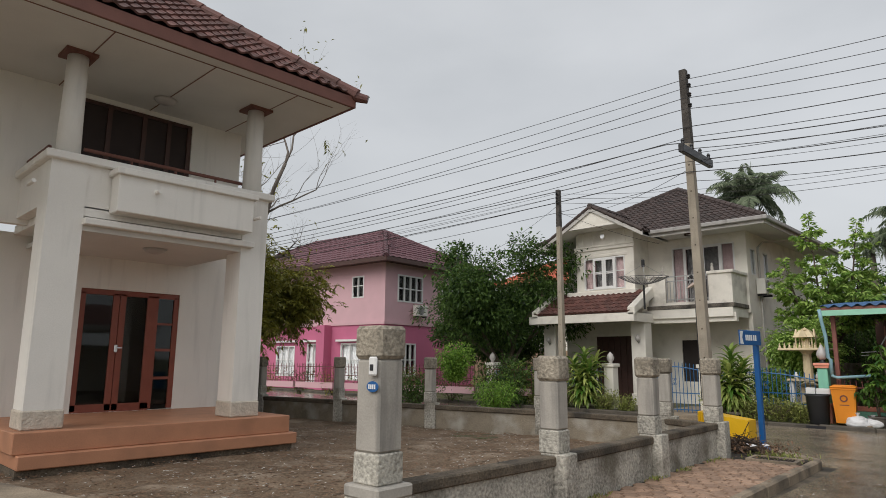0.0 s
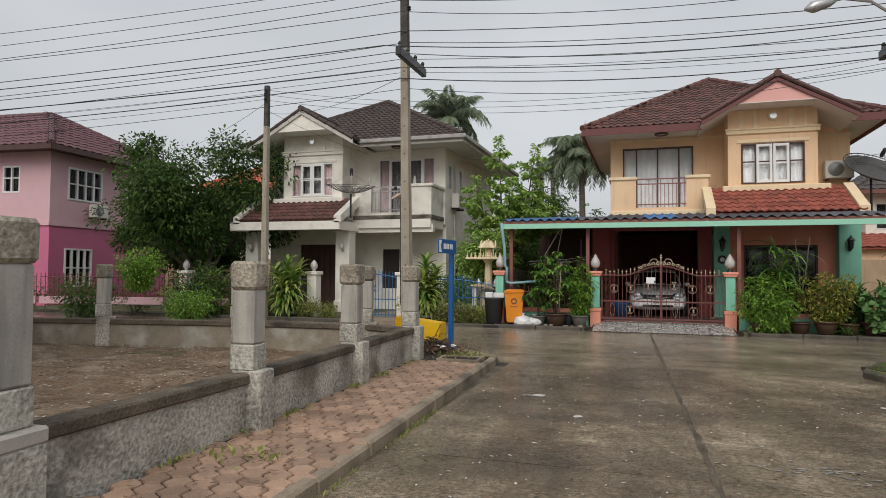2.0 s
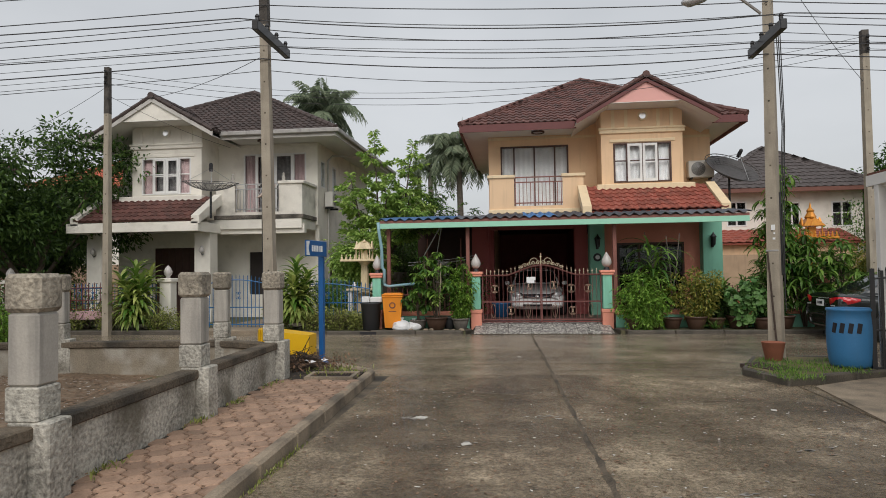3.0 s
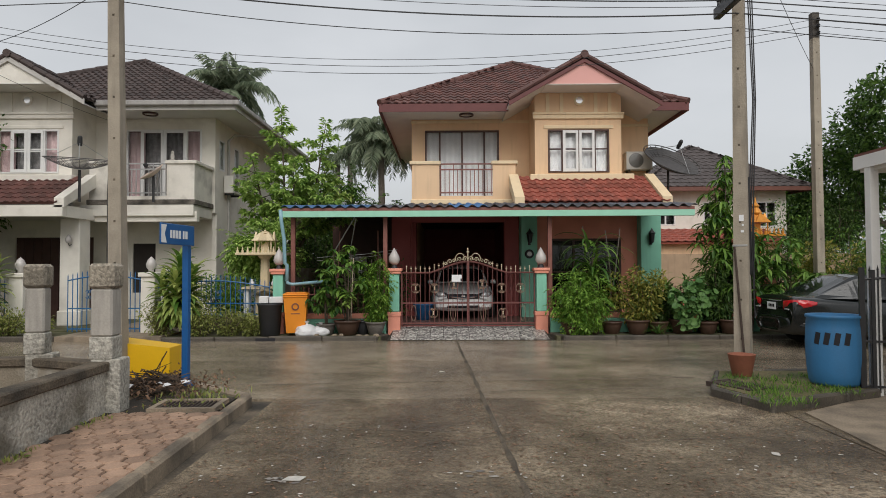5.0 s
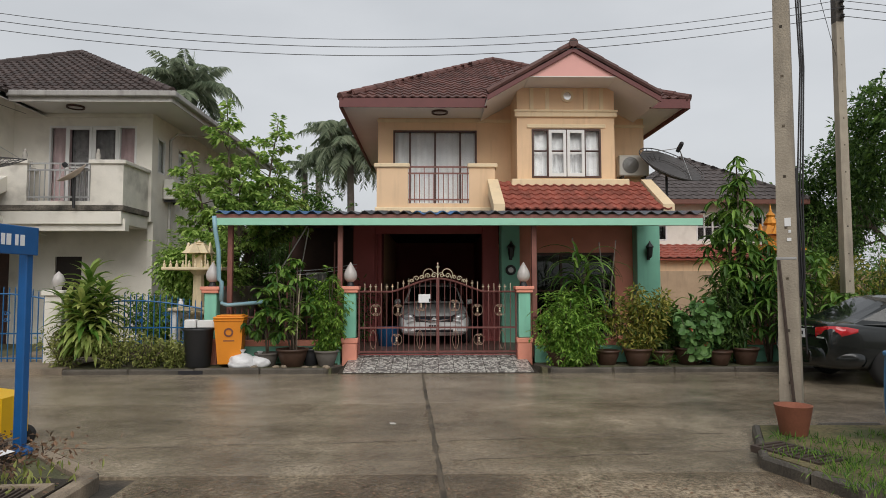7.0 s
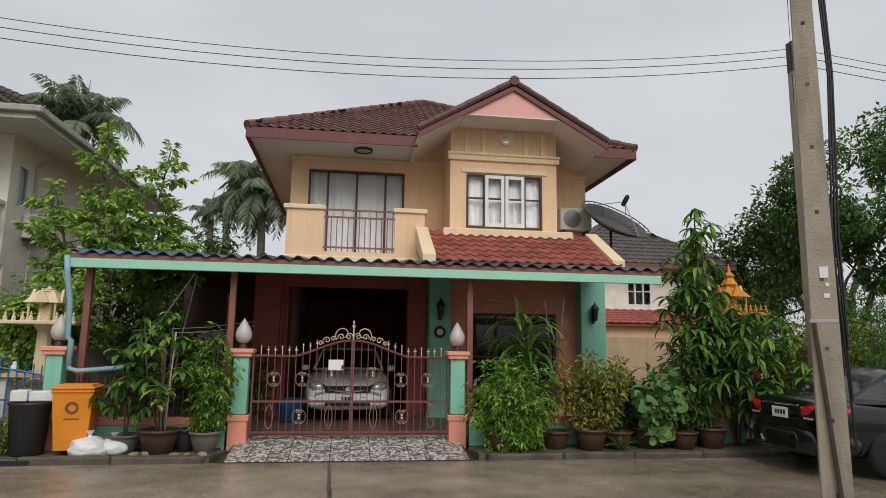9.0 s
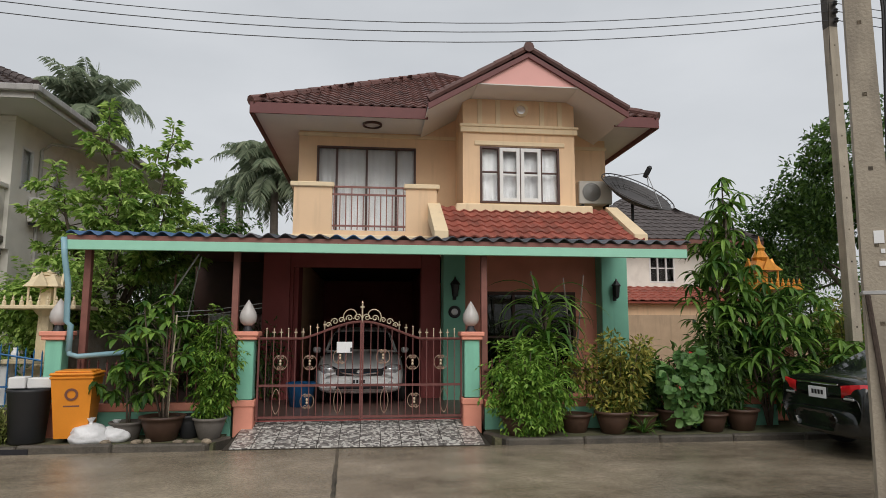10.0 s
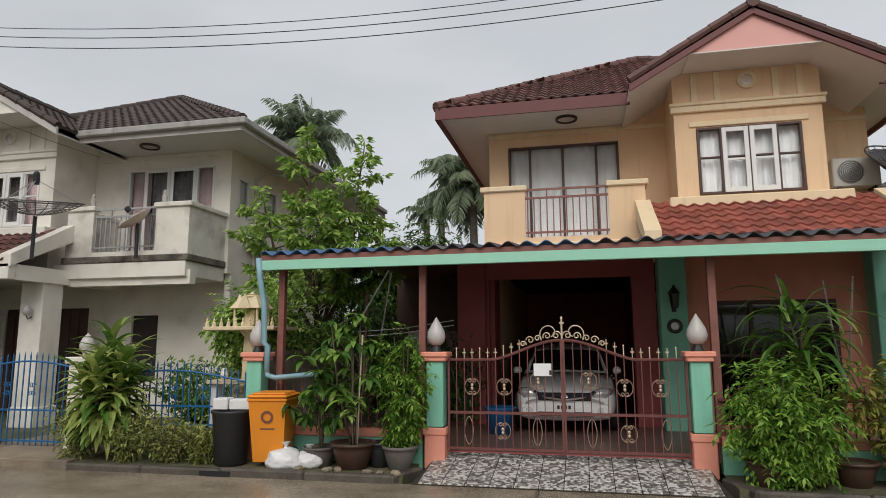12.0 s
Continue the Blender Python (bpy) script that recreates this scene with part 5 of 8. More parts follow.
for x in (1.85, 5.3):
    lan = thing("wall_lantern", "black cast wall lantern on a mint pier", "lamp", x, 2.95, 2.45, group="wall lanterns")
    part("bracket", Shape().box(-0.03, 0.03, -0.1, 0.0, -0.12, -0.06, 0.01).box(-0.04, 0.04, -0.015, 0, -0.2, 0.1, 0.01), IRONBLACK, lan)
    part("cage", Shape().lathe([(0.02, -0.16), (0.06, -0.12), (0.085, 0.1), (0.11, 0.12), (0.03, 0.22), (0.01, 0.27)], 6, (0, -0.12, 0)), IRONBLACK, lan)
pl = thing("wall_plaque", "round dark plaque on the mint pier", "plaque", 1.85, 2.94, 2.0)
part("disc", Shape().lathe([(0.001, 0.0), (0.11, 0.0), (0.13, 0.01), (0.11, 0.03), (0.001, 0.02)], 18), BINBLACK, pl, m=pose(0, 0, 0, 90))
part("motif", Shape().lathe([(0.05, 0.03), (0.07, 0.035), (0.05, 0.04)], 14), METAL, pl, m=pose(0, 0, 0, 90))

# awning
awning = thing("carport_awning", "lean-to corrugated awning with mint beam and red-oxide posts", "awning", 0, 0, 0)
AX0, AX1, AYF, AYB = -4.38, 5.32, -0.27, 3.4
npan = 10
for i in range(npan):
    a, b = AX0 + (AX1 - AX0) * i / npan, AX0 + (AX1 - AX0) * (i + 1) / npan + 0.05
    s, nseg = Shape(), 30
    vs, fs = [], []
    for k in range(nseg + 1):
        x = a + (b - a) * k / nseg
        w = 0.035 * math.sin((x - AX0) * 2 * math.pi / 0.26) + 0.003 * (i % 2)
        zb = 3.50 if x > -1.6 else 3.42
        vs += [(x, AYF, 3.075 + w), (x, AYB, zb + w), (x, AYF, 3.06 + w), (x, AYB, zb - 0.015 + w)]
        if k:
            o = 4 * k
            fs += [(o - 4, o, o + 1, o - 3), (o - 2, o - 1, o + 3, o + 2), (o - 4, o - 2, o + 2, o)]
    part("roof_sheet", s.add(vs, fs), AWNBLUE if i < 2 or i == 4 else AWNDARK, awning, "blue sheet" if i < 2 or i == 4 else "", True)
part("front_beam", Shape().box(AX0, AX1, -0.235, -0.165, 2.82, 2.965, 0.006), AWNGREEN, awning, "mint-painted steel beam")
part("fascia_strip", Shape().box(AX0, AX1, -0.225, -0.17, 2.967, 3.04), RUSTPAINT, awning)
for x in (-4.2, -1.98, 1.97):
    part("post", Shape().box(x - 0.05, x + 0.05, 0.1, 0.2, 0.2, 2.95, 0.006), RUSTPAINT, awning)
for i in range(9):
    x = -4.3 + i * 1.18
    part("rafter", Shape().add([(x + dx, y, z) for dx in (-0.025, 0.025) for y, z in ((-0.16, 2.93), (3.38, 3.36), (3.38, 3.28), (-0.16, 2.85))],
                               [(0, 1, 2, 3), (7, 6, 5, 4), (0, 4, 5, 1), (1, 5, 6, 2), (2, 6, 7, 3), (3, 7, 4, 0)]), RUSTPAINT, awning)
for y in (0.9, 2.0, 3.0):
    z = 2.93 + (y + 0.2) * 0.118
    part("purlin", Shape().box(AX0 + 0.05, AX1 - 0.05, y - 0.03, y + 0.03, z, z + 0.05), RUSTPAINT, awning)
pipe = thing("downpipe", "pale blue plastic rainwater pipe at the awning corner", "pipe", -4.36, -0.1, 0)
part("pipe", Shape().tube([(-0.05, -0.15, 3.0), (-0.03, -0.13, 2.72), (0.02, -0.06, 2.3), (0.03, -0.05, 1.75), (0.08, -0.03, 1.7), (0.08, -0.03, 1.32)], 0.045, 8), PVCBLUE, pipe, "", True)
part("elbow", Shape().tube([(0.08, -0.03, 1.4), (0.09, -0.03, 1.28), (0.2, 0.0, 1.24), (0.9, 0.12, 1.3)], 0.04, 8), PVCBLUE, pipe, "", True)

# front boundary of the cream house
front = tagged(new("wall_front"), "low mint and coral front wall with spiked railing", "wall", "", "structure")
for x0, x1 in ((-4.32, -1.95), (1.95, 6.9)):
    part("plinth", Shape().box(x0, x1, 0.0, 0.13, -0.1, 0.42), MINT, front)
    part("band", Shape().box(x0, x1, -0.02, 0.15, 0.42, 0.54, 0.012), CORAL, front)
    n = int((x1 - x0) / 0.13)
    for k in range(1, n):
        x = x0 + k * 0.13
        part("picket", Shape().box(x - 0.009, x + 0.009, 0.055, 0.073, 0.54, 1.12).lathe([(0.02, 0), (0.001, 0.07)], 5, (x, 0.064, 1.12)), GATEPAINT, front)
    part("rail", Shape().box(x0, x1, 0.045, 0.083, 0.98, 1.01), GATEPAINT, front)


def gate_pillar(x, y, group="gate pillars"):
    t = thing("gate_pillar", "mint gate pillar with coral base and cap and teardrop lamp", "gate pillar", x, y, 0.08, group=group)
    part("base", Shape().box(-0.145, 0.145, -0.145, 0.145, -0.05, 0.50, 0.012), CORAL, t, "coral rendered base")
    part("base_band", Shape().box(-0.165, 0.165, -0.165, 0.165, 0.40, 0.50, 0.012), CORAL, t)
    part("shaft", Shape().box(-0.12, 0.12, -0.12, 0.12, 0.50, 1.40, 0.012), MINT, t)
    part("cap", Shape().box(-0.165, 0.165, -0.165, 0.165, 1.40, 1.50, 0.012).box(-0.19, 0.19, -0.19, 0.19, 1.46, 1.53, 0.012), CORAL, t, "coral cap")
    lampb = part("lamp_base", Shape().lathe([(0.09, 1.53), (0.07, 1.56), (0.05, 1.62), (0.075, 1.64)], 12), BINBLACK, t)
    part("globe", Shape().lathe([(0.06, 1.62), (0.115, 1.67), (0.135, 1.74), (0.12, 1.82), (0.06, 1.93), (0.004, 2.02)], 14), LAMPGLASS, t, "opal teardrop globe", True)
    return t


gate_pillar(-1.76, 0.06)
gate_pillar(1.74, 0.06)
gate_pillar(-4.5, 0.0)


def scroll(s, x, z, r, sx=1, sz=1, turns=1.25, y=0.0, rad=0.007):
    pts = []
    for k in range(18):
        a = k / 17 * turns * 2 * math.pi
        q = r * (1 - 0.7 * k / 17)
        pts.append((x + sx * (q * math.cos(a) - r), y, z + sz * q * math.sin(a)))
    s.tube(pts, rad, 4)


def spiral(cx, cz, r0, r1, a0, a1, rad=0.007, n=22):
    """A flat scroll of round bar in the plane of the gate; angles in degrees."""
    pts = []
    for k in range(n):
        u = k / (n - 1)
        a, q = math.radians(a0 + (a1 - a0) * u), r0 + (r1 - r0) * u ** 0.8
        pts.append((cx + q * math.cos(a), 0, cz + q * math.sin(a)))
    return Shape().tube(pts, rad, 5)


def arch(x):
    return 1.50 + 0.265 * (0.35 * (1 - min(abs(x) / 0.92, 1.0) ** 2) + 0.65 * (0.5 + 0.5 * math.cos(min(abs(x) / 0.98, 1.0) * math.pi)))


gate = thing("driveway_gate", "copper-red wrought-iron double gate with arched top and pale gold scrolls", "gate", 0, 0.06, 0)
for sg in (-1, 1):
    leaf = part("gate_leaf", Shape().tube([(sg * (0.03 + 1.56 * k / 24), 0, arch(0.03 + 1.56 * k / 24)) for k in range(25)], 0.02, 6), GATEPAINT, gate)
    for x in (0.016, 1.58):
        part("stile", Shape().box(sg * x - 0.014, sg * x + 0.014, -0.022, 0.022, 0.26, arch(x) + 0.02), GATEPAINT, leaf)
    for z in (0.30, 0.78):
        part("rail", Shape().box(min(sg * 0.03, sg * 1.58), max(sg * 0.03, sg * 1.58), -0.018, 0.018, z - 0.018, z + 0.018), GATEPAINT, leaf)
    for k in range(1, 14):
        x = sg * (0.03 + 1.55 * k / 14)
        part("bar", Shape().box(x - 0.006, x + 0.006, -0.006, 0.006, 0.30, arch(x)), GATEPAINT, leaf)
        if abs(x) < 0.55:
            continue
        zt = arch(x) + 0.015
        if k % 3 == 1:
            tip = Shape().box(x - 0.007, x + 0.007, -0.006, 0.006, zt, zt + 0.13, 0.002).lathe([(0.004, 0), (0.014, 0.01), (0.001, 0.03)], 6, (x, 0, zt + 0.125))
        else:
            tip = Shape().box(x - 0.006, x + 0.006, -0.006, 0.006, zt, zt + 0.14, 0.002).box(x - 0.026, x + 0.026, -0.0055, 0.0055, zt + 0.075, zt + 0.092, 0.002)
        part("finial", tip, GOLDTIP, leaf, "pale gold finial")
    for x, z in ((0.36, 0.54), (1.30, 0.54)):
        for a in (-1, 1):
            part("oval", Shape().tube([(sg * x + a * 0.06 * math.sin(q / 14 * math.pi) ** 0.6, 0, z - 0.19 + 0.38 * q / 14) for q in range(15)], 0.006, 5), SCROLLGOLD, leaf)
    for x, z in ((0.335, 1.22), (0.80, 1.13), (1.25, 1.13), (0.83, 0.54)):
        for a in (-1, 1):
            pts = []
            for q in range(-34, 35):
                if abs(q) <= 12:
                    th = math.radians(75 * q / 12)
                    px, pz = 0.105 * math.cos(th), 0.115 * math.sin(th)
                else:
                    b, u = (1 if q > 0 else -1), (abs(q) - 12) / 22
                    th, rr = math.radians(90 + 430 * u), 0.028 - 0.019 * u
                    px, pz = 0.030 + rr * math.cos(th), b * (0.083 + rr * math.sin(th))
                pts.append((sg * x + a * px, 0, z + pz))
            part("scroll", Shape().tube(pts, 0.006, 5), SCROLLGOLD, leaf)
        for b in (-1, 1):
            part("boss", Shape().lathe([(0.001, -0.026), (0.02, -0.014), (0.02, 0.014), (0.001, 0.026)], 8, (sg * x, -0.012, z + b * 0.024)), GOLDTIP, leaf, "pale gold boss", True)
crest = part("crest", Shape().box(-0.012, 0.012, -0.01, 0.01, 1.75, 2.05, 0.003).box(-0.034, 0.034, -0.009, 0.009, 1.985, 2.01, 0.003).lathe([(0.006, 0), (0.02, 0.012), (0.001, 0.05)], 6, (0, 0, 2.045)), GOLDTIP, gate, "pale gold scrolled crest")
for sg in (-1, 1):
    for sp in (((0.165, 1.86, 0.15, 0.05), -40, 250), ((0.075, 1.83, 0.065, 0.014), 180, -290), ((0.20, 1.82, 0.06, 0.014), -30, 420), ((0.33, 1.79, 0.05, 0.012), 200, -250), ((0.43, 1.765, 0.06, 0.014), 0, 430), ((0.53, 1.715, 0.045, 0.012), 200, -250)):
        (cx, cz, r0, r1), a0, a1 = sp
        if sg < 0:
            a0, a1 = 180 - a0, 180 - a1
        part("scroll", spiral(sg * cx, cz, r0, r1, a0, a1, 0.0085), GOLDTIP, crest)
gs = thing("gate_sign", "small blank white enamel plate hung on the gate", "sign", -0.27, 0.02, 1.36)
part("plate", Shape().box(-0.12, 0.12, -0.008, 0.0, -0.08, 0.09, 0.003), SIGNWHITE, gs)
part("clip", Shape().box(0.09, 0.12, -0.014, -0.008, -0.06, 0.0), BINBLACK, gs)


# ---- white house across the street ----
white, B, P, G = villa("white_house", "two-storey weathered white house with dark brown tiled roof", white_x, WHITE, WHITE, TILEDARK, TILERED, FASCIAGREY, WHITE, SOFFIT,
                       FRAMEWHITE, FRAMEWHITE, CURTAINPINK, CURTAINPINK,
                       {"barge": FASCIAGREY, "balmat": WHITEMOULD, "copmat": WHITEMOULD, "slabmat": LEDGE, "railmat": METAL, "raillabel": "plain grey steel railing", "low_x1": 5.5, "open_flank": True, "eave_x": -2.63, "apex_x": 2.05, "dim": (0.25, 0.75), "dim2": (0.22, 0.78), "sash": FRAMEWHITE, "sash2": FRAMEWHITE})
ws = Shape()
wall_grid(ws, "x", -15.1, -7.6, 0.1, 3.3, 4.6, 4.75, [(-13.7, -11.3, 0.1, 2.6), (-10.1, -9.4, 0.9, 2.4)])
part("ground_floor_wall", ws, WHITE, white)
ws = Shape()
wall_grid(ws, "y", 4.42, 11.5, 0.1, 6.22, -7.62, -7.472, [(4.62, 5.1, 4.65, 5.6), (6.0, 6.5, 4.6, 5.6), (5.6, 6.2, 0.9, 2.2)])
part("side_wall", ws, WHITE, white)
for y0, y1, z0, z1 in ((4.62, 5.1, 4.65, 5.6), (6.0, 6.5, 4.6, 5.6), (5.6, 6.2, 0.9, 2.2)):
    w = part("side_window", Shape().box(-7.6, -7.57, y0, y1, z0, z1), CURTAIN if z0 > 3 else ROOMSHADE, white)
    part("window_frame", Shape().box(-7.53, -7.47, y0, y1, z1 - 0.05, z1).box(-7.53, -7.47, y0, y1, z0, z0 + 0.05).box(-7.53, -7.47, y0, y0 + 0.05, z0, z1).box(-7.53, -7.47, y1 - 0.05, y1, z0, z1), FRAMEWHITE, w)
    part("pane", Shape().box(-7.52, -7.51, y0 + 0.05, y1 - 0.05, z0 + 0.05, z1 - 0.05), GLASS, w)
part("porch_beam", Shape().box(-14.75, -10.35, 1.42, 1.6, 2.98, 3.28, 0.01).box(-14.75, -14.6, 1.6, 4.6, 2.98, 3.28).box(-10.5, -10.35, 1.6, 4.6, 2.98, 3.28), WHITE, white)
part("porch_ceiling", Shape().box(-14.6, -10.5, 1.6, 4.6, 3.12, 3.18), SOFFIT, white)
white.matrix_world = pose(0, -0.35, 0)
for x in (-14.45, -10.70):
    part("porch_pillar", Shape().box(x - 0.27, x + 0.27, 2.35, 2.87, 0.1, 3.0, 0.015).box(x - 0.31, x + 0.31, 2.31, 2.91, 0.1, 0.5, 0.015), WHITE, white)
    lan = thing("porch_lantern", "white globe wall lantern on a porch pillar", "lamp", x + 0.05, 2.0, 2.3, group="porch lanterns")
    part("bracket", Shape().tube([(0, 0, 0), (0, -0.1, -0.05), (0, -0.14, 0.02)], 0.012, 5), IRONBLACK, lan)
    part("globe", Shape().lathe([(0.04, 0.02), (0.08, 0.08), (0.085, 0.14), (0.04, 0.22), (0.005, 0.26)], 10, (0, -0.14, 0)), LAMPGLASS, lan, "", True)
sh = part("shutter_door", Shape().box(-13.7, -11.3, 4.66, 4.7, 0.1, 2.6), FRAMEBROWN, white, "dark brown folding door")
for i in range(9):
    part("slat", Shape().box(-13.68 + i * 0.265, -13.44 + i * 0.265, 4.63, 4.66, 0.15, 2.55, 0.006), FRAMEBROWN, sh)
# sheet filling the opening, room shade put into its colour
part("dark_window", Shape().box(-10.1, -9.4, 4.66, 4.7, 0.9, 2.4), ROOMSHADE, white)
part("balcony_band", Shape().box(-10.75, -7.56, 2.86, 4.3, 3.10, 3.42, 0.012), WHITE, white)
part("carport_beam", Shape().box(-10.4, -7.5, 2.95, 3.15, 2.95, 3.24), WHITE, white)
gut = part("rain_gutter", Shape().tube([(-6.5, 7.0, 6.1), (-7.3, 5.5, 5.9), (-7.43, 5.35, 5.7), (-7.43, 5.35, 0.3)], 0.04, 6), FASCIAGREY, white, "grey downpipe")
part("box_gutter", Shape().box(-10.3, -6.36, 2.69, 2.81, 6.17, 6.31, 0.02).box(-6.38, -6.26, 2.69, 12.3, 6.17, 6.31, 0.02), GUTTER, white, "stained grey box gutter")


for x in (-8.2, -9.95):
    fg = thing("garden_statue", "small weathered stone figure on the balcony coping", "statue", x, 2.62, 4.66, group="balcony statues")
    part("figure", Shape().lathe([(0.07, 0), (0.075, 0.03), (0.045, 0.05), (0.06, 0.12), (0.045, 0.17), (0.03, 0.19), (0.042, 0.23), (0.03, 0.27), (0.004, 0.29)], 10), POSTCON, fg, "", True)


def dish(x, y, z, dia, yaw, tilt, solid_face, label, post, mat):
    """A parabolic aerial: bowl or wire mesh with ribs, arms, feed horn, post."""
    t = thing("satellite_dish", label, "satellite dish", x, y, z)
    m = pose(0, 0, 0, 0, 0, yaw) @ pose(0, 0, 0, tilt, 0, 0)
    r, dep = dia / 2, dia * 0.16
    prof = [(r * k / 6 + 0.001, dep * (k / 6) ** 2) for k in range(7)]
    if solid_face:
        part("bowl", Shape().lathe(prof + [(q, w - 0.01) for q, w in prof[::-1]], 24, close=False), mat, t, "", True, m)
    else:
        s = Shape()
        for k in range(1, 13):
            q = r * k / 12
            s.tube([(q * math.cos(a * math.pi / 16), q * math.sin(a * math.pi / 16), dep * (k / 12) ** 2) for a in range(33)], 0.006 if k < 12 else 0.014, 4)
        for k in range(24):
            a = 2 * math.pi * k / 24
            s.tube([(w * r * math.cos(a), w * r * math.sin(a), dep * w * w) for w in (0.05, 0.3, 0.6, 0.8, 1.0)], 0.007, 4)
        part("mesh_bowl", s, mat, t, "open wire mesh", False, m)
    arms = Shape()
    for k in range(3):
        a = 2 * math.pi * k / 3 + 0.5
        arms.tube([(0.96 * r * math.cos(a), 0.96 * r * math.sin(a), dep), (0, 0, dia * 0.42)], 0.009, 4)
    part("feed_arm", arms, METAL, t, m=m)
    part("feed_horn", Shape().lathe([(0.05, dia * 0.36), (0.06, dia * 0.42), (0.055, dia * 0.50), (0.03, dia * 0.52)], 10), BINBLACK, t, m=m)
    part("post", Shape().tube([(0, 0, -post), (0, 0, -0.02)], 0.035, 8), IRONBLACK, t)
    return t


dish(-10.02, 1.25, 4.22, 1.65, 30, 10, False, "large mesh satellite dish on the porch roof of the white house", 0.85, MESHGREY)
dish(-8.62, 2.38, 4.22, 0.75, -50, 38, True, "small faded orange and white satellite dish on the balcony", 0.75, paint("faded_dish", (0.62, 0.50, 0.43), 0.5, 0.25, 6, 0.03, 60))
dish(6.05, 3.6, 4.55, 1.75, 25, 38, False, "large dark mesh satellite dish beside the cream house", 1.3, MESHGREY)
part("cover_patch", Shape().lathe([(0.001, 0.0), (0.55, 0.10), (0.82, 0.245)], 20, close=False), MESHGREY, bpy.data.objects["satellite_dish.002"], m=pose(0, 0, 0, 0, 0, 25) @ pose(0, 0, 0, 38, 0, 0))


def air_con(x, y, z, turn, group="air conditioners"):
    t = thing("air_conditioner", "pale outdoor air conditioner unit on a wall bracket", "air conditioner", x, y, z, turn, group)
    part("casing", Shape().box(-0.40, 0.40, -0.30, 0.0, 0.0, 0.55, 0.02), ACWHITE, t)
    g = Shape()
    for k in range(1, 7):
        g.tube([(-0.1 + 0.036 * k * math.cos(a * math.pi / 10), -0.31, 0.28 + 0.036 * k * math.sin(a * math.pi / 10)) for a in range(21)], 0.005, 4)
    part("fan_opening", Shape().lathe([(0.001, 0), (0.215, 0), (0.225, 0.01)], 20), FANGREY, t, m=pose(-0.1, -0.298, 0.28, 90))
    part("fan_grille", g, METAL, t)
    part("bracket", Shape().box(-0.32, -0.28, -0.3, 0.0, -0.06, 0.0).box(0.28, 0.32, -0.3, 0.0, -0.06, 0.0), IRONBLACK, t)
    return t


air_con(5.32, 4.25, 4.55, 0)
air_con(-7.45, 5.0, 3.98, 90)


def iron_fence(name, label, x0, x1, y, z0, h, mat, arch_h=0.0, step=0.115, parent_kind="fence", base=None):
    t = thing(name, label, parent_kind, x0, y, z0)
    L = x1 - x0
    n = max(2, int(L / step))

    def top(u):
        return h + arch_h * math.sin(math.pi * u)
    part("top_rail", Shape().tube([(L * k / 12, 0, top(k / 12) - 0.1) for k in range(13)], 0.016, 5), mat, t)
    part("mid_rail", Shape().box(0, L, -0.013, 0.013, h * 0.42, h * 0.42 + 0.026), mat, t)
    part("bottom_rail", Shape().box(0, L, -0.013, 0.013, 0.08, 0.106), mat, t)
    for k in range(n + 1):
        x = L * k / n
        part("bar", Shape().box(x - 0.008, x + 0.008, -0.008, 0.008, 0.02, top(k / n)).lathe([(0.014, 0), (0.001, 0.06)], 4, (x, 0, top(k / n))), mat, t)
    for k in range(1, int(L / 0.5)):
        for a in (-1, 1):
            for b in (-1, 1):
                o = Shape()
                scroll(o, k * 0.5 + a * 0.07, h * 0.68 + b * 0.06, 0.045, a, b, 1.2)
                part("scroll", o, mat, t)
    if base:
        part("base_wall", Shape().box(0, L, -0.06, 0.06, -0.2, 0.04), base, t)
    return t


iron_fence("iron_gate", "blue wrought-iron gate with arched top at the white house", -9.6, -7.75, 0.1, 0.1, 1.35, IRONBLUE, 0.12, parent_kind="gate")
iron_fence("iron_fence", "blue wrought-iron fence on a low dark wall", -7.45, -4.75, 0.1, 0.42, 0.85, IRONBLUE, 0.16, base=CAPCON)
iron_fence("iron_fence", "blue wrought-iron fence beside the white house drive", -15.6, -11.0, 0.1, 0.42, 0.95, IRONBLUE, 0.0, base=CAPCON)
for x in (-10.75, -7.6, -15.8):
    t = thing("fence_pillar", "white rendered fence pillar with a globe lamp", "pillar", x, 0.1, 0.08, group="pillars of the blue fence")
    part("shaft", Shape().box(-0.17, 0.17, -0.17, 0.17, -0.1, 1.35, 0.012), WHITE, t)
    part("cap", Shape().box(-0.22, 0.22, -0.22, 0.22, 1.35, 1.46, 0.015), WHITE, t)
    part("globe", Shape().lathe([(0.06, 1.46), (0.06, 1.52), (0.11, 1.58), (0.12, 1.66), (0.08, 1.76), (0.004, 1.84)], 12), LAMPGLASS, t, "", True)

# ---- empty white house on the near plot ----
lh = thing("corner_house", "empty white two-storey house with a columned balcony porch", "house")
FX, BX, UX = -9.95, -12.46, -11.6
part("wall_ground", wall_grid(Shape(), "y", -19.5, -12.2, 0.1, 3.7, BX - 0.15, BX, [(-15.48, -13.69, 0.66, 2.86)]), LWHITE, lh)
part("wall_upper", wall_grid(Shape(), "y", -19.5, -13.05, 3.7, 6.3, UX - 0.15, UX, [(-16.09, -14.07, 3.95, 6.06)]).box(-20, UX - 0.15, -13.2, -13.05, 3.7, 6.3).box(-20, BX - 0.15, -12.35, -12.2, 0.1, 3.7), LWHITE, lh)
part("porch_slab", Shape().box(BX, -9.72, -16.9, -12.8, 0.38, 0.66, 0.012), PORCHTILE, lh, "terracotta tiled porch slab")
part("porch_step", Shape().box(BX, -9.60, -16.85, -12.72, 0.20, 0.38, 0.012), PORCHTILE, lh, "terracotta tiled step")
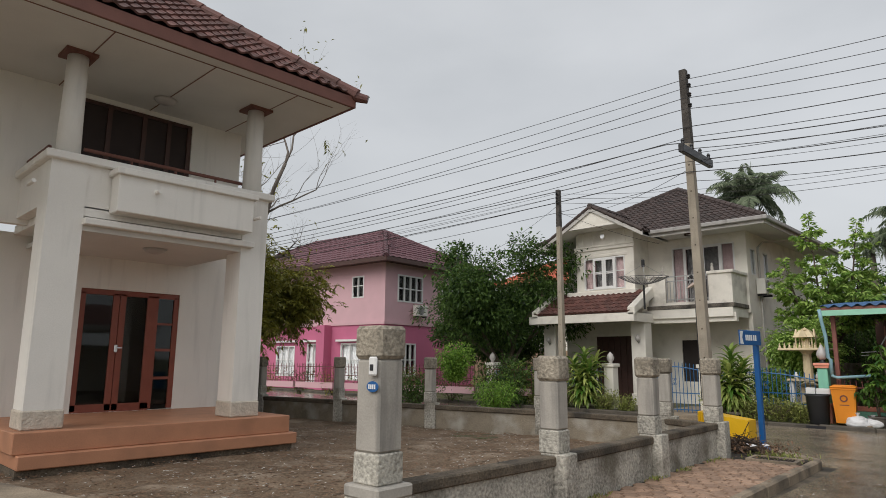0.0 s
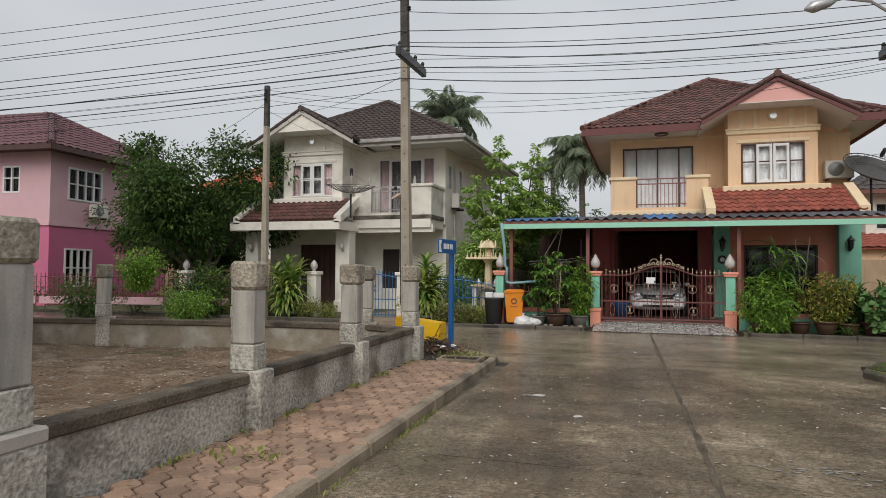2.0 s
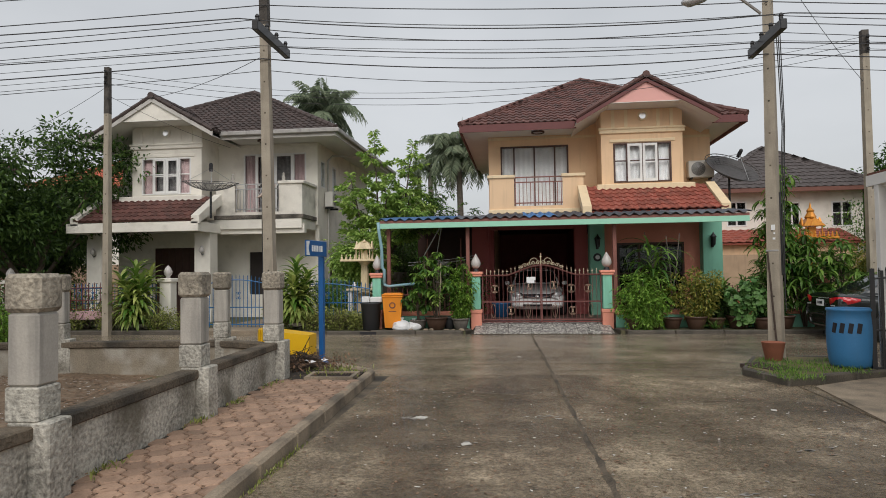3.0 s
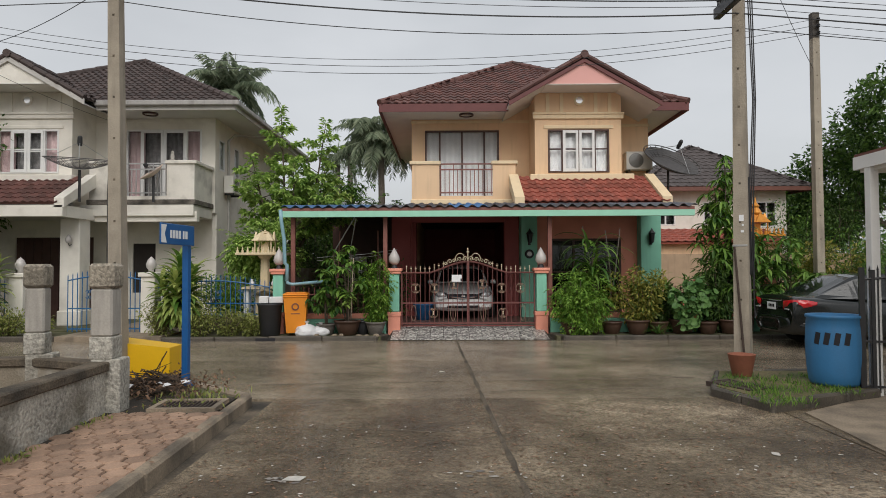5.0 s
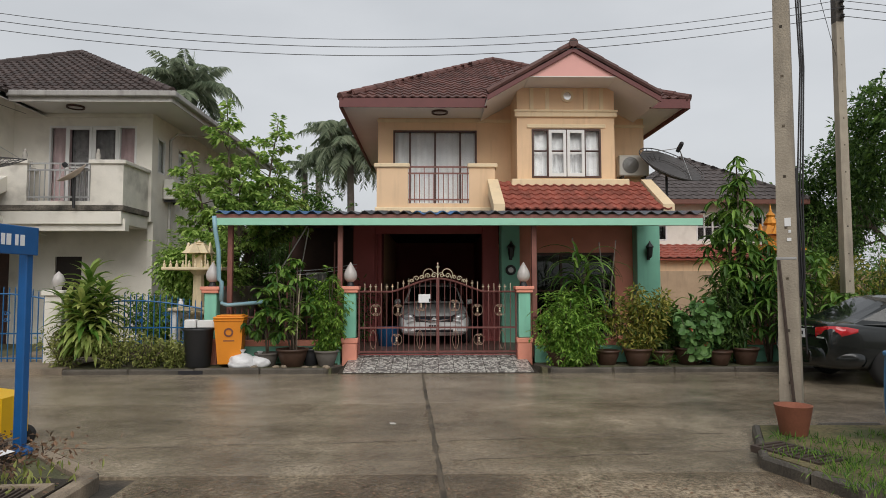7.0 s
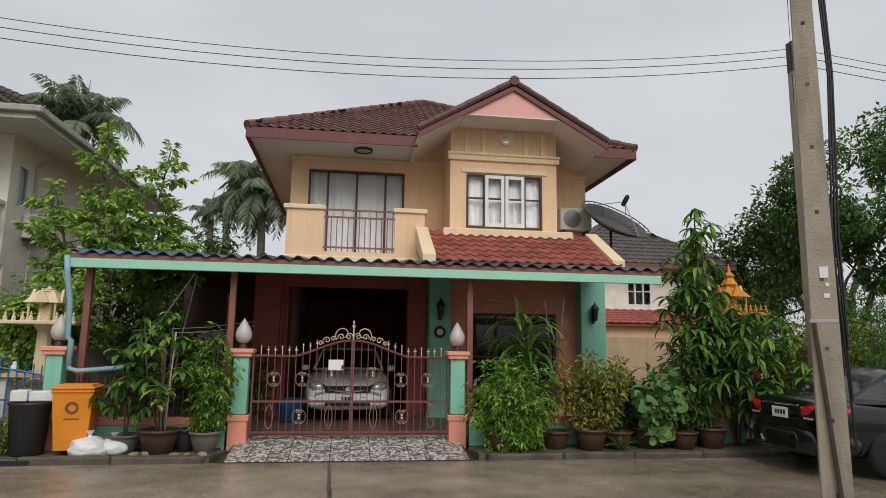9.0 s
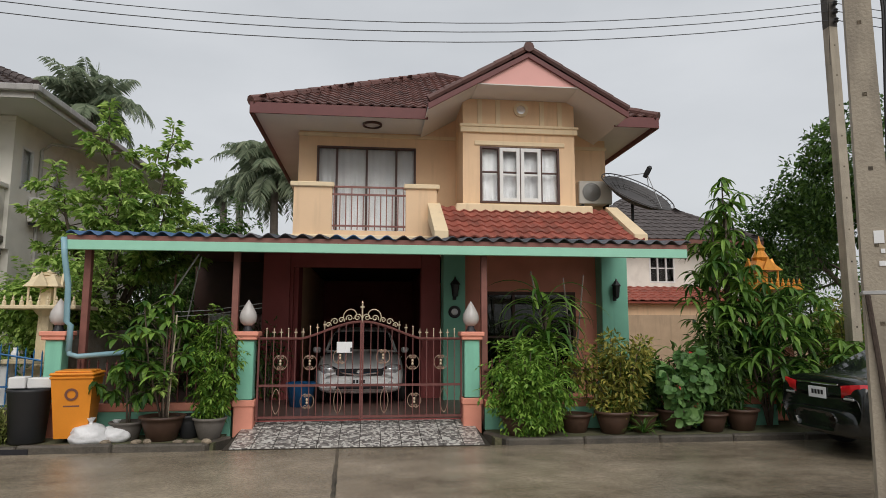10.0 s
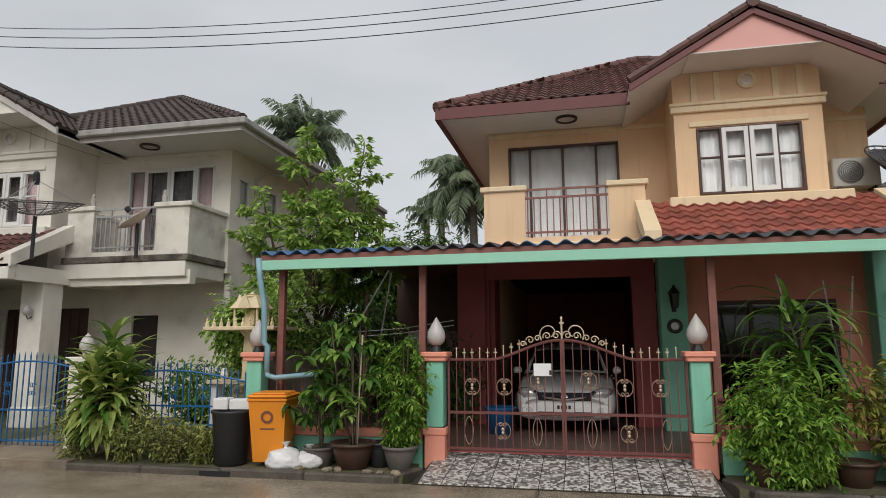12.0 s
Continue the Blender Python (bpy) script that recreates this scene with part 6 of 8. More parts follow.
part("porch_footing", Shape().box(BX, -9.66, -16.85, -12.78, -0.1, 0.20), CAPCON, lh)
for y in (-16.53, -13.55):
    part("porch_pier", Shape().box(FX - 0.5, FX, y - 0.24, y + 0.24, 0.66, 4.42), LWHITE, lh)
    part("pier_cladding", Shape().box(FX - 0.52, FX + 0.02, y - 0.26, y + 0.26, 0.66, 0.92, 0.02), STONECLAD, lh, "rough cream stone cladding")
    part("round_column", Shape().lathe([(0.17, 4.5), (0.155, 5.2), (0.145, 6.10)], 18, (FX - 0.2, y, 0)), LWHITE, lh, "round white column", True)
    part("column_head", Shape().box(FX - 0.42, FX + 0.02, y - 0.22, y + 0.22, 6.10, 6.145), FASCIABROWN, lh)
part("front_parapet", Shape().box(FX - 0.18, FX - 0.02, -16.3, -13.78, 3.78, 4.42), LWHITE, lh)
for py in (-16.77, -13.48):
    part("side_parapet", Shape().box(UX, FX - 0.5, py, py + 0.165, 3.78, 4.42), LWHITE, lh)
part("parapet_coping", Shape().box(FX - 0.55, FX + 0.08, -16.86, -13.22, 4.42, 4.54, 0.015).box(UX, FX - 0.55, -16.86, -16.52, 4.42, 4.54, 0.015).box(UX, FX - 0.55, -13.56, -13.22, 4.42, 4.54, 0.015), LWHITE, lh)
part("planter_box", Shape().box(FX - 0.02, FX + 0.30, -15.95, -13.75, 3.74, 4.34, 0.012).box(FX - 0.02, FX + 0.36, -16.0, -13.7, 4.30, 4.40, 0.012), LWHITE, lh)
part("canopy_slab", Shape().box(BX + 0.1, FX + 0.12, -16.3, -13.6, 3.52, 3.62, 0.012), LWHITE, lh)
part("porch_ceiling", Shape().box(BX, FX - 0.02, -16.4, -13.6, 3.44, 3.52), SOFFIT, lh)
part("balcony_floor", Shape().box(BX, FX - 0.02, -16.6, -13.5, 3.66, 3.80), LWHITE, lh)
rail = Shape().tube([(FX - 0.28, -16.3, 4.72), (FX - 0.28, -13.7, 4.72)], 0.03, 8).tube([(FX - 0.5, -16.7, 4.72), (BX + 0.3, -16.7, 4.72)], 0.03, 8)
for y in (-15.6, -14.9, -14.2):
    rail.tube([(FX - 0.28, y, 4.5), (FX - 0.28, y, 4.72)], 0.02, 6)
part("hand_rail", rail, FASCIABROWN, lh, "brown tubular handrail")
for y, z in ((-15.4, 4.12), (-13.68, 4.0), (-17.0, 4.0)):
    part("drain_spout", Shape().tube([(FX - 0.1, y, z), (FX + (0.42 if y > -16 else 0.2), y, z)], 0.03, 8), LWHITE, lh)
for z0, nm in ((6.0, "upper"), (3.42, "lower")):
    lp = part("ceiling_lamp", Shape().lathe([(0.03, -0.09), (0.14, -0.06), (0.2, 0.0)], 18), LAMPGLASS, lh, "", True, m=pose(-10.9 if z0 > 5 else -10.8, -14.9, 6.14 if z0 > 5 else 3.44))
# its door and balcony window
dr = part("entrance_door", Shape().box(BX - 0.5, BX - 0.45, -15.5, -13.6, 0.6, 2.9), ROOMSHADE, lh)
fr = Shape()
for y in (-15.44, -14.86, -14.74, -14.24, -14.14, -13.73):
    fr.box(BX - 0.09, BX - 0.02, y - 0.055, y + 0.055, 0.68, 2.80, 0.006)
fr.box(BX - 0.09, BX - 0.02, -15.48, -13.69, 2.76, 2.86, 0.006).box(BX - 0.09, BX - 0.02, -15.48, -14.14, 0.66, 0.80, 0.006)
fr.box(BX - 0.08, BX - 0.03, -14.14, -13.73, 1.22, 1.27).box(BX - 0.08, BX - 0.03, -14.14, -13.73, 1.75, 1.80).box(BX - 0.08, BX - 0.03, -14.14, -13.73, 2.25, 2.29)
part("door_frame", fr, FRAMERED, dr, "red-brown timber frame")
for y0, y1 in ((-15.4, -14.86), (-14.74, -14.24), (-14.12, -13.75)):
    part("pane", Shape().box(BX - 0.06, BX - 0.05, y0, y1, 0.75, 2.78), DARKGLASS, dr)
part("door_handle", Shape().box(BX - 0.02, BX + 0.02, -14.84, -14.78, 1.72, 1.86, 0.01).tube([(BX + 0.02, -14.8, 1.8), (BX + 0.04, -14.72, 1.8)], 0.012, 6), CHROME, dr)
uw = part("balcony_window", Shape().box(UX - 0.5, UX - 0.45, -16.2, -14.0, 3.9, 6.1), ROOMSHADE, lh)
fr = Shape().box(UX - 0.1, UX - 0.03, -16.09, -14.07, 6.0, 6.06)
for y in (-16.05, -15.55, -14.95, -14.5, -14.11):
    fr.box(UX - 0.1, UX - 0.03, y - 0.04, y + 0.04, 3.95, 6.0)
part("window_frame", fr, FRAMEBROWN, uw)
part("pane", Shape().box(UX - 0.075, UX - 0.065, -16.07, -14.08, 3.95, 6.05), SCREEN, uw, "dark brown insect screen")
# its roof
EX, EYN, EYS, EZ = -8.75, -12.42, -22.0, 6.24
part("soffit", Shape().box(-20, EX, EYS, EYN, 6.145, 6.17), SOFFIT, lh)
sj = Shape()
for y in (-13.4, -14.9, -16.4, -17.9):
    sj.box(BX, EX - 0.25, y - 0.008, y + 0.008, 6.138, 6.146)
sj.box(EX - 0.27, EX - 0.25, EYS, EYN - 0.25, 6.138, 6.146)
part("soffit_joint", sj, FASCIABROWN, lh)
part("fascia", Shape().box(EX, EX + 0.05, EYS, EYN + 0.05, 6.13, 6.33, 0.006).box(-20, EX, EYN, EYN + 0.05, 6.13, 6.33, 0.006), FASCIABROWN, lh)
RX, RZ = -13.6, 6.33 + 4.88 * 0.80
lr = part("roof", Shape().plate([(EX, EYS, 6.33), (EX, EYN, 6.33), (RX, EYN - 4.88, RZ), (RX, EYS + 1, RZ)], 0.04).plate([(EX, EYN, 6.33), (-20, EYN, 6.33), (-18, EYN - 4.88, RZ), (RX, EYN - 4.88, RZ)], 0.04), TILERED, lh)
tl3 = tile_mesh("roof_tile", TILERED)
tiles(lr, tl3, [(EX + 0.05, -18.6, 6.33), (EX + 0.05, EYN, 6.33), (EX - 2.5, EYN - 2.5, 6.33 + 2.55 * 0.80), (EX - 2.5, -18.6, 6.33 + 2.55 * 0.80)], True)
ridge(lr, TILERED, (EX + 0.06, EYN + 0.06, 6.38), (RX, EYN - 4.88, RZ + 0.04), 0.11)
part("hip_end", Shape().tube([(EX + 0.02, EYN + 0.02, 6.36), (EX + 0.2, EYN + 0.2, 6.30)], [0.10, 0.075], 10), TILERED, lh)

# ---- pink house ----
pk = thing("pink_house", "two-storey pale and deep pink house with mauve tiled roof", "house", -22.9, 0.7, 0, 5)


def box_house(h, L, W, mats, zs, tile_mat, over, holes_front, holes_side, fascia, rise=0.55):
    """A plain two-storey block: corner at the origin, front along -x facing -y, side along +y facing +x, hip roof."""
    z0, zm, z1 = zs
    up, lo = mats
    for mat, a, b, nm in ((lo, z0, zm, "lower_wall"), (up, zm, z1, "upper_wall")):
        s = Shape()
        wall_grid(s, "x", -L, 0, a, b, 0, 0.15, [q for q in holes_front if a <= q[2] < b])
        wall_grid(s, "y", 0.15, W, a, b, -0.15, 0, [q for q in holes_side if a <= q[2] < b])
        s.box(-L, -L + 0.15, 0.15, W, a, b).box(-L, 0, W, W + 0.15, a, b)
        part(nm, s, mat, h)
    for q in holes_front:
        window(h, q[0], q[1], q[2], q[3], 0.02, (0, 0.33, 0.66, 1) if q[1] - q[0] > 1 else (0, 0.5, 1), FRAMEWHITE, CURTAIN if q[2] < zm else None, rail=True, bar=0.07)
    for q in holes_side:
        w = part("window", Shape().box(-0.5, -0.45, q[0], q[1], q[2], q[3]), ROOMSHADE, h)
        f = Shape()
        n = 4 if q[1] - q[0] > 1.2 else 2
        for k in range(n + 1):
            y = q[0] + (q[1] - q[0]) * k / n
            f.box(-0.06, 0.04, y - 0.04, y + 0.04, q[2], q[3])
        f.box(-0.06, 0.04, q[0], q[1], q[2], q[2] + 0.07).box(-0.06, 0.04, q[0], q[1], q[3] - 0.07, q[3]).box(-0.05, 0.03, q[0], q[1], (q[2] + q[3]) / 2 - 0.025, (q[2] + q[3]) / 2 + 0.025)
        part("window_frame", f, FRAMEWHITE, w)
        part("pane", Shape().box(-0.03, -0.02, q[0], q[1], q[2], q[3]), GLASS, w)
    X0, X1, Y0, Y1 = -L - over, over, -over, W + over
    hd = min(X1 - X0, Y1 - Y0) / 2
    rz = z1 + hd * rise
    if X1 - X0 > Y1 - Y0:
        a, b = (X0 + hd, (Y0 + Y1) / 2, rz), (X1 - hd, (Y0 + Y1) / 2, rz)
    else:
        a, b = ((X0 + X1) / 2, Y0 + hd, rz), ((X0 + X1) / 2, Y1 - hd, rz)
    r = part("roof", Shape().box(X0 + 0.02, X1 - 0.02, Y0 + 0.02, Y1 - 0.02, z1 - 0.1, z1 - 0.05), fascia, h)
    me = tile_mesh("roof_tile", tile_mat, 0.42, 0.5)
    wide = X1 - X0 > Y1 - Y0
    front = [(X0, Y0, z1), (X1, Y0, z1), b, a] if wide else [(X0, Y0, z1), (X1, Y0, z1), a]
    sidep = [(X1, Y0, z1), (X1, Y1, z1), b] if wide else [(X1, Y0, z1), (X1, Y1, z1), b, a]
    west = [(X0, Y1, z1), (X0, Y0, z1), a] if wide else [(X0, Y1, z1), (X0, Y0, z1), a, b]
    for poly in (front, sidep, west):
        part("roof_slope", Shape().plate(poly, 0.03), tile_mat, r)
        tiles(r, me, poly, False, 0.40, 0.42)
    top = b if wide else a
    ridge(r, tile_mat, (X1, Y0, z1 + 0.05), top, 0.12)
    ridge(r, tile_mat, (X0, Y0, z1 + 0.05), a, 0.12)
    ridge(r, tile_mat, a, b, 0.12)
    ridge(r, tile_mat, (X1, Y1, z1 + 0.05), b, 0.12)
    part("fascia", Shape().box(X0, X1, Y0 - 0.03, Y0, z1 - 0.18, z1 + 0.02).box(X1, X1 + 0.03, Y0, Y1, z1 - 0.18, z1 + 0.02), fascia, h)
    return r


box_house(pk, 13.0, 7.0, (PINK, MAGENTA), (0.1, 3.35, 6.35), TILEMAUVE, 0.8,
          [(-2.3, -1.45, 4.6, 5.7), (-3.0, -0.9, 0.6, 2.4), (-5.6, -4.6, 0.2, 2.4), (-8.2, -6.6, 0.7, 2.3), (-11.5, -10.2, 0.7, 2.3), (-7.2, -6.4, 4.6, 5.7)],
          [(0.9, 2.7, 4.4, 5.75), (4.3, 6.0, 4.2, 5.6), (0.8, 2.2, 0.8, 2.4)], FRAMEBROWN)
part("string_course", Shape().box(-13.05, 0.06, -0.06, 0.0, 3.28, 3.42).box(0.0, 0.06, -0.06, 7.0, 3.28, 3.42), PINK, pk)
for x0, x1 in ((-3.2, -0.7), (-5.8, -4.4), (-8.4, -6.4)):
    part("window_hood", Shape().box(x0, x1, -0.18, 0.0, 2.48, 2.58), FRAMEWHITE, pk)
part("porch_projection", Shape().box(-4.3, -3.7, -0.5, 0.0, 0.1, 3.3), MAGENTA, pk)
ac2 = air_con(-22.9 - 0.1, 0.7 + 2.3, 3.75, 95)
for i in range(7):
    x, y = -26.5 + i * 2.2, -3.6 + i * 0.5
    t = iron_fence("garden_fence", "dark red garden railing with pink base wall at the pink house", 0, 2.1, 0, 0, 0.8, FASCIA, 0.0, 0.16, base=PINK)
    t.matrix_world = pose(x, y, 0.6, 0, 0, 13)

# ---- house behind on the other side, and a far roof ----
bh = thing("far_house", "white two-storey house with a dark grey tiled roof", "house", 16.7, 17.0, 0, 0)
box_house(bh, 7.0, 9.0, (WHITE, WHITE), (0.1, 3.0, 5.55), TILEGREY, 0.8, [(-6.6, -5.6, 3.7, 5.0), (-1.5, -0.5, 3.6, 4.9), (-4.2, -3.0, 3.7, 4.9)], [], FASCIABROWN, rise=0.65)
part("porch_roof", Shape().plate([(-8.4, -2.2, 2.75), (-1.0, -2.2, 2.75), (-1.0, 0, 3.45), (-8.4, 0, 3.45)], 0.06), TILEBRIGHT, bh)
tiles(bh.children[-1], tile_mesh("roof_tile", TILEBRIGHT, 0.42, 0.5), [(-8.4, -2.2, 2.78), (-1.0, -2.2, 2.78), (-1.0, 0, 3.48), (-8.4, 0, 3.48)], False, 0.4, 0.42)
part("porch_wall", Shape().box(-8.2, -1.2, -1.8, -1.65, 0.1, 2.7), CREAM, bh)
fr2 = thing("distant_roof", "far orange tiled roof above the trees", "house", -26, 26, 0, 10)
box_house(fr2, 9, 8, (WHITE, WHITE), (0.1, 3.3, 8.0), TILEORANGE, 0.6, [], [], FASCIA)


# ---- street poles and cables ----
def pole(name, label, x, y, top, w0, w1, lean=0.0, turn=0.0, black=0.0):
    t = thing(name, label, "utility pole", x, y, 0, 0)
    a, b = w0 / 2, w1 / 2
    s = Shape().add([(sx * a, sy * a, -0.3) for sx, sy in ((-1, -1), (1, -1), (1, 1), (-1, 1))] + [(sx * b + lean, sy * b, top) for sx, sy in ((-1, -1), (1, -1), (1, 1), (-1, 1))],
                    [(3, 2, 1, 0), (4, 5, 6, 7), (0, 1, 5, 4), (1, 2, 6, 5), (2, 3, 7, 6), (3, 0, 4, 7)])
    part("shaft", s.moved(pose(0, 0, 0, 0, 0, turn)), POLECON, t)
    if black:
        u = 1 - black / top
        c, e = a + (b - a) * u + 0.002, b + 0.002
        part("pole_head", Shape().add([(sx * c + lean * u, sy * c, top * u) for sx, sy in ((-1, -1), (1, -1), (1, 1), (-1, 1))] + [(sx * e + lean, sy * e, top + 0.004) for sx, sy in ((-1, -1), (1, -1), (1, 1), (-1, 1))],
                                      [(3, 2, 1, 0), (4, 5, 6, 7), (0, 1, 5, 4), (1, 2, 6, 5), (2, 3, 7, 6), (3, 0, 4, 7)]).moved(pose(0, 0, 0, 0, 0, turn)), MOULDHEAD, t, "blackened weathered top")
    h = Shape()
    for k in range(int(top / 0.55)):
        z = 0.6 + k * 0.55
        r = a + (b - a) * z / top
        h.box(lean * z / top - 0.014, lean * z / top + 0.014, -r - 0.002, -r + 0.01, z - 0.014, z + 0.014)
    part("bolt_row", h.moved(pose(0, 0, 0, 0, 0, turn)), CAPCON, t)
    return t


pole_l = pole("utility_pole", "tall square concrete utility pole with a dark crossarm", -4.84, -6.72, 7.62, 0.19, 0.13, -0.14, black=1.6)
pole_r = pole("utility_pole", "tall square concrete utility pole with street lamp and crossarm", 3.70, -6.02, 7.9, 0.22, 0.115, 0.03, -35)
pole_3 = pole("utility_pole", "slender concrete utility pole beside the white house", -11.9, -1.0, 7.45, 0.19, 0.13, black=1.3)
pole_4 = pole("utility_pole", "concrete utility pole among the shrubs", 8.22, -0.2, 7.6, 0.185, 0.155, black=0.6)
for t, dx, z in ((pole_l, 0.22, 5.56), (pole_r, -0.2, 5.35)):
    part("crossarm", Shape().box(dx - 0.05, dx + 0.05, -1.2, 0.22, z - 0.08, z + 0.08, 0.01), IRONBLACK, t, "dark timber crossarm")
    for y in (-1.1, -0.7, -0.3, 0.12):
        part("insulator", Shape().lathe([(0.015, 0), (0.035, 0.02), (0.03, 0.06), (0.04, 0.08), (0.02, 0.12)], 8, (dx, y, z + 0.08)), IRONBLACK, t)
for t, zs in ((pole_l, (7.4, 7.2, 7.0, 6.77)), (pole_r, (7.3, 7.1, 6.9, 6.7)), (pole_3, (7.3, 7.15, 7.0)), (pole_4, (7.41, 7.26, 7.09))):
    for z in zs:
        part("spool_insulator", Shape().lathe([(0.03, -0.04), (0.045, -0.02), (0.025, 0.0), (0.045, 0.02), (0.03, 0.04)], 8, (0.02, -0.14, z)), IRONBLACK, t)


def cable(a, b, sag, r=0.012, label="black overhead cable strung between poles"):
    a, b = Vector(a), Vector(b)
    s = Shape()
    n = 24
    s.tube([a + (b - a) * (k / n) - Vector((0, 0, 4 * sag * (k / n) * (1 - k / n))) for k in range(n + 1)], r * 0.8, 4)
    return tagged(part("overhead_cable", s, WIREBLACK), label, "cable", "overhead cables")


# along the near side of the cross street
for i, (z, dy, r) in enumerate(((7.1, -0.16, 0.008), (6.92, -0.16, 0.008), (6.72, -0.16, 0.009), (6.5, -0.16, 0.009), (6.1, -0.1, 0.011), (5.95, 0.1, 0.009),
                                (5.5, -1.1, 0.012), (5.5, -0.7, 0.010), (5.5, -0.3, 0.008), (5.48, 0.12, 0.012), (5.2, -0.1, 0.013), (5.05, 0.05, 0.008), (5.32, -0.4, 0.006), (5.38, 0.1, 0.006))):
    lz = z - (0.05 if z > 6.4 else 0)
    cable((-4.94, -6.72 + dy, 1.65 + (lz - 1.65) * 1.055), (3.64, -6.0 + dy, z + 0.05), 0.10 + 0.05 * (i % 4), r)
    cable((-4.94, -6.72 + dy, 1.65 + (lz - 1.65) * 1.055), (-42, -11.5 + dy, lz - 0.1), 0.55 + 0.12 * (i % 3), r)
    cable((3.64, -6.0 + dy, z + 0.05), (40, -5.2 + dy, z), 0.6 + 0.12 * (i % 3), r)
for z, r in ((7.3, 0.008), (7.15, 0.009), (6.98, 0.009)):
    cable((-11.95, -1.15, z), (8.17, -0.35, z + 0.11), 0.98, r)
    cable((-11.95, -1.15, z), (-45, -6.5, z), 0.8, r)
    cable((8.17, -0.35, z + 0.11), (42, 0.2, z + 0.05), 0.8, r)
for a, b, sg in (((-4.94, -6.72, 5.5), (-11.95, -1.0, 6.6), 0.3), ((3.64, -6.0, 7.3), (8.17, -0.2, 6.3), 0.12), ((-11.95, -1.0, 6.7), (-10.2, 3.0, 5.9), 0.1),
                 ((-11.9, -1.05, 6.9), (-21, 3, 6.1), 0.4)):
    cable(a, b, sg, 0.007, "thin service cable to a house")
for i, (t, x) in enumerate(((pole_l, -0.14), (pole_r, 0.13))):
    s = Shape()
    for k in range(3):
        s.tube([(x + 0.03 * k, -0.05, 5.6), (x + 0.02 * k + 0.04, -0.07, 4.0), (x - 0.02 + 0.03 * k, -0.04, 2.6), (x + 0.01, -0.08, 0.9 + 0.4 * k)], 0.009, 4)
    part("hanging_cable", s, WIREBLACK, t)
part("ground_rod", Shape().tube([(-0.07, -0.11, 1.9), (-0.04, -0.12, 1.5), (0.0, -0.13, 0.9), (0.06, -0.15, 0.1)], 0.017, 6), GRATE, pole_r, "rusty conduit strapped to the pole", m=pose(0, 0, 0, 0, 0, -35))
part("meter_box", Shape().box(0.085, 0.13, -0.05, 0.02, 1.5, 2.9, 0.01), IRONBLACK, pole_r, "long black cable guard")
part("clamp", Shape().box(-0.10, 0.10, -0.10, 0.10, 1.90, 1.93, 0.005), METAL, pole_r, m=pose(0, 0, 0, 0, 0, -35))
for z, h, w in ((2.26, 0.09, 0.06), (2.19, 0.03, 0.025), (2.10, 0.035, 0.04)):
    part("sticker", Shape().box(0.055 - w, 0.055, -0.114 + 0.0062 * z, -0.106 + 0.0062 * z, z, z + h), SIGNWHITE, pole_r, m=pose(0, 0, 0, 0, 0, -35))
lamp = thing("street_lamp", "grey street lamp head on a curved arm", "street lamp", 3.58, -6.1, 5.75)
part("arm", Shape().tube([(0, 0, 0.2), (-0.35, -0.12, 0.42), (-0.8, -0.3, 0.45), (-1.0, -0.38, 0.4)], 0.025, 6), METAL, lamp)
part("head", Shape().tube([(-0.9, -0.34, 0.43), (-1.05, -0.4, 0.38), (-1.3, -0.5, 0.28), (-1.42, -0.55, 0.24)], [0.03, 0.09, 0.10, 0.03], 8), METAL, lamp, "", True)

# ---- street things ----
sg = thing("street_sign", "blue street name sign on a blue post", "street sign", -3.93, -6.80, 0.1, 83)
part("post", Shape().box(-0.042, 0.042, -0.042, 0.042, -0.2, 2.08, 0.008), SIGNBLUE, sg)
part("foot", Shape().lathe([(0.11, 0.0), (0.11, 0.03), (0.07, 0.06)], 12), SIGNBLUE, sg)
bd = part("board", Shape().box(-0.72, 0.06, -0.075, -0.05, 1.82, 2.08, 0.006), SIGNBLUE, sg)
part("arrow_panel", Shape().add([(-0.72, -0.078, 1.84), (-0.60, -0.078, 1.84), (-0.645, -0.078, 1.95), (-0.60, -0.078, 2.06), (-0.72, -0.078, 2.06)], [(0, 1, 2, 3, 4)]), SIGNWHITE, bd, "white arrow panel")
for k, (x, w) in enumerate(((-0.52, 0.04), (-0.46, 0.05), (-0.39, 0.04), (-0.33, 0.05), (-0.23, 0.035), (-0.17, 0.05))):
    part("mark", Shape().box(x, x + w, -0.079, -0.075, 1.90, 2.0), SIGNWHITE, bd, "white bar")


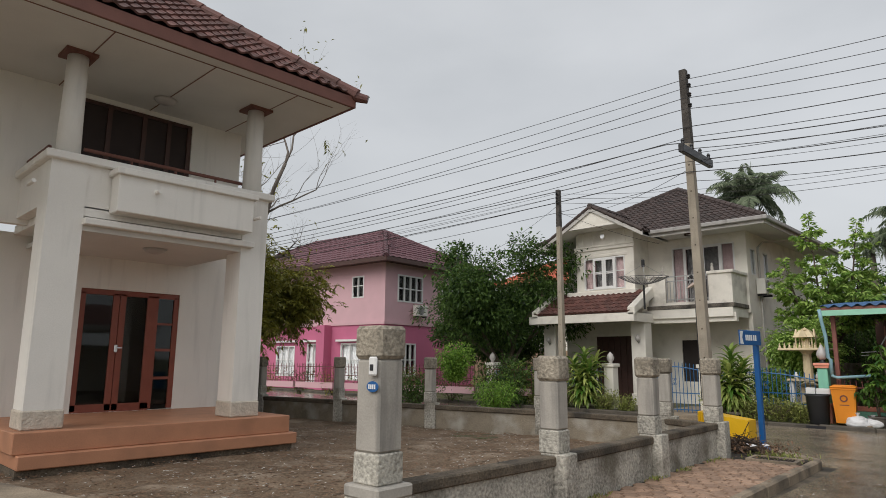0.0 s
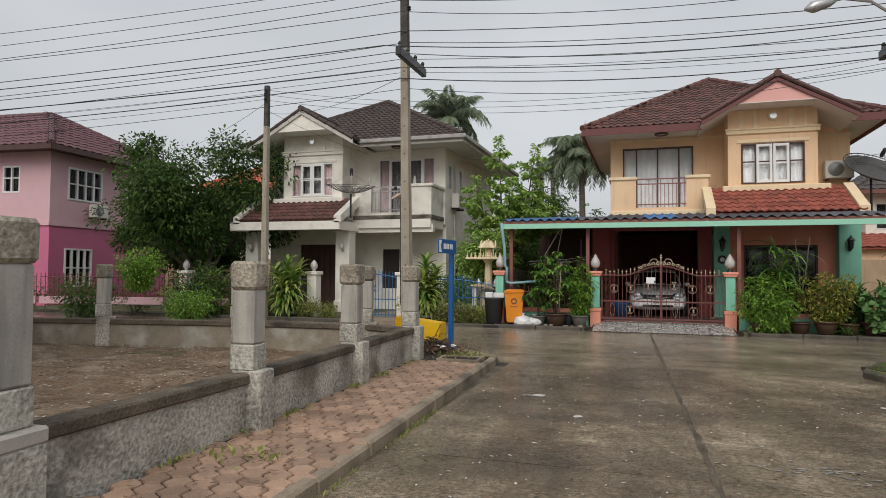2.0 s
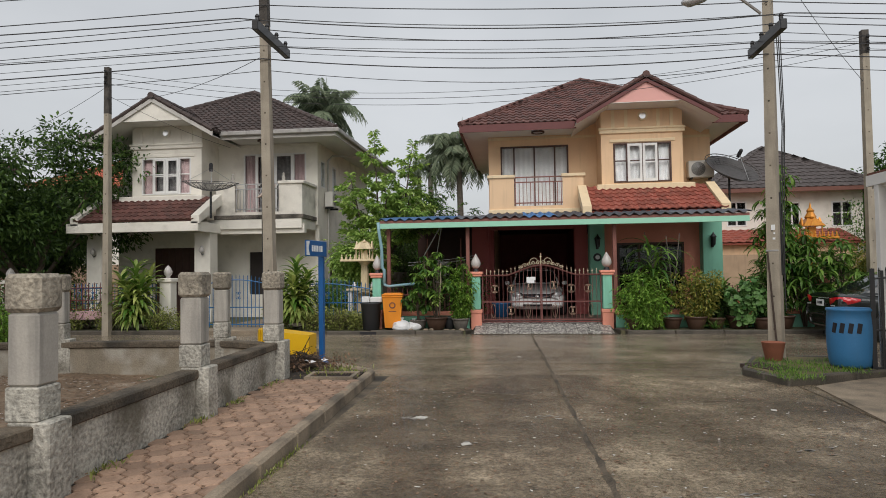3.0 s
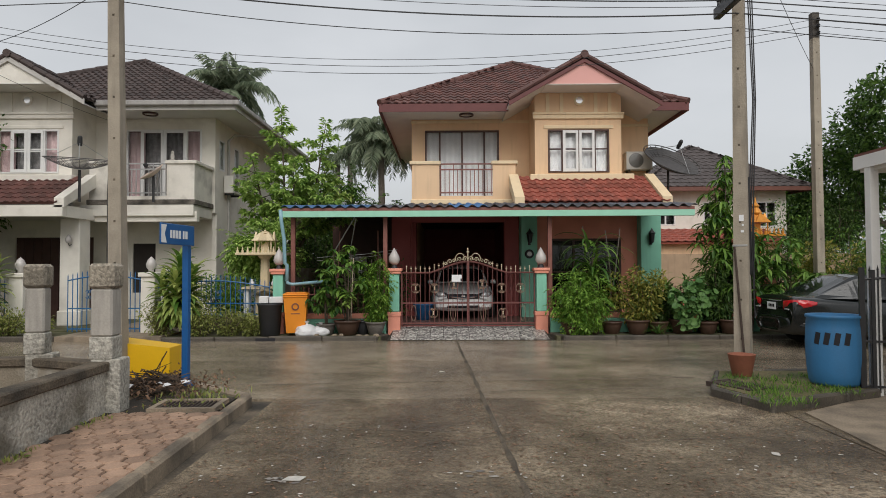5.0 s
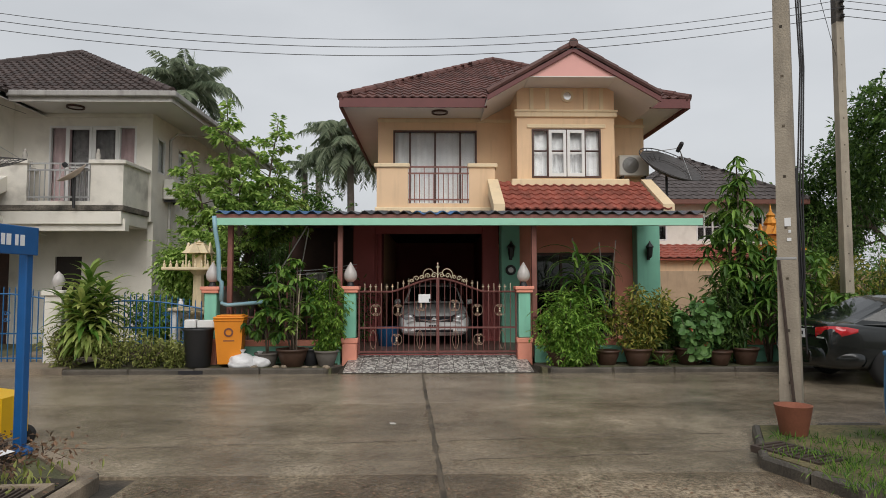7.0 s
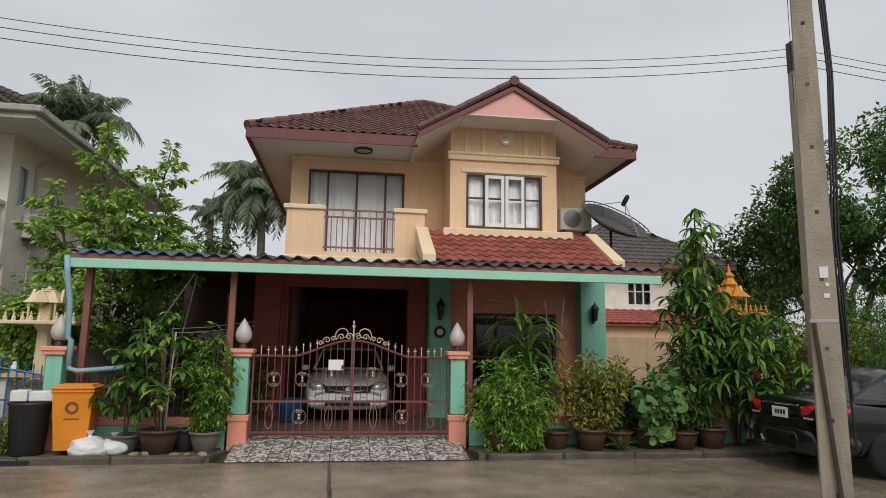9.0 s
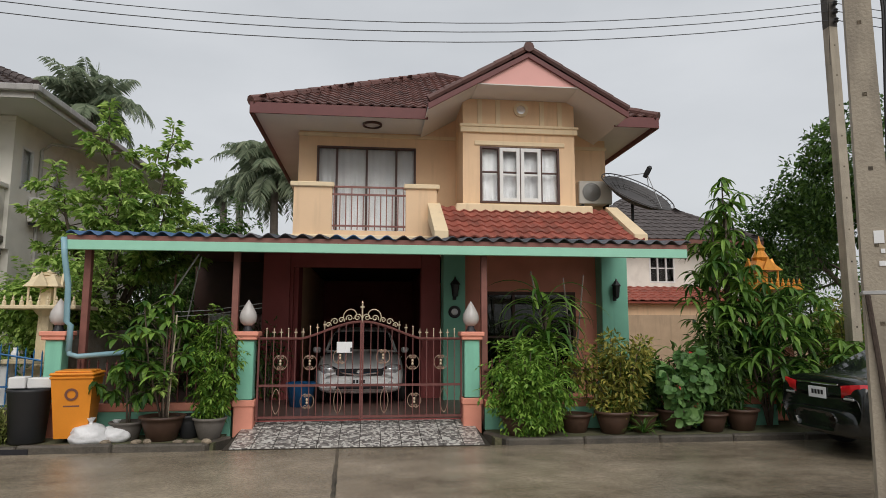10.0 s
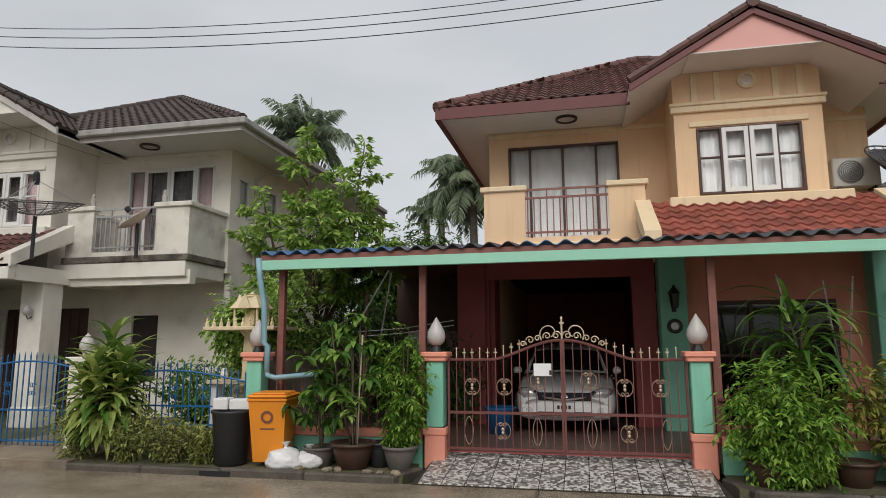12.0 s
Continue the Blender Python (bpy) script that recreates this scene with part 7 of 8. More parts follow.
def wheelie_bin(name, label, mat, x, y, z, m, scale=1.0):
    t = thing(name, label, "bin", x, y, z)
    t.matrix_world = pose(x, y, z) @ m
    s = scale
    b = Shape().add([(sx * 0.21 * s, -0.20 * s if sy < 0 else 0.20 * s, 0.06 * s) for sx, sy in ((-1, -1), (1, -1), (1, 1), (-1, 1))]
                    + [(sx * 0.27 * s, -0.30 * s if sy < 0 else 0.27 * s, 0.92 * s) for sx, sy in ((-1, -1), (1, -1), (1, 1), (-1, 1))],
                    [(3, 2, 1, 0), (4, 5, 6, 7), (0, 1, 5, 4), (1, 2, 6, 5), (2, 3, 7, 6), (3, 0, 4, 7)])
    body = part("body", b, mat, t)
    part("rim", Shape().box(-0.285 * s, 0.285 * s, -0.315 * s, 0.285 * s, 0.885 * s, 0.925 * s, 0.012), mat, body)
    part("lid", Shape().box(-0.29 * s, 0.29 * s, -0.33 * s, 0.31 * s, 0.93 * s, 0.975 * s, 0.02).box(-0.24 * s, 0.24 * s, -0.26 * s, 0.24 * s, 0.97 * s, 1.0 * s, 0.02), mat, t)
    part("handle", Shape().tube([(-0.22 * s, 0.33 * s, 0.90 * s), (0.22 * s, 0.33 * s, 0.90 * s)], 0.018 * s, 8), mat, t)
    for sx in (-1, 1):
        part("wheel", Shape().lathe([(0.001, -0.03), (0.085 * s, -0.03), (0.1 * s, -0.015), (0.1 * s, 0.015), (0.085 * s, 0.03), (0.001, 0.03)], 16), TYRE, t, m=pose(sx * 0.24 * s, 0.24 * s, 0.1 * s, 0, 90))
    return t, body


ob, body = wheelie_bin("wheelie_bin", "orange wheeled rubbish bin with a closed lid", BINORANGE, -3.98, -0.45, 0.09, pose(0, 0, 0, 0, 0, 8), 0.98)
part("emblem", Shape().lathe([(0.055, 0.0), (0.085, 0.0), (0.085, 0.004), (0.055, 0.004), (0.055, 0.0)], 20, close=False), FASCIABROWN, body, "faded round emblem", m=pose(0, -0.275, 0.66, 96))
part("stencil", Shape().box(-0.10, 0.10, -0.249, -0.244, 0.49, 0.51), FASCIABROWN, body, "faded bar")
wheelie_bin("wheelie_bin", "yellow wheeled rubbish bin lying on its side", BINYELLOW, -4.16, -6.42, 0.37, Matrix(((0, 0, -1, 0), (1, 0, 0, 0), (0, -1, 0, 0), (0, 0, 0, 1))), 0.98)
bb = thing("waste_tub", "black plastic waste tub with a white box on top", "bin", -4.56, -0.55, 0.09)
part("tub", Shape().lathe([(0.20, 0), (0.22, 0.02), (0.27, 0.68), (0.29, 0.70), (0.29, 0.73), (0.26, 0.73), (0.25, 0.68), (0.05, 0.66)], 20), BINBLACK, bb, "", True)
bx = thing("foam_box", "white foam box lying on the black tub", "box", -4.56, -0.55, 0.83, 10)
part("box", Shape().box(-0.24, -0.03, -0.13, 0.13, 0.0, 0.155, 0.012), FRAMEWHITE, bx)
part("box", Shape().box(-0.015, 0.30, -0.11, 0.14, 0.0, 0.14, 0.012), FRAMEWHITE, bx)


def bag(x, y, z, r, seed):
    rng = np.random.default_rng(seed)
    me = bpy.data.meshes.new("bag")
    bm = bmesh.new()
    bmesh.ops.create_icosphere(bm, subdivisions=4, radius=r)
    for v in bm.verts:
        q = v.co
        k = 1 + 0.22 * noise.noise(q * 4.0 / r * 0.35 + Vector((seed, 0, 0))) + 0.10 * noise.noise(q * 12.0 / r * 0.35)
        v.co = Vector((q.x * k * 1.25, q.y * k, max(-0.5 * r, q.z * k * 0.75) + 0.5 * r))
    bm.to_mesh(me)
    bm.free()
    me.materials.append(BAGWHITE)
    me.shade_smooth()
    t = thing("rubbish_bag", "crumpled white plastic rubbish bag on the kerb", "bag", x, y, z, group="rubbish bags")
    part("bag", me, None, t)
    part("knot", Shape().lathe([(0.05, 0), (0.02, 0.05), (0.06, 0.11)], 8, (0.02, 0, r * 1.1)), BAGWHITE, t)


bag(-3.72, -0.62, 0.08, 0.21, 3)
bag(-3.42, -0.52, 0.08, 0.17, 8)
slot = thing("kerb_drain", "dark drain opening in the kerb face", "drain", -4.55, -0.955, 0.0)
part("opening", Shape().box(-0.22, 0.22, -0.012, 0.0, 0.0, 0.07), INK, slot)
srng = np.random.default_rng(9)
for x in (-3.05, -2.9, -2.5, -2.32, -2.1, -3.45):
    stn = thing("loose_stone", "rough pale stone lying on the kerb strip", "stone", x, -0.76 + srng.uniform(-0.04, 0.04), 0.085, srng.uniform(0, 180), "loose stones")
    part("stone", Shape().lathe([(0.02, -0.01), (0.08, 0.0), (0.085, 0.025), (0.05, 0.05), (0.005, 0.055)], 7).moved(Matrix.Diagonal((1.0, 0.6, srng.uniform(0.7, 1.1), 1))), KERB, stn)

drum = thing("plastic_drum", "blue plastic drum with black painted marks", "drum", 4.40, -7.0, 0.12)
part("body", Shape().lathe([(0.22, 0), (0.27, 0.012), (0.292, 0.05), (0.308, 0.16), (0.322, 0.34), (0.325, 0.52), (0.318, 0.72), (0.308, 0.84), (0.322, 0.85), (0.325, 0.872), (0.318, 0.885), (0.29, 0.88), (0.285, 0.78), (0.02, 0.76)], 32), DRUMBLUE, drum, "", True)
for k in range(4):
    a = math.radians(205 + k * 20)
    part("mark", Shape().box(-0.030, 0.030, -0.005, 0.004, -0.075, 0.075), INK, drum, "black bar", m=pose(0.322 * math.cos(a), 0.322 * math.sin(a), 0.60, 0, 10, math.degrees(a) + 90))
pt = thing("flower_pot", "empty terracotta flower pot at the pole foot", "plant pot", 3.52, -6.36, 0.12)
part("pot", Shape().lathe([(0.115, 0), (0.125, 0.01), (0.178, 0.295), (0.182, 0.30), (0.165, 0.30), (0.15, 0.22), (0.01, 0.2)], 20), TERRACOTTA, pt, "", True)
ig = thing("drain_grate", "rusty iron grate sunk in the kerbed island", "drain grate", 3.16, -7.05, 0.125, 24)
part("rim", Shape().box(-0.2, 0.2, -0.34, -0.30, -0.05, 0.012).box(-0.2, 0.2, 0.30, 0.34, -0.05, 0.012).box(-0.2, -0.16, -0.30, 0.30, -0.05, 0.012).box(0.16, 0.2, -0.30, 0.30, -0.05, 0.012), GRATE, ig)
for k in range(8):
    part("slat", Shape().box(-0.16, 0.16, -0.27 + 0.072 * k, -0.235 + 0.072 * k, -0.03, 0.010), GRATE, ig)
gt = thing("drain_grate", "rusty iron drain grate in the footpath", "drain grate", -3.35, -8.12, 0.125, 3)
part("rim", Shape().box(-0.36, 0.36, -0.26, -0.2, -0.05, 0.02).box(-0.36, 0.36, 0.2, 0.26, -0.05, 0.02).box(-0.36, -0.3, -0.2, 0.2, -0.05, 0.02).box(0.3, 0.36, -0.2, 0.2, -0.05, 0.02), KERB, gt)
part("pit", Shape().box(-0.3, 0.3, -0.2, 0.2, -0.05, -0.02), INK, gt)
for k in range(13):
    part("bar", Shape().box(-0.28 + k * 0.046, -0.262 + k * 0.046, -0.2, 0.2, -0.012, 0.008), GRATE, gt)

# pile of cut branches by the yellow bin
rng = np.random.default_rng(21)
pile = thing("brush_pile", "heap of dead twigs and leaves beside the yellow bin", "debris", -4.15, -7.25, 0.1, kind="stuff")
s = Shape()
for k in range(170):
    r = abs(rng.normal()) * 0.38
    a = rng.uniform(0, 6.28)
    p = Vector((r * math.cos(a) * 0.9, r * math.sin(a) * 0.7, max(0.02, 0.26 - r * 0.4) * rng.uniform(0.2, 1)))
    d = Vector((rng.normal(), rng.normal(), rng.normal() * 0.25)).normalized() * rng.uniform(0.1, 0.3)
    s.tube([p - d, p + Vector(rng.normal(size=3)) * 0.03, p + d], [0.008, 0.007, 0.003], 4)
part("twigs", s, RUBBISH, pile)
pts = rng.normal(size=(900, 3)) * np.array([0.38, 0.30, 0.06]) + np.array([0, 0, 0.08])
pts[:, 2] = np.abs(pts[:, 2])
v, f = leaves(pts, 0.055, 0.5, 0.0, rng=rng)
part("dead_leaves", leaf_mesh("dead_leaves", v, f, LITTER), None, pile)
for k in range(5):
    a = thing("scrap", "scrap of white plastic litter on the brush heap", "litter", -4.05 + rng.normal() * 0.25, -7.4 + rng.normal() * 0.2, 0.22, rng.uniform(0, 180), "plastic scraps")
    part("sheet", Shape().add([(-0.06, -0.03, 0), (0.05, -0.04, 0.02), (0.07, 0.03, 0), (-0.04, 0.04, 0.03), (0, 0, 0.04)], [(0, 1, 4), (1, 2, 4), (2, 3, 4), (3, 0, 4)]), BAGWHITE, a)


# ---- cars ----
def car(name, label, x, y, z, turn, paint_mat, rear):
    """A saloon: nose towards -y, 4.6 m long; parts: body, cabin, wheels, lamps, bumpers."""
    t = thing(name, label, "car", x, y, z, turn)

    def loft(secs):
        s, rings = Shape(), []
        vs, fs = [], []
        for yy, zb, zt, w, crown in secs:
            half = [(0.0, zb), (w * 0.86, zb), (w * 0.97, zb + 0.10), (w, (zb + zt) * 0.5), (w * 0.985, zt - 0.13), (w * 0.93, zt - 0.04), (w * 0.72, zt + crown * 0.5), (0.0, zt + crown)]
            ring = half + [(-a, b) for a, b in half[-2:0:-1]]
            vs += [(a, yy, b) for a, b in ring]
            rings.append(len(ring))
        n = rings[0]
        for i in range(len(secs) - 1):
            for k in range(n):
                k2 = (k + 1) % n
                fs.append((i * n + k, i * n + k2, (i + 1) * n + k2, (i + 1) * n + k))
        fs += [tuple(range(n)), tuple(range((len(secs) - 1) * n, len(secs) * n))[::-1]]
        return s.add(vs, fs)
    body = loft([(-2.30, 0.30, 0.58, 0.66, 0.0), (-2.22, 0.22, 0.66, 0.76, 0.02), (-2.0, 0.2, 0.74, 0.84, 0.03), (-1.5, 0.2, 0.84, 0.87, 0.04), (-0.9, 0.2, 0.93, 0.88, 0.04), (0.0, 0.2, 0.95, 0.885, 0.02),
                 (1.0, 0.2, 0.96, 0.88, 0.02), (1.6, 0.22, 1.0, 0.87, 0.03), (2.1, 0.24, 1.03, 0.85, 0.03), (2.29, 0.30, 1.02, 0.82, 0.02), (2.34, 0.36, 0.92, 0.79, 0.0), (2.35, 0.42, 0.80, 0.76, 0.0)])
    ob = part("body", body, paint_mat, t, "", True)
    rounding = ob.modifiers.new("rounding", "SUBSURF")
    rounding.levels = rounding.render_levels = 2
    # cabin: one skin of quads, some painted, some glazed
    ys = (-1.02, -0.92, -0.34, -0.24, 0.26, 0.35, 0.96, 1.08, 1.18, 1.72, 1.86)
    tops = (0.95, 0.99, 1.36, 1.395, 1.455, 1.46, 1.435, 1.40, 1.35, 1.07, 1.005)
    bases = (0.78, 0.785, 0.80, 0.80, 0.805, 0.805, 0.80, 0.795, 0.79, 0.75, 0.72)
    heads = (0.74, 0.735, 0.63, 0.62, 0.605, 0.605, 0.60, 0.60, 0.605, 0.66, 0.68)
    rings = []
    for yy, zt, wb, wt in zip(ys, tops, bases, heads):
        zb = 0.93 + 0.02 * (yy + 1)
        half = [(wb, zb), (wb + (wt - wb) * 0.12, zb + (zt - zb) * 0.12), (wt + 0.015, zb + (zt - zb) * 0.86), (wt - 0.05, zt - 0.012 * (zt - zb) / 0.5), (wt * 0.5, zt + 0.012), (0.0, zt + 0.018)]
        rings.append([(a, yy, b) for a, b in half] + [(-a, yy, b) for a, b in half[-2::-1]])
    skin, glazed = Shape(), Shape()
    for k in range(len(ys) - 1):
        for q in range(10):
            side = min(q, 9 - q)
            glass = (side == 1 and k in (2, 3, 5)) or (side >= 3 and k in (1, 8)) or (side == 1 and k == 6)
            (glazed if glass else skin).add([rings[k][q], rings[k][q + 1], rings[k + 1][q + 1], rings[k + 1][q]], [(3, 2, 1, 0)])
    part("cabin", skin, paint_mat, t)
    part("glazing", glazed, CARGLASS, t, "dark window glass")
    for sx in (-1, 1):
        part("mirror", Shape().box(sx * 0.93 - 0.08, sx * 0.93 + 0.08, -0.72, -0.62, 0.93, 1.05, 0.03), paint_mat, t)
        for yy in (-0.2, 0.75):
            part("door_handle", Shape().box(sx * 0.89 - 0.015, sx * 0.89 + 0.015, yy, yy + 0.17, 0.80, 0.83, 0.008), CHROME, t)
        for yy in (-1.42, 1.38):
            w = part("wheel", Shape().lathe([(0.18, -0.09), (0.29, -0.10), (0.315, -0.06), (0.315, 0.06), (0.29, 0.10), (0.18, 0.09)], 22), TYRE, t, "", True, m=pose(sx * 0.80, yy, 0.315, 0, 90))
            rim = Shape().lathe([(0.001, 0.05), (0.05, 0.05), (0.19, 0.03), (0.2, 0.06)], 18).lathe([(0.001, -0.05), (0.05, -0.05), (0.19, -0.03), (0.2, -0.06)], 18)
            part("rim", rim, METAL, w)
    part("front_bumper", Shape().box(-0.74, 0.74, -2.36, -2.15, 0.30, 0.50, 0.05), paint_mat, t)
    ob = part("rear_bumper", loft([(1.75, 0.30, 0.58, 0.80, 0.0), (1.8, 0.24, 0.62, 0.895, 0.0), (2.05, 0.24, 0.63, 0.885, 0.0), (2.30, 0.26, 0.64, 0.80, 0.0), (2.40, 0.30, 0.62, 0.62, 0.0), (2.42, 0.34, 0.58, 0.4, 0.0)]), paint_mat, t, "", True)
    rounding = ob.modifiers.new("rounding", "SUBSURF")
    rounding.levels = rounding.render_levels = 2
    gr = part("grille", Shape().box(-0.44, 0.44, -2.345, -2.25, 0.56, 0.69, 0.025), INK, t)
    part("grille_trim", Shape().tube([(-0.50, -2.27, 0.70), (-0.3, -2.34, 0.62), (0, -2.37, 0.585), (0.3, -2.34, 0.62), (0.50, -2.27, 0.70)], 0.03, 6), CHROME, gr)
    part("badge", Shape().lathe([(0.001, 0), (0.055, 0), (0.055, 0.02)], 14), CHROME, gr, m=pose(0, -2.34, 0.62, 90))
    part("intake", Shape().box(-0.45, 0.45, -2.365, -2.3, 0.32, 0.40, 0.02), INK, t)
    for yy, nm in ((-2.372, "front"), (2.358, "rear")):
        pz = 0.40 if nm == "front" else 0.76
        pl = part("number_plate", Shape().box(-0.17, 0.17, yy - 0.006, yy + 0.006, pz - 0.02, pz + 0.13, 0.004), SIGNWHITE, t, "white plate")
        d = -0.009 if yy < 0 else 0.009
        for k in range(4):
            part("mark", Shape().box(-0.12 + k * 0.06, -0.08 + k * 0.06, yy + d - 0.002, yy + d + 0.002, pz + 0.03, pz + 0.09), INK, pl, "black bar")
    for sx in (-1, 1):
        part("headlight", Shape().tube([(sx * 0.46, -2.25, 0.66), (sx * 0.62, -2.18, 0.67), (sx * 0.76, -2.02, 0.70)], [0.06, 0.105, 0.05], 8), HEADLAMP, t, "", True)
        tail, prev = Shape(), None
        for a, yy, z0, z1 in ((0.44, 2.352, 0.78, 0.93), (0.60, 2.345, 0.775, 0.95), (0.73, 2.315, 0.775, 0.965), (0.805, 2.24, 0.785, 0.965), (0.845, 2.10, 0.82, 0.955), (0.872, 1.92, 0.87, 0.92)):
            now = [(sx * a, yy, z0), (sx * a, yy, z1), (sx * (a - 0.05), yy - 0.06, z1), (sx * (a - 0.05), yy - 0.06, z0)]
            if prev:
                tail.add(prev + now, [(0, 1, 5, 4), (1, 2, 6, 5), (2, 3, 7, 6), (3, 0, 4, 7)])
            prev = now
        lens = part("taillight", tail, TAILRED, t, "red lens", True)
        part("reversing_lens", Shape().box(sx * 0.57 - 0.09, sx * 0.57 + 0.09, 2.33, 2.362, 0.755, 0.785, 0.008), HEADLAMP, lens, "clear lens")
        part("fog_lamp", Shape().lathe([(0.001, 0), (0.05, 0), (0.06, 0.02)], 10), HEADLAMP, t, m=pose(sx * 0.58, -2.35, 0.40, 90))
    part("boot_trim", Shape().box(-0.40, 0.40, 2.345, 2.368, 0.925, 0.95, 0.008), CHROME if rear else paint_mat, t)
    part("dashboard", Shape().box(-0.7, 0.7, -0.9, -0.5, 0.75, 0.93, 0.03), INK, t)
    return t


car("silver_saloon", "silver saloon car parked in the garage", -0.06, 4.4, 0.215, 0, CARSILVER, False)
car("dark_saloon", "dark green saloon car parked along the kerb", 8.55, -1.95, 0.0, -90 + 180 + 0, CARDARK, True)

# ---- spirit houses ----
def spirit_house(x, y, z, mat, label, s=1.0, half=0.62, tall=1.0):
    t = thing("spirit_house", label, "shrine", x, y, z)
    part("pedestal", Shape().lathe([(0.22 * s, 0), (0.24 * s, 0.06 * s), (0.13 * s, 0.14 * s), (0.11 * s, 0.9 * s), (0.2 * s, 1.0 * s)], 8), mat, t)
    part("platform", Shape().box(-half * s, half * s, -0.42 * s, 0.42 * s, 1.0 * s, 1.06 * s, 0.01), mat, t)
    part("sanctum", Shape().box(-0.09 * s, 0.09 * s, -0.08 * s, 0.08 * s, 1.06 * s, 1.34 * s, 0.01), mat, t)
    for sx in (-1, 1):
        for sy in (-1, 1):
            part("column", Shape().lathe([(0.025 * s, 0), (0.018 * s, 0.04 * s), (0.018 * s, 0.28 * s), (0.028 * s, 0.32 * s)], 8, (sx * 0.2 * s, sy * 0.19 * s, 1.06 * s)), mat, t)
    rf = part("roof", Shape().add([(-0.27 * s, -0.25 * s, 1.36 * s), (0.27 * s, -0.25 * s, 1.36 * s), (0.27 * s, 0.25 * s, 1.36 * s), (-0.27 * s, 0.25 * s, 1.36 * s), (-0.12 * s, -0.1 * s, 1.56 * s), (0.12 * s, -0.1 * s, 1.56 * s), (0.12 * s, 0.1 * s, 1.56 * s), (-0.12 * s, 0.1 * s, 1.56 * s)],
                                  [(3, 2, 1, 0), (4, 5, 6, 7), (0, 1, 5, 4), (1, 2, 6, 5), (2, 3, 7, 6), (3, 0, 4, 7)]), mat, t)
    part("spire", Shape().lathe([(0.12 * s, 1.54 * s), (0.15 * s, (1.54 + 0.04 * tall) * s), (0.08 * s, (1.54 + 0.12 * tall) * s), (0.10 * s, (1.54 + 0.15 * tall) * s), (0.035 * s, (1.54 + 0.2 * tall) * s), (0.004 * s, (1.54 + 0.3 * tall) * s)], 10), mat, rf)
    for a in range(4):
        q = a * math.pi / 2
        part("gable", Shape().add([(-0.12 * s, -0.27 * s, 1.36 * s), (0.12 * s, -0.27 * s, 1.36 * s), (0, -0.24 * s, 1.60 * s), (-0.12 * s, -0.23 * s, 1.36 * s), (0.12 * s, -0.23 * s, 1.36 * s), (0, -0.20 * s, 1.58 * s)], [(0, 1, 2), (5, 4, 3), (0, 3, 4, 1), (1, 4, 5, 2), (2, 5, 3, 0)]).moved(pose(0, 0, 0, 0, 0, 90 * a)), mat, rf)
    for k in range(10):
        u = (half - 0.05) * (2 * k / 9 - 1)
        part("finial", Shape().lathe([(0.035 * s, 0), (0.03 * s, 0.06 * s), (0.012 * s, 0.08 * s), (0.02 * s, 0.1 * s), (0.002 * s, 0.15 * s)], 6, (u * s, -0.38 * s, 1.06 * s)), mat, t)
    return t


spirit_house(-5.05, 0.75, 0.95, SPIRITCREAM, "cream and gold spirit house on a pedestal", 1.0, 0.62, 0.35)
tb = thing("offering_table", "white offering table in front of the shrine", "table", -5.0, 0.35, 0.1)
part("tabletop", Shape().box(-0.45, 0.45, -0.2, 0.2, 1.02, 1.08, 0.01), SPIRITCREAM, tb)
for sx in (-1, 1):
    part("leg", Shape().box(sx * 0.36 - 0.06, sx * 0.36 + 0.06, -0.12, 0.12, 0, 1.02, 0.01), FRAMEWHITE, tb)
pd = thing("shrine_plinth", "white rendered plinth under the spirit house", "plinth", -5.05, 0.75, 0.1)
part("block", Shape().box(-0.2, 0.2, -0.2, 0.2, 0, 0.85, 0.01), SPIRITCREAM, pd)
for k, x in enumerate((-5.25, -4.72)):
    vs = thing("vase", "small blue and white vase on the offering table", "vase", x, 0.33, 1.18, group="vases")
    part("body", Shape().lathe([(0.03, 0), (0.06, 0.05), (0.055, 0.11), (0.025, 0.15), (0.04, 0.18)], 10), FRAMEWHITE, vs, "", True)
spirit_house(7.15, 0.62, 1.34, SPIRITGOLD, "orange and gold spirit house above the hedge", 1.0, 0.52, 1.57)
pd = thing("shrine_plinth", "orange plinth under the gold spirit house", "plinth", 7.15, 0.62, 0.1)
part("block", Shape().box(-0.34, 0.34, -0.32, 0.32, 0.0, 1.24, 0.02), CORAL, pd)

# ---- neighbour's carport, gate, hedge ----
cp = thing("side_carport", "white-posted carport with a tiled lean-to roof", "carport", 4.72, -7.0, 0.24)
part("roof", Shape().plate([(0, -6, 2.74), (0, 0, 2.74), (4.5, 0, 3.9), (4.5, -6, 3.9)], 0.06), FASCIABROWN, cp)
tiles(cp, tile_mesh("roof_tile", TILEBRIGHT), [(0, -6, 2.76), (0, 0, 2.76), (2.4, 0, 3.38), (2.4, -6, 3.38)], True)
part("eave_board", Shape().box(-0.03, 0.03, -6, 0, 2.60, 2.76), FRAMEWHITE, cp)
part("verge_board", Shape().plate([(0, 0.02, 2.60), (0, 0.02, 2.78), (4.5, 0.02, 3.94), (4.5, 0.02, 3.76)], 0.03), FRAMEWHITE, cp)
part("ceiling", Shape().box(0.03, 4.5, -6, -0.05, 2.56, 2.6), SOFFIT, cp)
for y in (-0.25, -5.5):
    part("post", Shape().box(-0.02, 0.09, y - 0.055, y + 0.055, -0.24, 2.6, 0.006), FRAMEWHITE, cp)
gl = iron_fence("side_gate", "black wrought-iron gate leaf standing open", 0, 2.6, 0, 0, 1.5, IRONBLACK, 0.08, 0.085, parent_kind="gate")
gl.matrix_world = pose(4.60, -7.25, 0.05, 0, 0, -22)
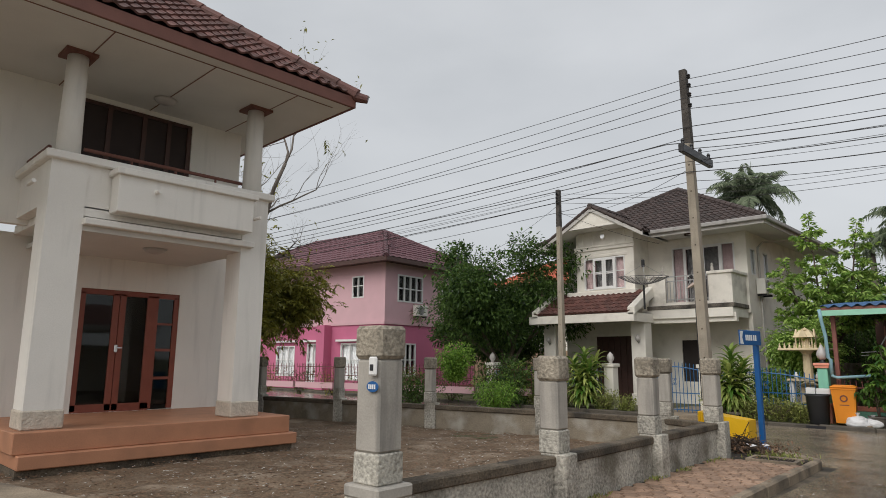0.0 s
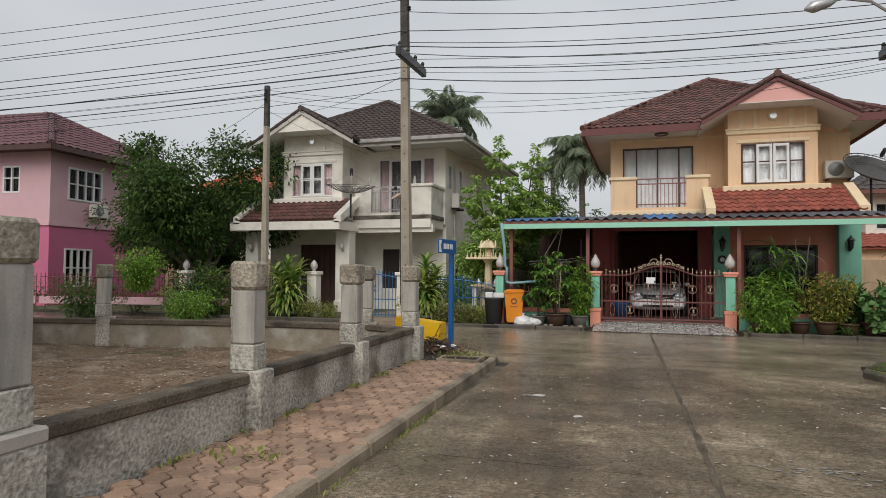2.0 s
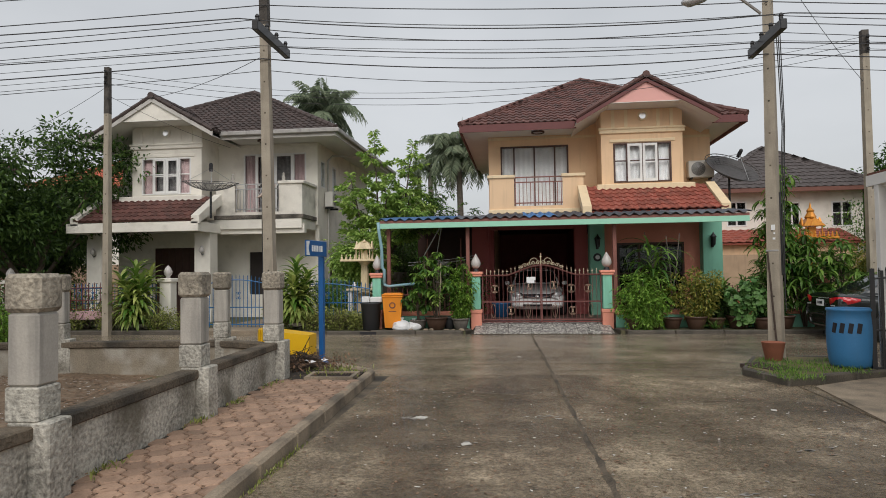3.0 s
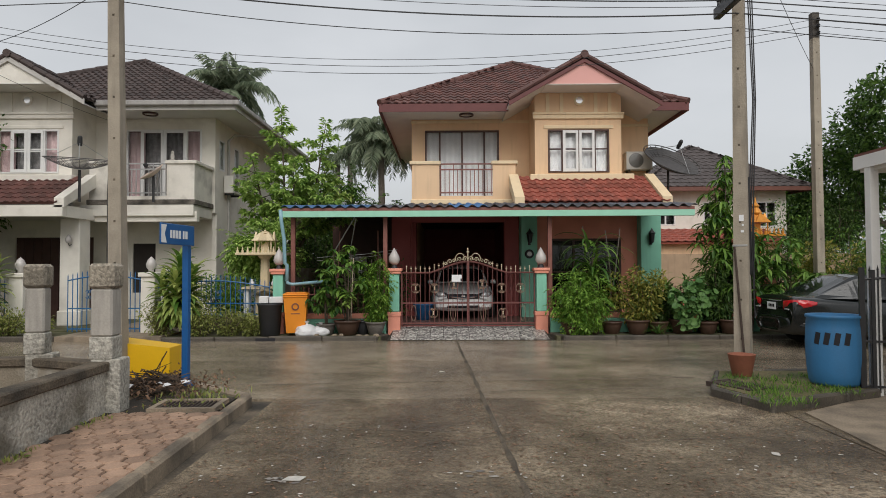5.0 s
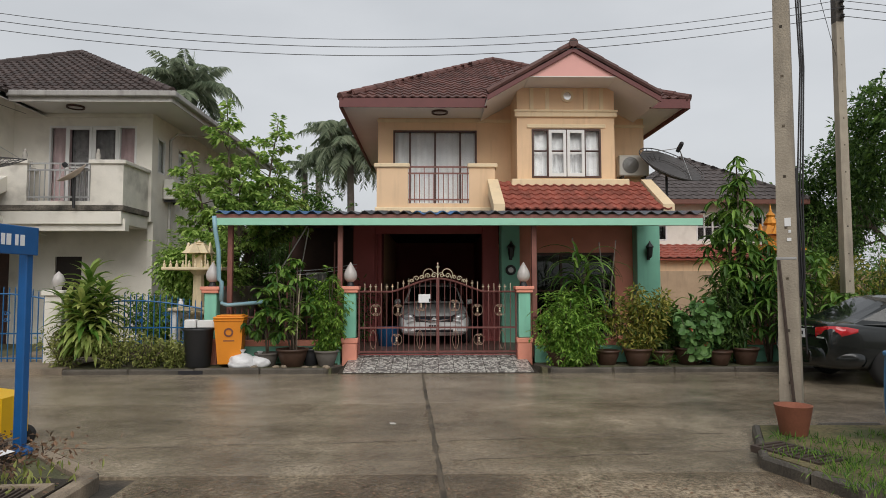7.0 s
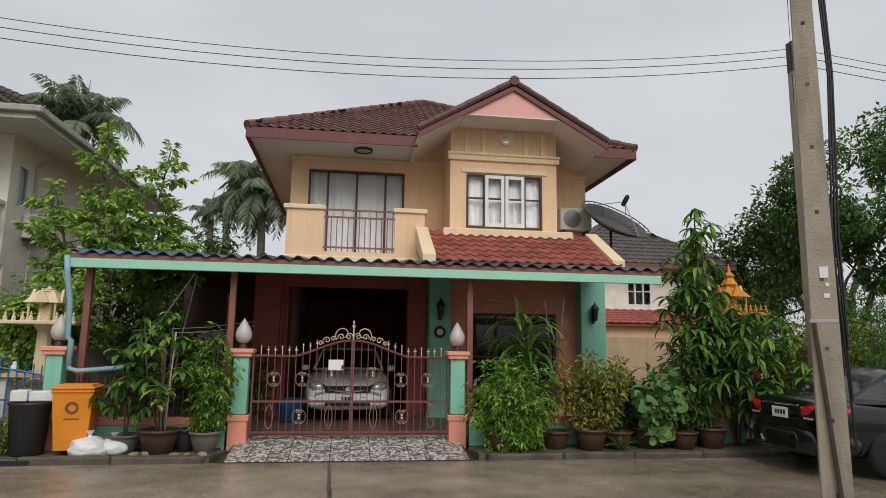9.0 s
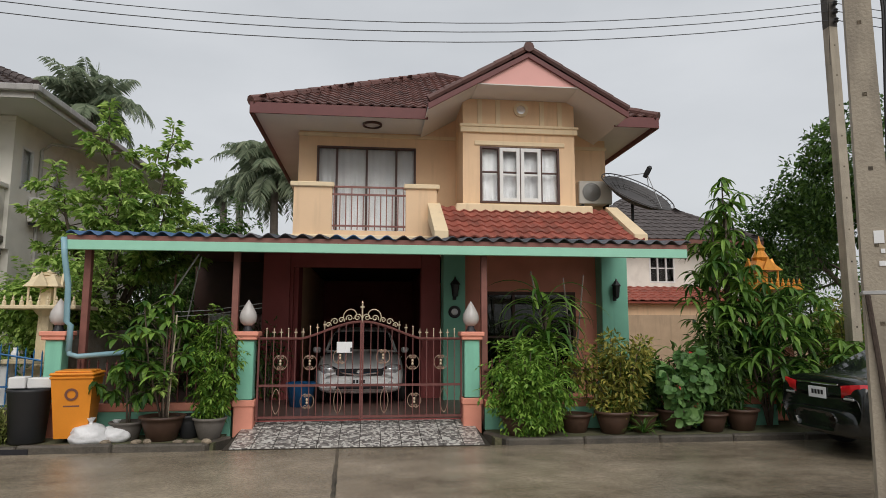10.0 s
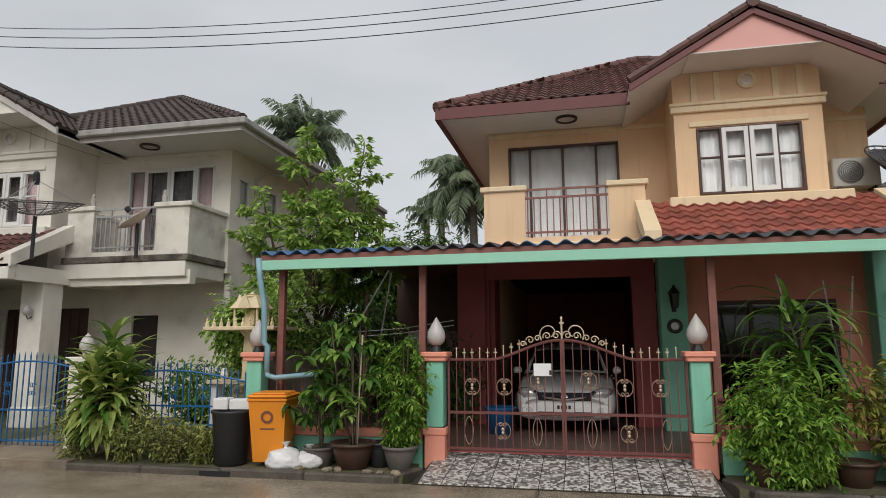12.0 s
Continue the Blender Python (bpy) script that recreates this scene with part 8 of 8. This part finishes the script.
part("gate_post", Shape().box(-0.03, 0.03, -0.03, 0.03, 0, 1.55).box(0.1, 0.14, -0.02, 0.02, 0, 1.52), IRONBLACK, gl)
solid("side_wall_block", Shape().box(9.0, 9.15, -30, -7.0, -0.1, 2.2), WHITE, "plain white boundary wall of the neighbouring plot", "wall", "structure")
for i in range(9):
    bush("hedge_plant", "tall dark green hedge shrub behind the parked car", 10.4 + i * 0.9, 0.9 + 0.2 * (i % 3), 0.05, 0.75, 0.6, 2.5 + 0.06 * i - 0.2 * (i % 2), L_MID if i % 2 else L_DARK, 0.085, 1500, 300 + i, stems=8)

# ---- space under the awning, beside the garage ----
sh = thing("side_shelter", "dark corrugated roof over the passage beside the garage, with an added dark backdrop", "roof", 0, 0, 0)
# backdrop added in dark brown so the passage end reads as deep shade
part("back_wall", Shape().box(-4.54, -1.56, 7.4, 7.5, 0.1, 3.45), FRAMEBROWN, sh, "added dark brown backdrop standing in for the passage's shade")
part("roof_sheet", Shape().plate([(-4.38, 3.38, 3.42), (-1.6, 3.38, 3.42), (-1.6, 9.0, 3.5), (-4.38, 9.0, 3.5)], 0.04), RUSTPAINT, sh)
for x in (-4.3, -1.75):
    part("post", Shape().box(x - 0.05, x + 0.05, 8.8, 8.9, 0.1, 3.45), RUSTPAINT, sh)
solid("wall_party", Shape().box(-4.68, -4.54, 0.2, 11.5, -0.1, 1.55).box(-4.7, -4.52, 0.2, 11.5, 1.55, 1.62), BACKCON, "low stained boundary wall between the two plots", "wall", "structure")
solid("wall_rear", Shape().box(-40, 40, 14.0, 14.15, -0.1, 2.2), REARTAN, "plain rendered wall along the rear of the plots", "wall", "structure")
lr = thing("clothes_rack", "leaning poles and washing lines under the awning", "drying rack", -3.0, 1.3, 0.2)
part("pole", Shape().tube([(-0.5, 0, 1.7), (0.1, 0.1, 2.75)], 0.016, 5), METAL, lr)
part("pole", Shape().tube([(-0.1, 0.3, 1.6), (0.12, 0.2, 2.72)], 0.014, 5), METAL, lr)
part("pole", Shape().tube([(-0.4, 0.2, 0.0), (-0.3, 0.2, 2.4)], 0.018, 5), RUSTPAINT, lr)
part("pole", Shape().tube([(0.7, 0.2, 0.0), (0.7, 0.2, 2.4)], 0.018, 5), RUSTPAINT, lr)
for z in (1.62, 1.7):
    part("line", Shape().tube([(-0.9, 0.2, z), (0.3, 0.3, z + 0.08), (1.2, 0.2, z + 0.2)], 0.008, 4), METAL, lr)
for i, (x, y, m_) in enumerate(((-3.4, 5.5, CURTAIN), (-2.6, 6.0, CURTAINPINK))):
    c = thing("hung_cloth", "pale cloth hung out to dry under the shelter", "laundry", x, y, 1.2, 10 * i, "laundry")
    n = 14
    part("cloth", Shape().add([q for k in range(n + 1) for q in ((-0.3 + 0.6 * k / n, 0.03 * math.sin(k), 0), (-0.3 + 0.6 * k / n, 0.02 * math.sin(k), 0.8))], [(2 * k, 2 * k + 2, 2 * k + 3, 2 * k + 1) for k in range(n)]), m_, c)
tubs = thing("plastic_tub", "blue plastic storage tub in the garage", "tub", -1.15, 2.2, 0.215)
part("tub", Shape().lathe([(0.2, 0), (0.27, 0.4), (0.29, 0.42), (0.27, 0.44), (0.2, 0.1)], 14), IRONBLUE, tubs, "", True)


# ---- plants ----
def pot(x, y, z, r, h, mat, label):
    t = thing("plant_pot", label, "plant pot", x, y, z, group="pots along the kerb")
    part("pot", Shape().lathe([(r * 0.62, 0), (r * 0.68, 0.01), (r * 0.95, h * 0.7), (r * 0.98, h * 0.86), (r * 1.1, h * 0.9), (r * 1.1, h), (r * 0.92, h), (r * 0.88, h * 0.85), (0.01, h * 0.84)], 18), mat, t, "", True)
    part("soil", Shape().lathe([(0.01, h * 0.86), (r * 0.88, h * 0.86)], 14, close=False), GRASSY, t)
    return t


pot(-2.80, -0.45, 0.08, 0.29, 0.34, POTBROWN, "large brown glazed pot with a scalloped rim")
pot(-2.16, -0.40, 0.08, 0.22, 0.30, POTGREY, "grey cement pot with a leafy shrub")
pot(-2.47, -0.30, 0.08, 0.17, 0.33, BINBLACK, "black plastic plant pot")
pot(-3.30, -0.40, 0.08, 0.22, 0.26, POTGREY, "worn cement planter by the bin")
for i, (x, r) in enumerate(((2.35, 0.24), (2.85, 0.2), (3.3, 0.24), (3.85, 0.26), (4.35, 0.22), (4.9, 0.25), (5.45, 0.22), (6.0, 0.24))):
    pot(x, -0.52 + 0.08 * (i % 3), 0.08, r, 0.28 + 0.05 * (i % 2), POTBROWN, "round brown plant pot on the kerb strip")
whorled("potted_plant", "open leafy pot plant with bare canes in a glazed pot", "pot plant", -2.80, -0.45, 0.36, 1.75, 0.75, 38, 0.26, 0.085, L_LEAFY, 1, 5, 0.42, 8, 0.25, 0.02)
whorled("potted_plant", "dark whorled pot plant beside the orange bin", "pot plant", -3.30, -0.38, 0.28, 1.1, 0.45, 26, 0.23, 0.075, L_MID, 2, 4, 0.3, 8, 0.35)
whorled("potted_plant", "young bright-leaved plant in the glazed pot", "pot plant", -2.72, -0.62, 0.36, 0.62, 0.18, 4, 0.2, 0.075, L_GARDEN, 52, 2, 0.6, 9, 0.0)
st = thing("plant_stake", "pale bamboo stake tied to the pot plant", "stake", -2.70, -0.58, 0.3)
part("stake", Shape().tube([(0, 0, 0), (0.02, 0.02, 0.8), (0.05, 0.03, 1.55)], 0.011, 6), STAKE, st)
bush("potted_shrub", "dense upright weeping shrub in a grey pot", -2.14, -0.36, 0.3, 0.25, 0.24, 1.78, L_BRIGHT, 0.095, 420, 3, 1.4, 0.34, 10, spray=0.20)
bush("shrub", "fine-leaved bright green shrub spilling over the kerb", 2.55, -0.52, 0.15, 0.60, 0.45, 1.25, L_FRESH, 0.10, 760, 4, 1.1, 0.36, 13, spray=0.26)
bush("shrub", "bright low growth under the green shrub", 2.75, -0.72, 0.15, 0.45, 0.25, 0.75, L_FRESH, 0.09, 1500, 5, 0.3, 0.3, 9)
bush("shrub", "yellow and green croton shrub", 3.95, -0.45, 0.25, 0.62, 0.42, 1.42, L_CROTON, 0.105, 3230, 6, 0.2, 0.42, 11)
bush("shrub", "large-leaved green shrub with small red flowers", 5.05, -0.48, 0.12, 0.55, 0.4, 1.25, L_ROUND, 0.15, 900, 7, -0.3, 1.0, 10, flower=L_FLOWER, disc=True)
bush("shrub", "dark filler shrub behind the pots", 4.5, 0.0, 0.12, 0.7, 0.35, 1.25, L_DARK, 0.13, 2090, 8, 0.2, 0.4, 9)
bush("shrub", "dark filler shrub by the front wall", 5.8, -0.2, 0.12, 0.7, 0.4, 1.5, L_DARK, 0.16, 2090, 9, 0.4, 0.25, 9)
whorled("young_mango_tree", "slender tree with whorls of long hanging leaves above the awning end", "tree", 6.12, 0.1, 0.12, 4.15, 0.60, 105, 0.36, 0.075, L_LEAFY, 11, 6, 0.22, 10, 0.35, 0.03)
whorled("young_mango_tree", "low leafy sapling with long hanging leaves by the kerb", "tree", 6.55, -0.3, 0.12, 2.3, 0.8, 85, 0.36, 0.075, L_MID, 10, 7, 0.2, 10, 0.3, 0.022)
whorled("young_mango_tree", "spreading sapling with long leaves beside the parked car", "tree", 7.45, -0.1, 0.12, 2.15, 0.85, 85, 0.33, 0.07, L_LEAFY, 12, 7, 0.3, 10, 0.2, 0.022)
bush("shrub", "bronze-tinged shrub beside the concrete pole", 8.9, 0.6, 0.12, 1.1, 0.6, 2.6, L_CROTON, 0.10, 5200, 13, 0.3, 0.5, 12)
bush("shrub", "green shrub behind the parked car", 9.4, 0.2, 0.12, 0.9, 0.6, 2.3, L_MID, 0.12, 2850, 14, 0.4, 0.3, 10)
for i in range(5):
    bush("shrub", "dark leafy shrub in the passage beside the garage", -3.9 + 0.5 * i, 3.0 + 0.7 * (i % 2), 0.2, 0.5, 0.4, 1.9 - 0.2 * (i % 3), L_DARK, 0.13, 500, 130 + i, 0.3, 0.4, 8)
for i in range(6):
    bush("shrub", "tall dark shrub along the party wall", -5.1, 4.6 + 0.9 * i, 0.1, 0.6, 0.6, 3.6 - 0.3 * (i % 2), L_DARK, 0.14, 1300, 140 + i, 0.3, 0.4, 8)
for i, (x, y, h) in enumerate(((16.2, 14.9, 5.2), (18.4, 15.6, 6.2), (17.2, 10.0, 4.4), (20.0, 9.5, 5.5), (22.5, 13.0, 6.0))):
    bush("shrub", "rank green growth below the large tree", x, y, 0.0, 1.9, 1.4, h, L_DARK if i % 2 else L_MID, 0.16, 3200, 150 + i, 0.2, 0.42, 12)
pn = thing("pandanus", "strappy long-leaved plant in front of the window", "plant", 2.9, -0.1, 0.85)
s = Shape()
rng = np.random.default_rng(33)
for k in range(85):
    z = rng.uniform(0.15, 1.35)
    strap(s, (rng.normal() * 0.07, rng.normal() * 0.05, z), rng.uniform(0, 6.28), rng.uniform(0.5, 1.25), rng.uniform(0.65, 1.15), rng.uniform(0.05, 0.085), rng.uniform(1.4, 3.0), 7)
part("foliage", s, L_LEAFY, pn)
part("cane", Shape().tube([(0, 0, -0.6), (0.03, 0, 0.2), (0.05, 0, 1.0)], 0.03, 6), BARK, pn)
ct = thing("dry_canes", "bare dry canes standing among the plants", "plant", 3.3, 0.1, 0.3)
for a, b in (((0, 0, 0), (0.35, 0, 2.25)), ((-0.2, 0, 0), (-0.55, 0, 2.3)), ((0.1, 0, 0.2), (0.0, 0, 2.2))):
    part("cane", Shape().tube([a, ((a[0] + b[0]) / 2 + 0.05, 0, 1.2), b], [0.02, 0.015, 0.01], 5), GREYTWIG, ct)
for px, py, pz, n, seed in ((4.75, -0.05, 0.3, 34, 71), (5.45, 0.0, 0.3, 30, 72), (4.2, 0.0, 0.3, 20, 73)):
    prng = np.random.default_rng(seed)
    pg = thing("strap_plant", "arching strap-leaved plant behind the pots", "plant", px, py, pz)
    sl = Shape()
    for k in range(n):
        strap(sl, (prng.normal() * 0.08, prng.normal() * 0.05, prng.uniform(0.0, 0.7)), k * 2.4, prng.uniform(0.7, 1.35), prng.uniform(0.6, 1.0), 0.06, prng.uniform(0.9, 2.2), 6)
    part("foliage", sl, L_LEAFY, pg)
    part("cane", Shape().tube([(0, 0, -0.2), (0.01, 0, 0.3), (0, 0.02, 0.75)], 0.025, 6), BARK, pg)
sp = thing("spiky_plant", "low spiky grass-like plant at the kerb", "plant", 4.25, -0.72, 0.1)
s = Shape()
for k in range(40):
    strap(s, (0, 0, 0), k * 2.4, 0.5 + 0.9 * rng.uniform(), 0.42, 0.02, 1.3, 4)
part("foliage", s, L_MID, sp)
dracaena(-6.68, -0.45, 0.35, 2.0, 41, 6)
dracaena(-11.35, -0.55, 0.25, 2.15, 42, 6)
dracaena(-14.3, -0.3, 0.25, 1.5, 43, 4)
for i, (x, h, w) in enumerate(((-6.2, 0.7, 0.5), (-7.1, 0.65, 0.55), (-5.5, 0.6, 0.45), (-5.0, 0.4, 0.3), (-10.6, 0.6, 0.5), (-12.2, 0.75, 0.6), (-13.3, 0.7, 0.5), (-9.9, 0.4, 0.4))):
    bush("weed_clump", "pale weedy undergrowth along the kerb", x, -0.55, 0.08, w * 1.1, 0.35, h * 1.15, L_WEED, 0.085, 1100, 60 + i, -0.2, 0.4, 12, "weeds")
bush("shrub", "bright shrub behind the blue fence", -6.0, 0.9, 0.1, 0.7, 0.5, 1.5, L_BRIGHT, 0.10, 2850, 71, 0.2, 0.42, 10)
tiered_tree("garden_tree", "bright green tiered garden tree between the two houses", -5.0, 3.3, 0.1, 1.7,
            ((-0.3, -0.1, 6.1, 1.25), (1.0, -0.1, 5.7, 1.0), (-0.95, -0.7, 4.6, 1.3), (0.95, 0.2, 4.55, 1.45), (0.2, -0.6, 4.5, 1.2)), L_GARDEN, 0.165, 81)
tree("garden_tree", "small leafy green tree beside the white house", -5.15, 2.0, 0.1, 3.8, 0.95, L_GARDEN, 0.12, 8, 82, 0.06, 3, 0.38, BARK, 0.36, 1.0, 0.48, spray=0.45, keep=lambda x, y, z, u: x < -4.75)
tree("garden_tree", "leafy garden tree behind the side shelter", -5.3, 9.9, 0.1, 6.2, 1.9, L_MID, 0.18, 6, 90, 0.08, 3, 0.42, BARK, 0.36, 1.0, 0.36, spray=0.5)
tree("broadleaf_tree", "dense dark green tree beside the white house", -16.3, 1.4, 0.0, 6.5, 4.3, L_DARK, 0.17, 170, 83, 0.16, 3, 0.85, BARK, 0.22, 0.2, 0.45)
tree("broadleaf_tree", "dense dark green tree between the pink and white houses", -18.8, 4.5, 0.0, 6.0, 3.0, L_DARK, 0.17, 150, 84, 0.16, 3, 0.85, BARK, 0.22, 0.2, 0.45)
bush("shrub", "bright yellow-green bush on the verge", -15.1, -2.8, 0.9, 0.7, 0.6, 1.25, L_FRESH, 0.10, 4800, 72, 0.1, 0.42, 11)
bush("shrub", "bright low fern-like bush on the verge", -12.9, -3.3, 0.05, 0.9, 0.6, 1.0, L_FRESH, 0.11, 2660, 73, 0.3, 0.3, 11)
bush("shrub", "green hedge clump by the verge", -16.8, -3.2, 0.05, 1.2, 0.8, 1.25, L_DARK, 0.09, 3420, 74, 0.1, 0.42, 11)
bush("shrub", "dark undergrowth under the trees", -14.2, -1.0, 0.05, 1.5, 0.9, 1.6, L_DARK, 0.11, 4180, 75, 0.1, 0.42, 12)
for i in range(8):
    bush("garden_shrub", "dark red-green shrub at the pink house fence", -26.5 + i * 1.9, -3.2 + i * 0.45, 0.1, 0.9, 0.6, 1.25, L_DARK if i % 2 else L_CROTON, 0.10, 500, 90 + i, 0.1, 0.42, 8)
tree("sparse_tree", "thin half-bare tree with olive leaves behind the corner house", -15.8, -10.2, 0.1, 11.4, 2.1, L_OLIVE, 0.15, 10, 85, 0.13, 3, 0.5, GREYTWIG, 0.24, 0.9, 0.36, 4, spray=0.4, keep=lambda x, y, z, u: u < (1.0 if z < 5.6 else 0.02 if z < 9.0 else 0.16))
tree("sparse_tree", "bare-branched tree rising over the corner house roof", -16.2, -10.3, 0.1, 13.0, 2.5, L_OLIVE, 0.15, 9, 86, 0.14, 4, 0.34, GREYTWIG, 0.42, 0.5, 0.36, keep=lambda x, y, z, u: u < (0.03 if z < 9.4 else 0.2))
tree("broadleaf_tree", "large green tree beyond the houses", 22.0, 15.0, 0.0, 13.2, 5.4, L_TREE, 0.26, 210, 87, 0.3, 4, 1.2, BARK, 0.2, 0.2, 0.45, 2)
tree("broadleaf_tree", "green tree further along the street", 25.5, 8.0, 0.0, 9.0, 4.5, L_DARK, 0.22, 130, 88, 0.25, 3, 1.1, BARK, 0.25, 0.2, 0.45)
tree("broadleaf_tree", "green tree behind the far house", 19.8, 22.0, 0.0, 7.6, 3.0, L_DARK, 0.24, 110, 89, 0.2, 3, 1.0, BARK, 0.25, 0.2, 0.45)
palm(-10.6, 14.5, 9.9, 51, 34, 2.75)
palm(-3.35, 12.5, 7.1, 52, 44, 2.6)
palm(-5.76, 15.5, 7.0, 53, 16, 1.2, "small slender palm behind the tree")
palm(-5.15, 15.5, 7.2, 54, 16, 1.3, "small slender palm behind the tree")

# ---- ground cover and litter ----
def scatter(name, label, category, n, fx, size, mat, seed, width=0.5, up=False):
    rng = np.random.default_rng(seed)
    pts = np.array([fx(rng) for _ in range(n)])
    t = thing(name, label, category, 0, 0, 0, kind="stuff")
    if up:
        v, f = leaves(pts, size, width, -2.5, rng=rng)
    else:
        v, f = leaves(pts, size, width, 0.0, rng=rng)
        v = v.reshape(-1, 4, 3)
        v[:, :, 2] = pts[:, None, 2] + (v[:, :, 2] - pts[:, None, 2]) * 0.12 + 0.006
        v = v.reshape(-1, 3)
    part("blades" if up else "leaves", leaf_mesh(name, v, f, mat), None, t)


tufts = [(3.3, -7.45), (3.5, -7.25), (3.2, -7.1), (3.75, -7.45), (3.95, -7.0), (3.4, -6.6), (4.1, -7.35), (3.7, -6.75), (4.35, -6.5), (3.15, -7.7), (3.1, -8.08), (3.3, -8.02), (4.2, -7.5)]
scatter("island_grass", "patchy green grass on the kerbed island", "grass", 1150, lambda r: (lambda c: (c[0] + r.normal() * 0.13, c[1] + r.normal() * 0.11, 0.11))(tufts[int(r.integers(len(tufts)))]), 0.085, L_LEAFY, 101, 0.12, True)
scatter("wall_foot_weeds", "weeds along the foot of the boundary wall", "weeds", 230, lambda r: (lambda y, c: (-3.80 - (y + 15.5) * 0.031 + abs(r.normal()) * 0.05, y, 0.12))(r.choice([-14.3, -13.3, -12.6, -11.0, -10.1, -8.9]) + r.normal() * 0.14, 0), 0.06, L_WEED, 102, 0.3, True)
scatter("kerb_moss", "weeds in the gutter against the kerb", "weeds", 170, lambda r: (lambda y: (-2.53 - (y + 15.3) * 0.038 + abs(r.normal()) * 0.03, y, 0.0))(r.choice([-12.6, -11.7, -12.2, -14.2]) + r.normal() * 0.25), 0.05, L_WEED, 103, 0.25, True)
scatter("drain_weeds", "weeds growing round the drain grate", "weeds", 130, lambda r: (-3.45 + r.normal() * 0.25, -7.75 + r.normal() * 0.25, 0.10), 0.09, L_WEED, 104, 0.25, True)
scatter("path_weed", "pale weed growing through the pavers", "weeds", 22, lambda r: (-3.35 + r.normal() * 0.14, -14.1 + r.normal() * 0.14, 0.13), 0.09, L_WEED, 105, 0.4, True)
scatter("yard_litter", "dead leaves scattered on the bare yard", "leaf litter", 14000, lambda r: (r.uniform(-13, -4.3), r.uniform(-18.5, -8.3), 0.125), 0.07, LITTER, 106)
scatter("yard_scraps", "pale scraps and straw on the bare yard", "leaf litter", 1800, lambda r: (r.uniform(-12, -4.3), r.uniform(-18, -8.3), 0.13), 0.07, PALELITTER, 107, 0.3)
scatter("road_litter", "brown leaf fragments scattered on the lane", "leaf litter", 4200, lambda r: (r.uniform(-2.6, 3.2), -7.5 - abs(r.normal()) * 4.5, 0.0), 0.045, LITTER, 108)
scatter("road_scraps", "pale scraps on the lane", "litter", 420, lambda r: (r.uniform(-2.5, 3.2), -8.5 - abs(r.normal()) * 4.5, 0.0), 0.045, PALELITTER, 109)
scatter("paver_litter", "dead leaves on the footpath", "leaf litter", 420, lambda r: (r.uniform(-3.9, -2.8), r.uniform(-15.3, -7.6), 0.135), 0.06, LITTER, 110)
for i, (x, y, w) in enumerate(((-1.70, -10.2, 0.17), (-1.1, -11.25, 0.12), (2.3, -9.6, 0.10), (-0.6, -5.2, 0.10))):
    a = thing("paper_scrap", "flattened pale paper scrap on the wet road", "litter", x, y, 0.004, 40 * i, "paper scraps")
    part("sheet", Shape().plate([(-w / 2, -w / 4, 0.006), (w / 3, -w / 3, 0.006), (w / 2, w / 5, 0.006), (0, w / 3, 0.006), (-w / 3, w / 5, 0.006)], 0.005), PALELITTER, a)

wr = np.random.default_rng(77)
flakes = Shape()
for cx, cy, n, sp in ((0.95, -12.55, 46, 0.30), (-1.73, -10.2, 14, 0.12), (-1.15, -11.25, 10, 0.10), (2.06, -11.25, 8, 0.12), (-0.35, -13.9, 18, 0.25), (1.9, -13.6, 22, 0.3), (-0.3, -10.1, 8, 0.1)):
    for _ in range(n):
        px, py, q = cx + wr.normal() * sp, cy + wr.normal() * sp * 0.55, wr.uniform(0.008, 0.03)
        ring = [(px + q * wr.uniform(0.5, 1.3) * 1.5 * math.cos(a * 0.9), py + q * wr.uniform(0.5, 1.2) * math.sin(a * 0.9), 0.006) for a in range(7)]
        flakes.add(ring, [tuple(range(7))])
splash = thing("mortar_splashes", "pale crusts of dried mortar on the lane", "road stain", 0, 0, 0, kind="stuff")
part("crust", flakes, MORTAR, splash)

# ---- footpath pavers ----
hx = Shape().lathe([(0.104, -0.03), (0.104, 0.0), (0.097, 0.012), (0.001, 0.0125)], 6).mesh("paver", PAVER)
rng = np.random.default_rng(5)
row = 0
while True:
    y = -15.38 + row * 0.172
    if y > -7.75:
        break
    xl, xr = -3.78 - (y + 15.5) * 0.031, -2.70 - (y + 15.3) * 0.0382
    x = xr + 0.02 - 0.1 * (row % 2)
    while x > xl - 0.05:
        if not (abs(x + 3.35) < 0.42 and abs(y + 8.12) < 0.32) and not (y > -8.4 and x < -3.7):
            part("paver", hx, None, pavement, m=pose(x, y, 0.104 + rng.uniform(-0.004, 0.004), rng.normal() * 0.5, rng.normal() * 0.5, 30 + rng.normal() * 1.2))
        x -= 0.2
    row += 1
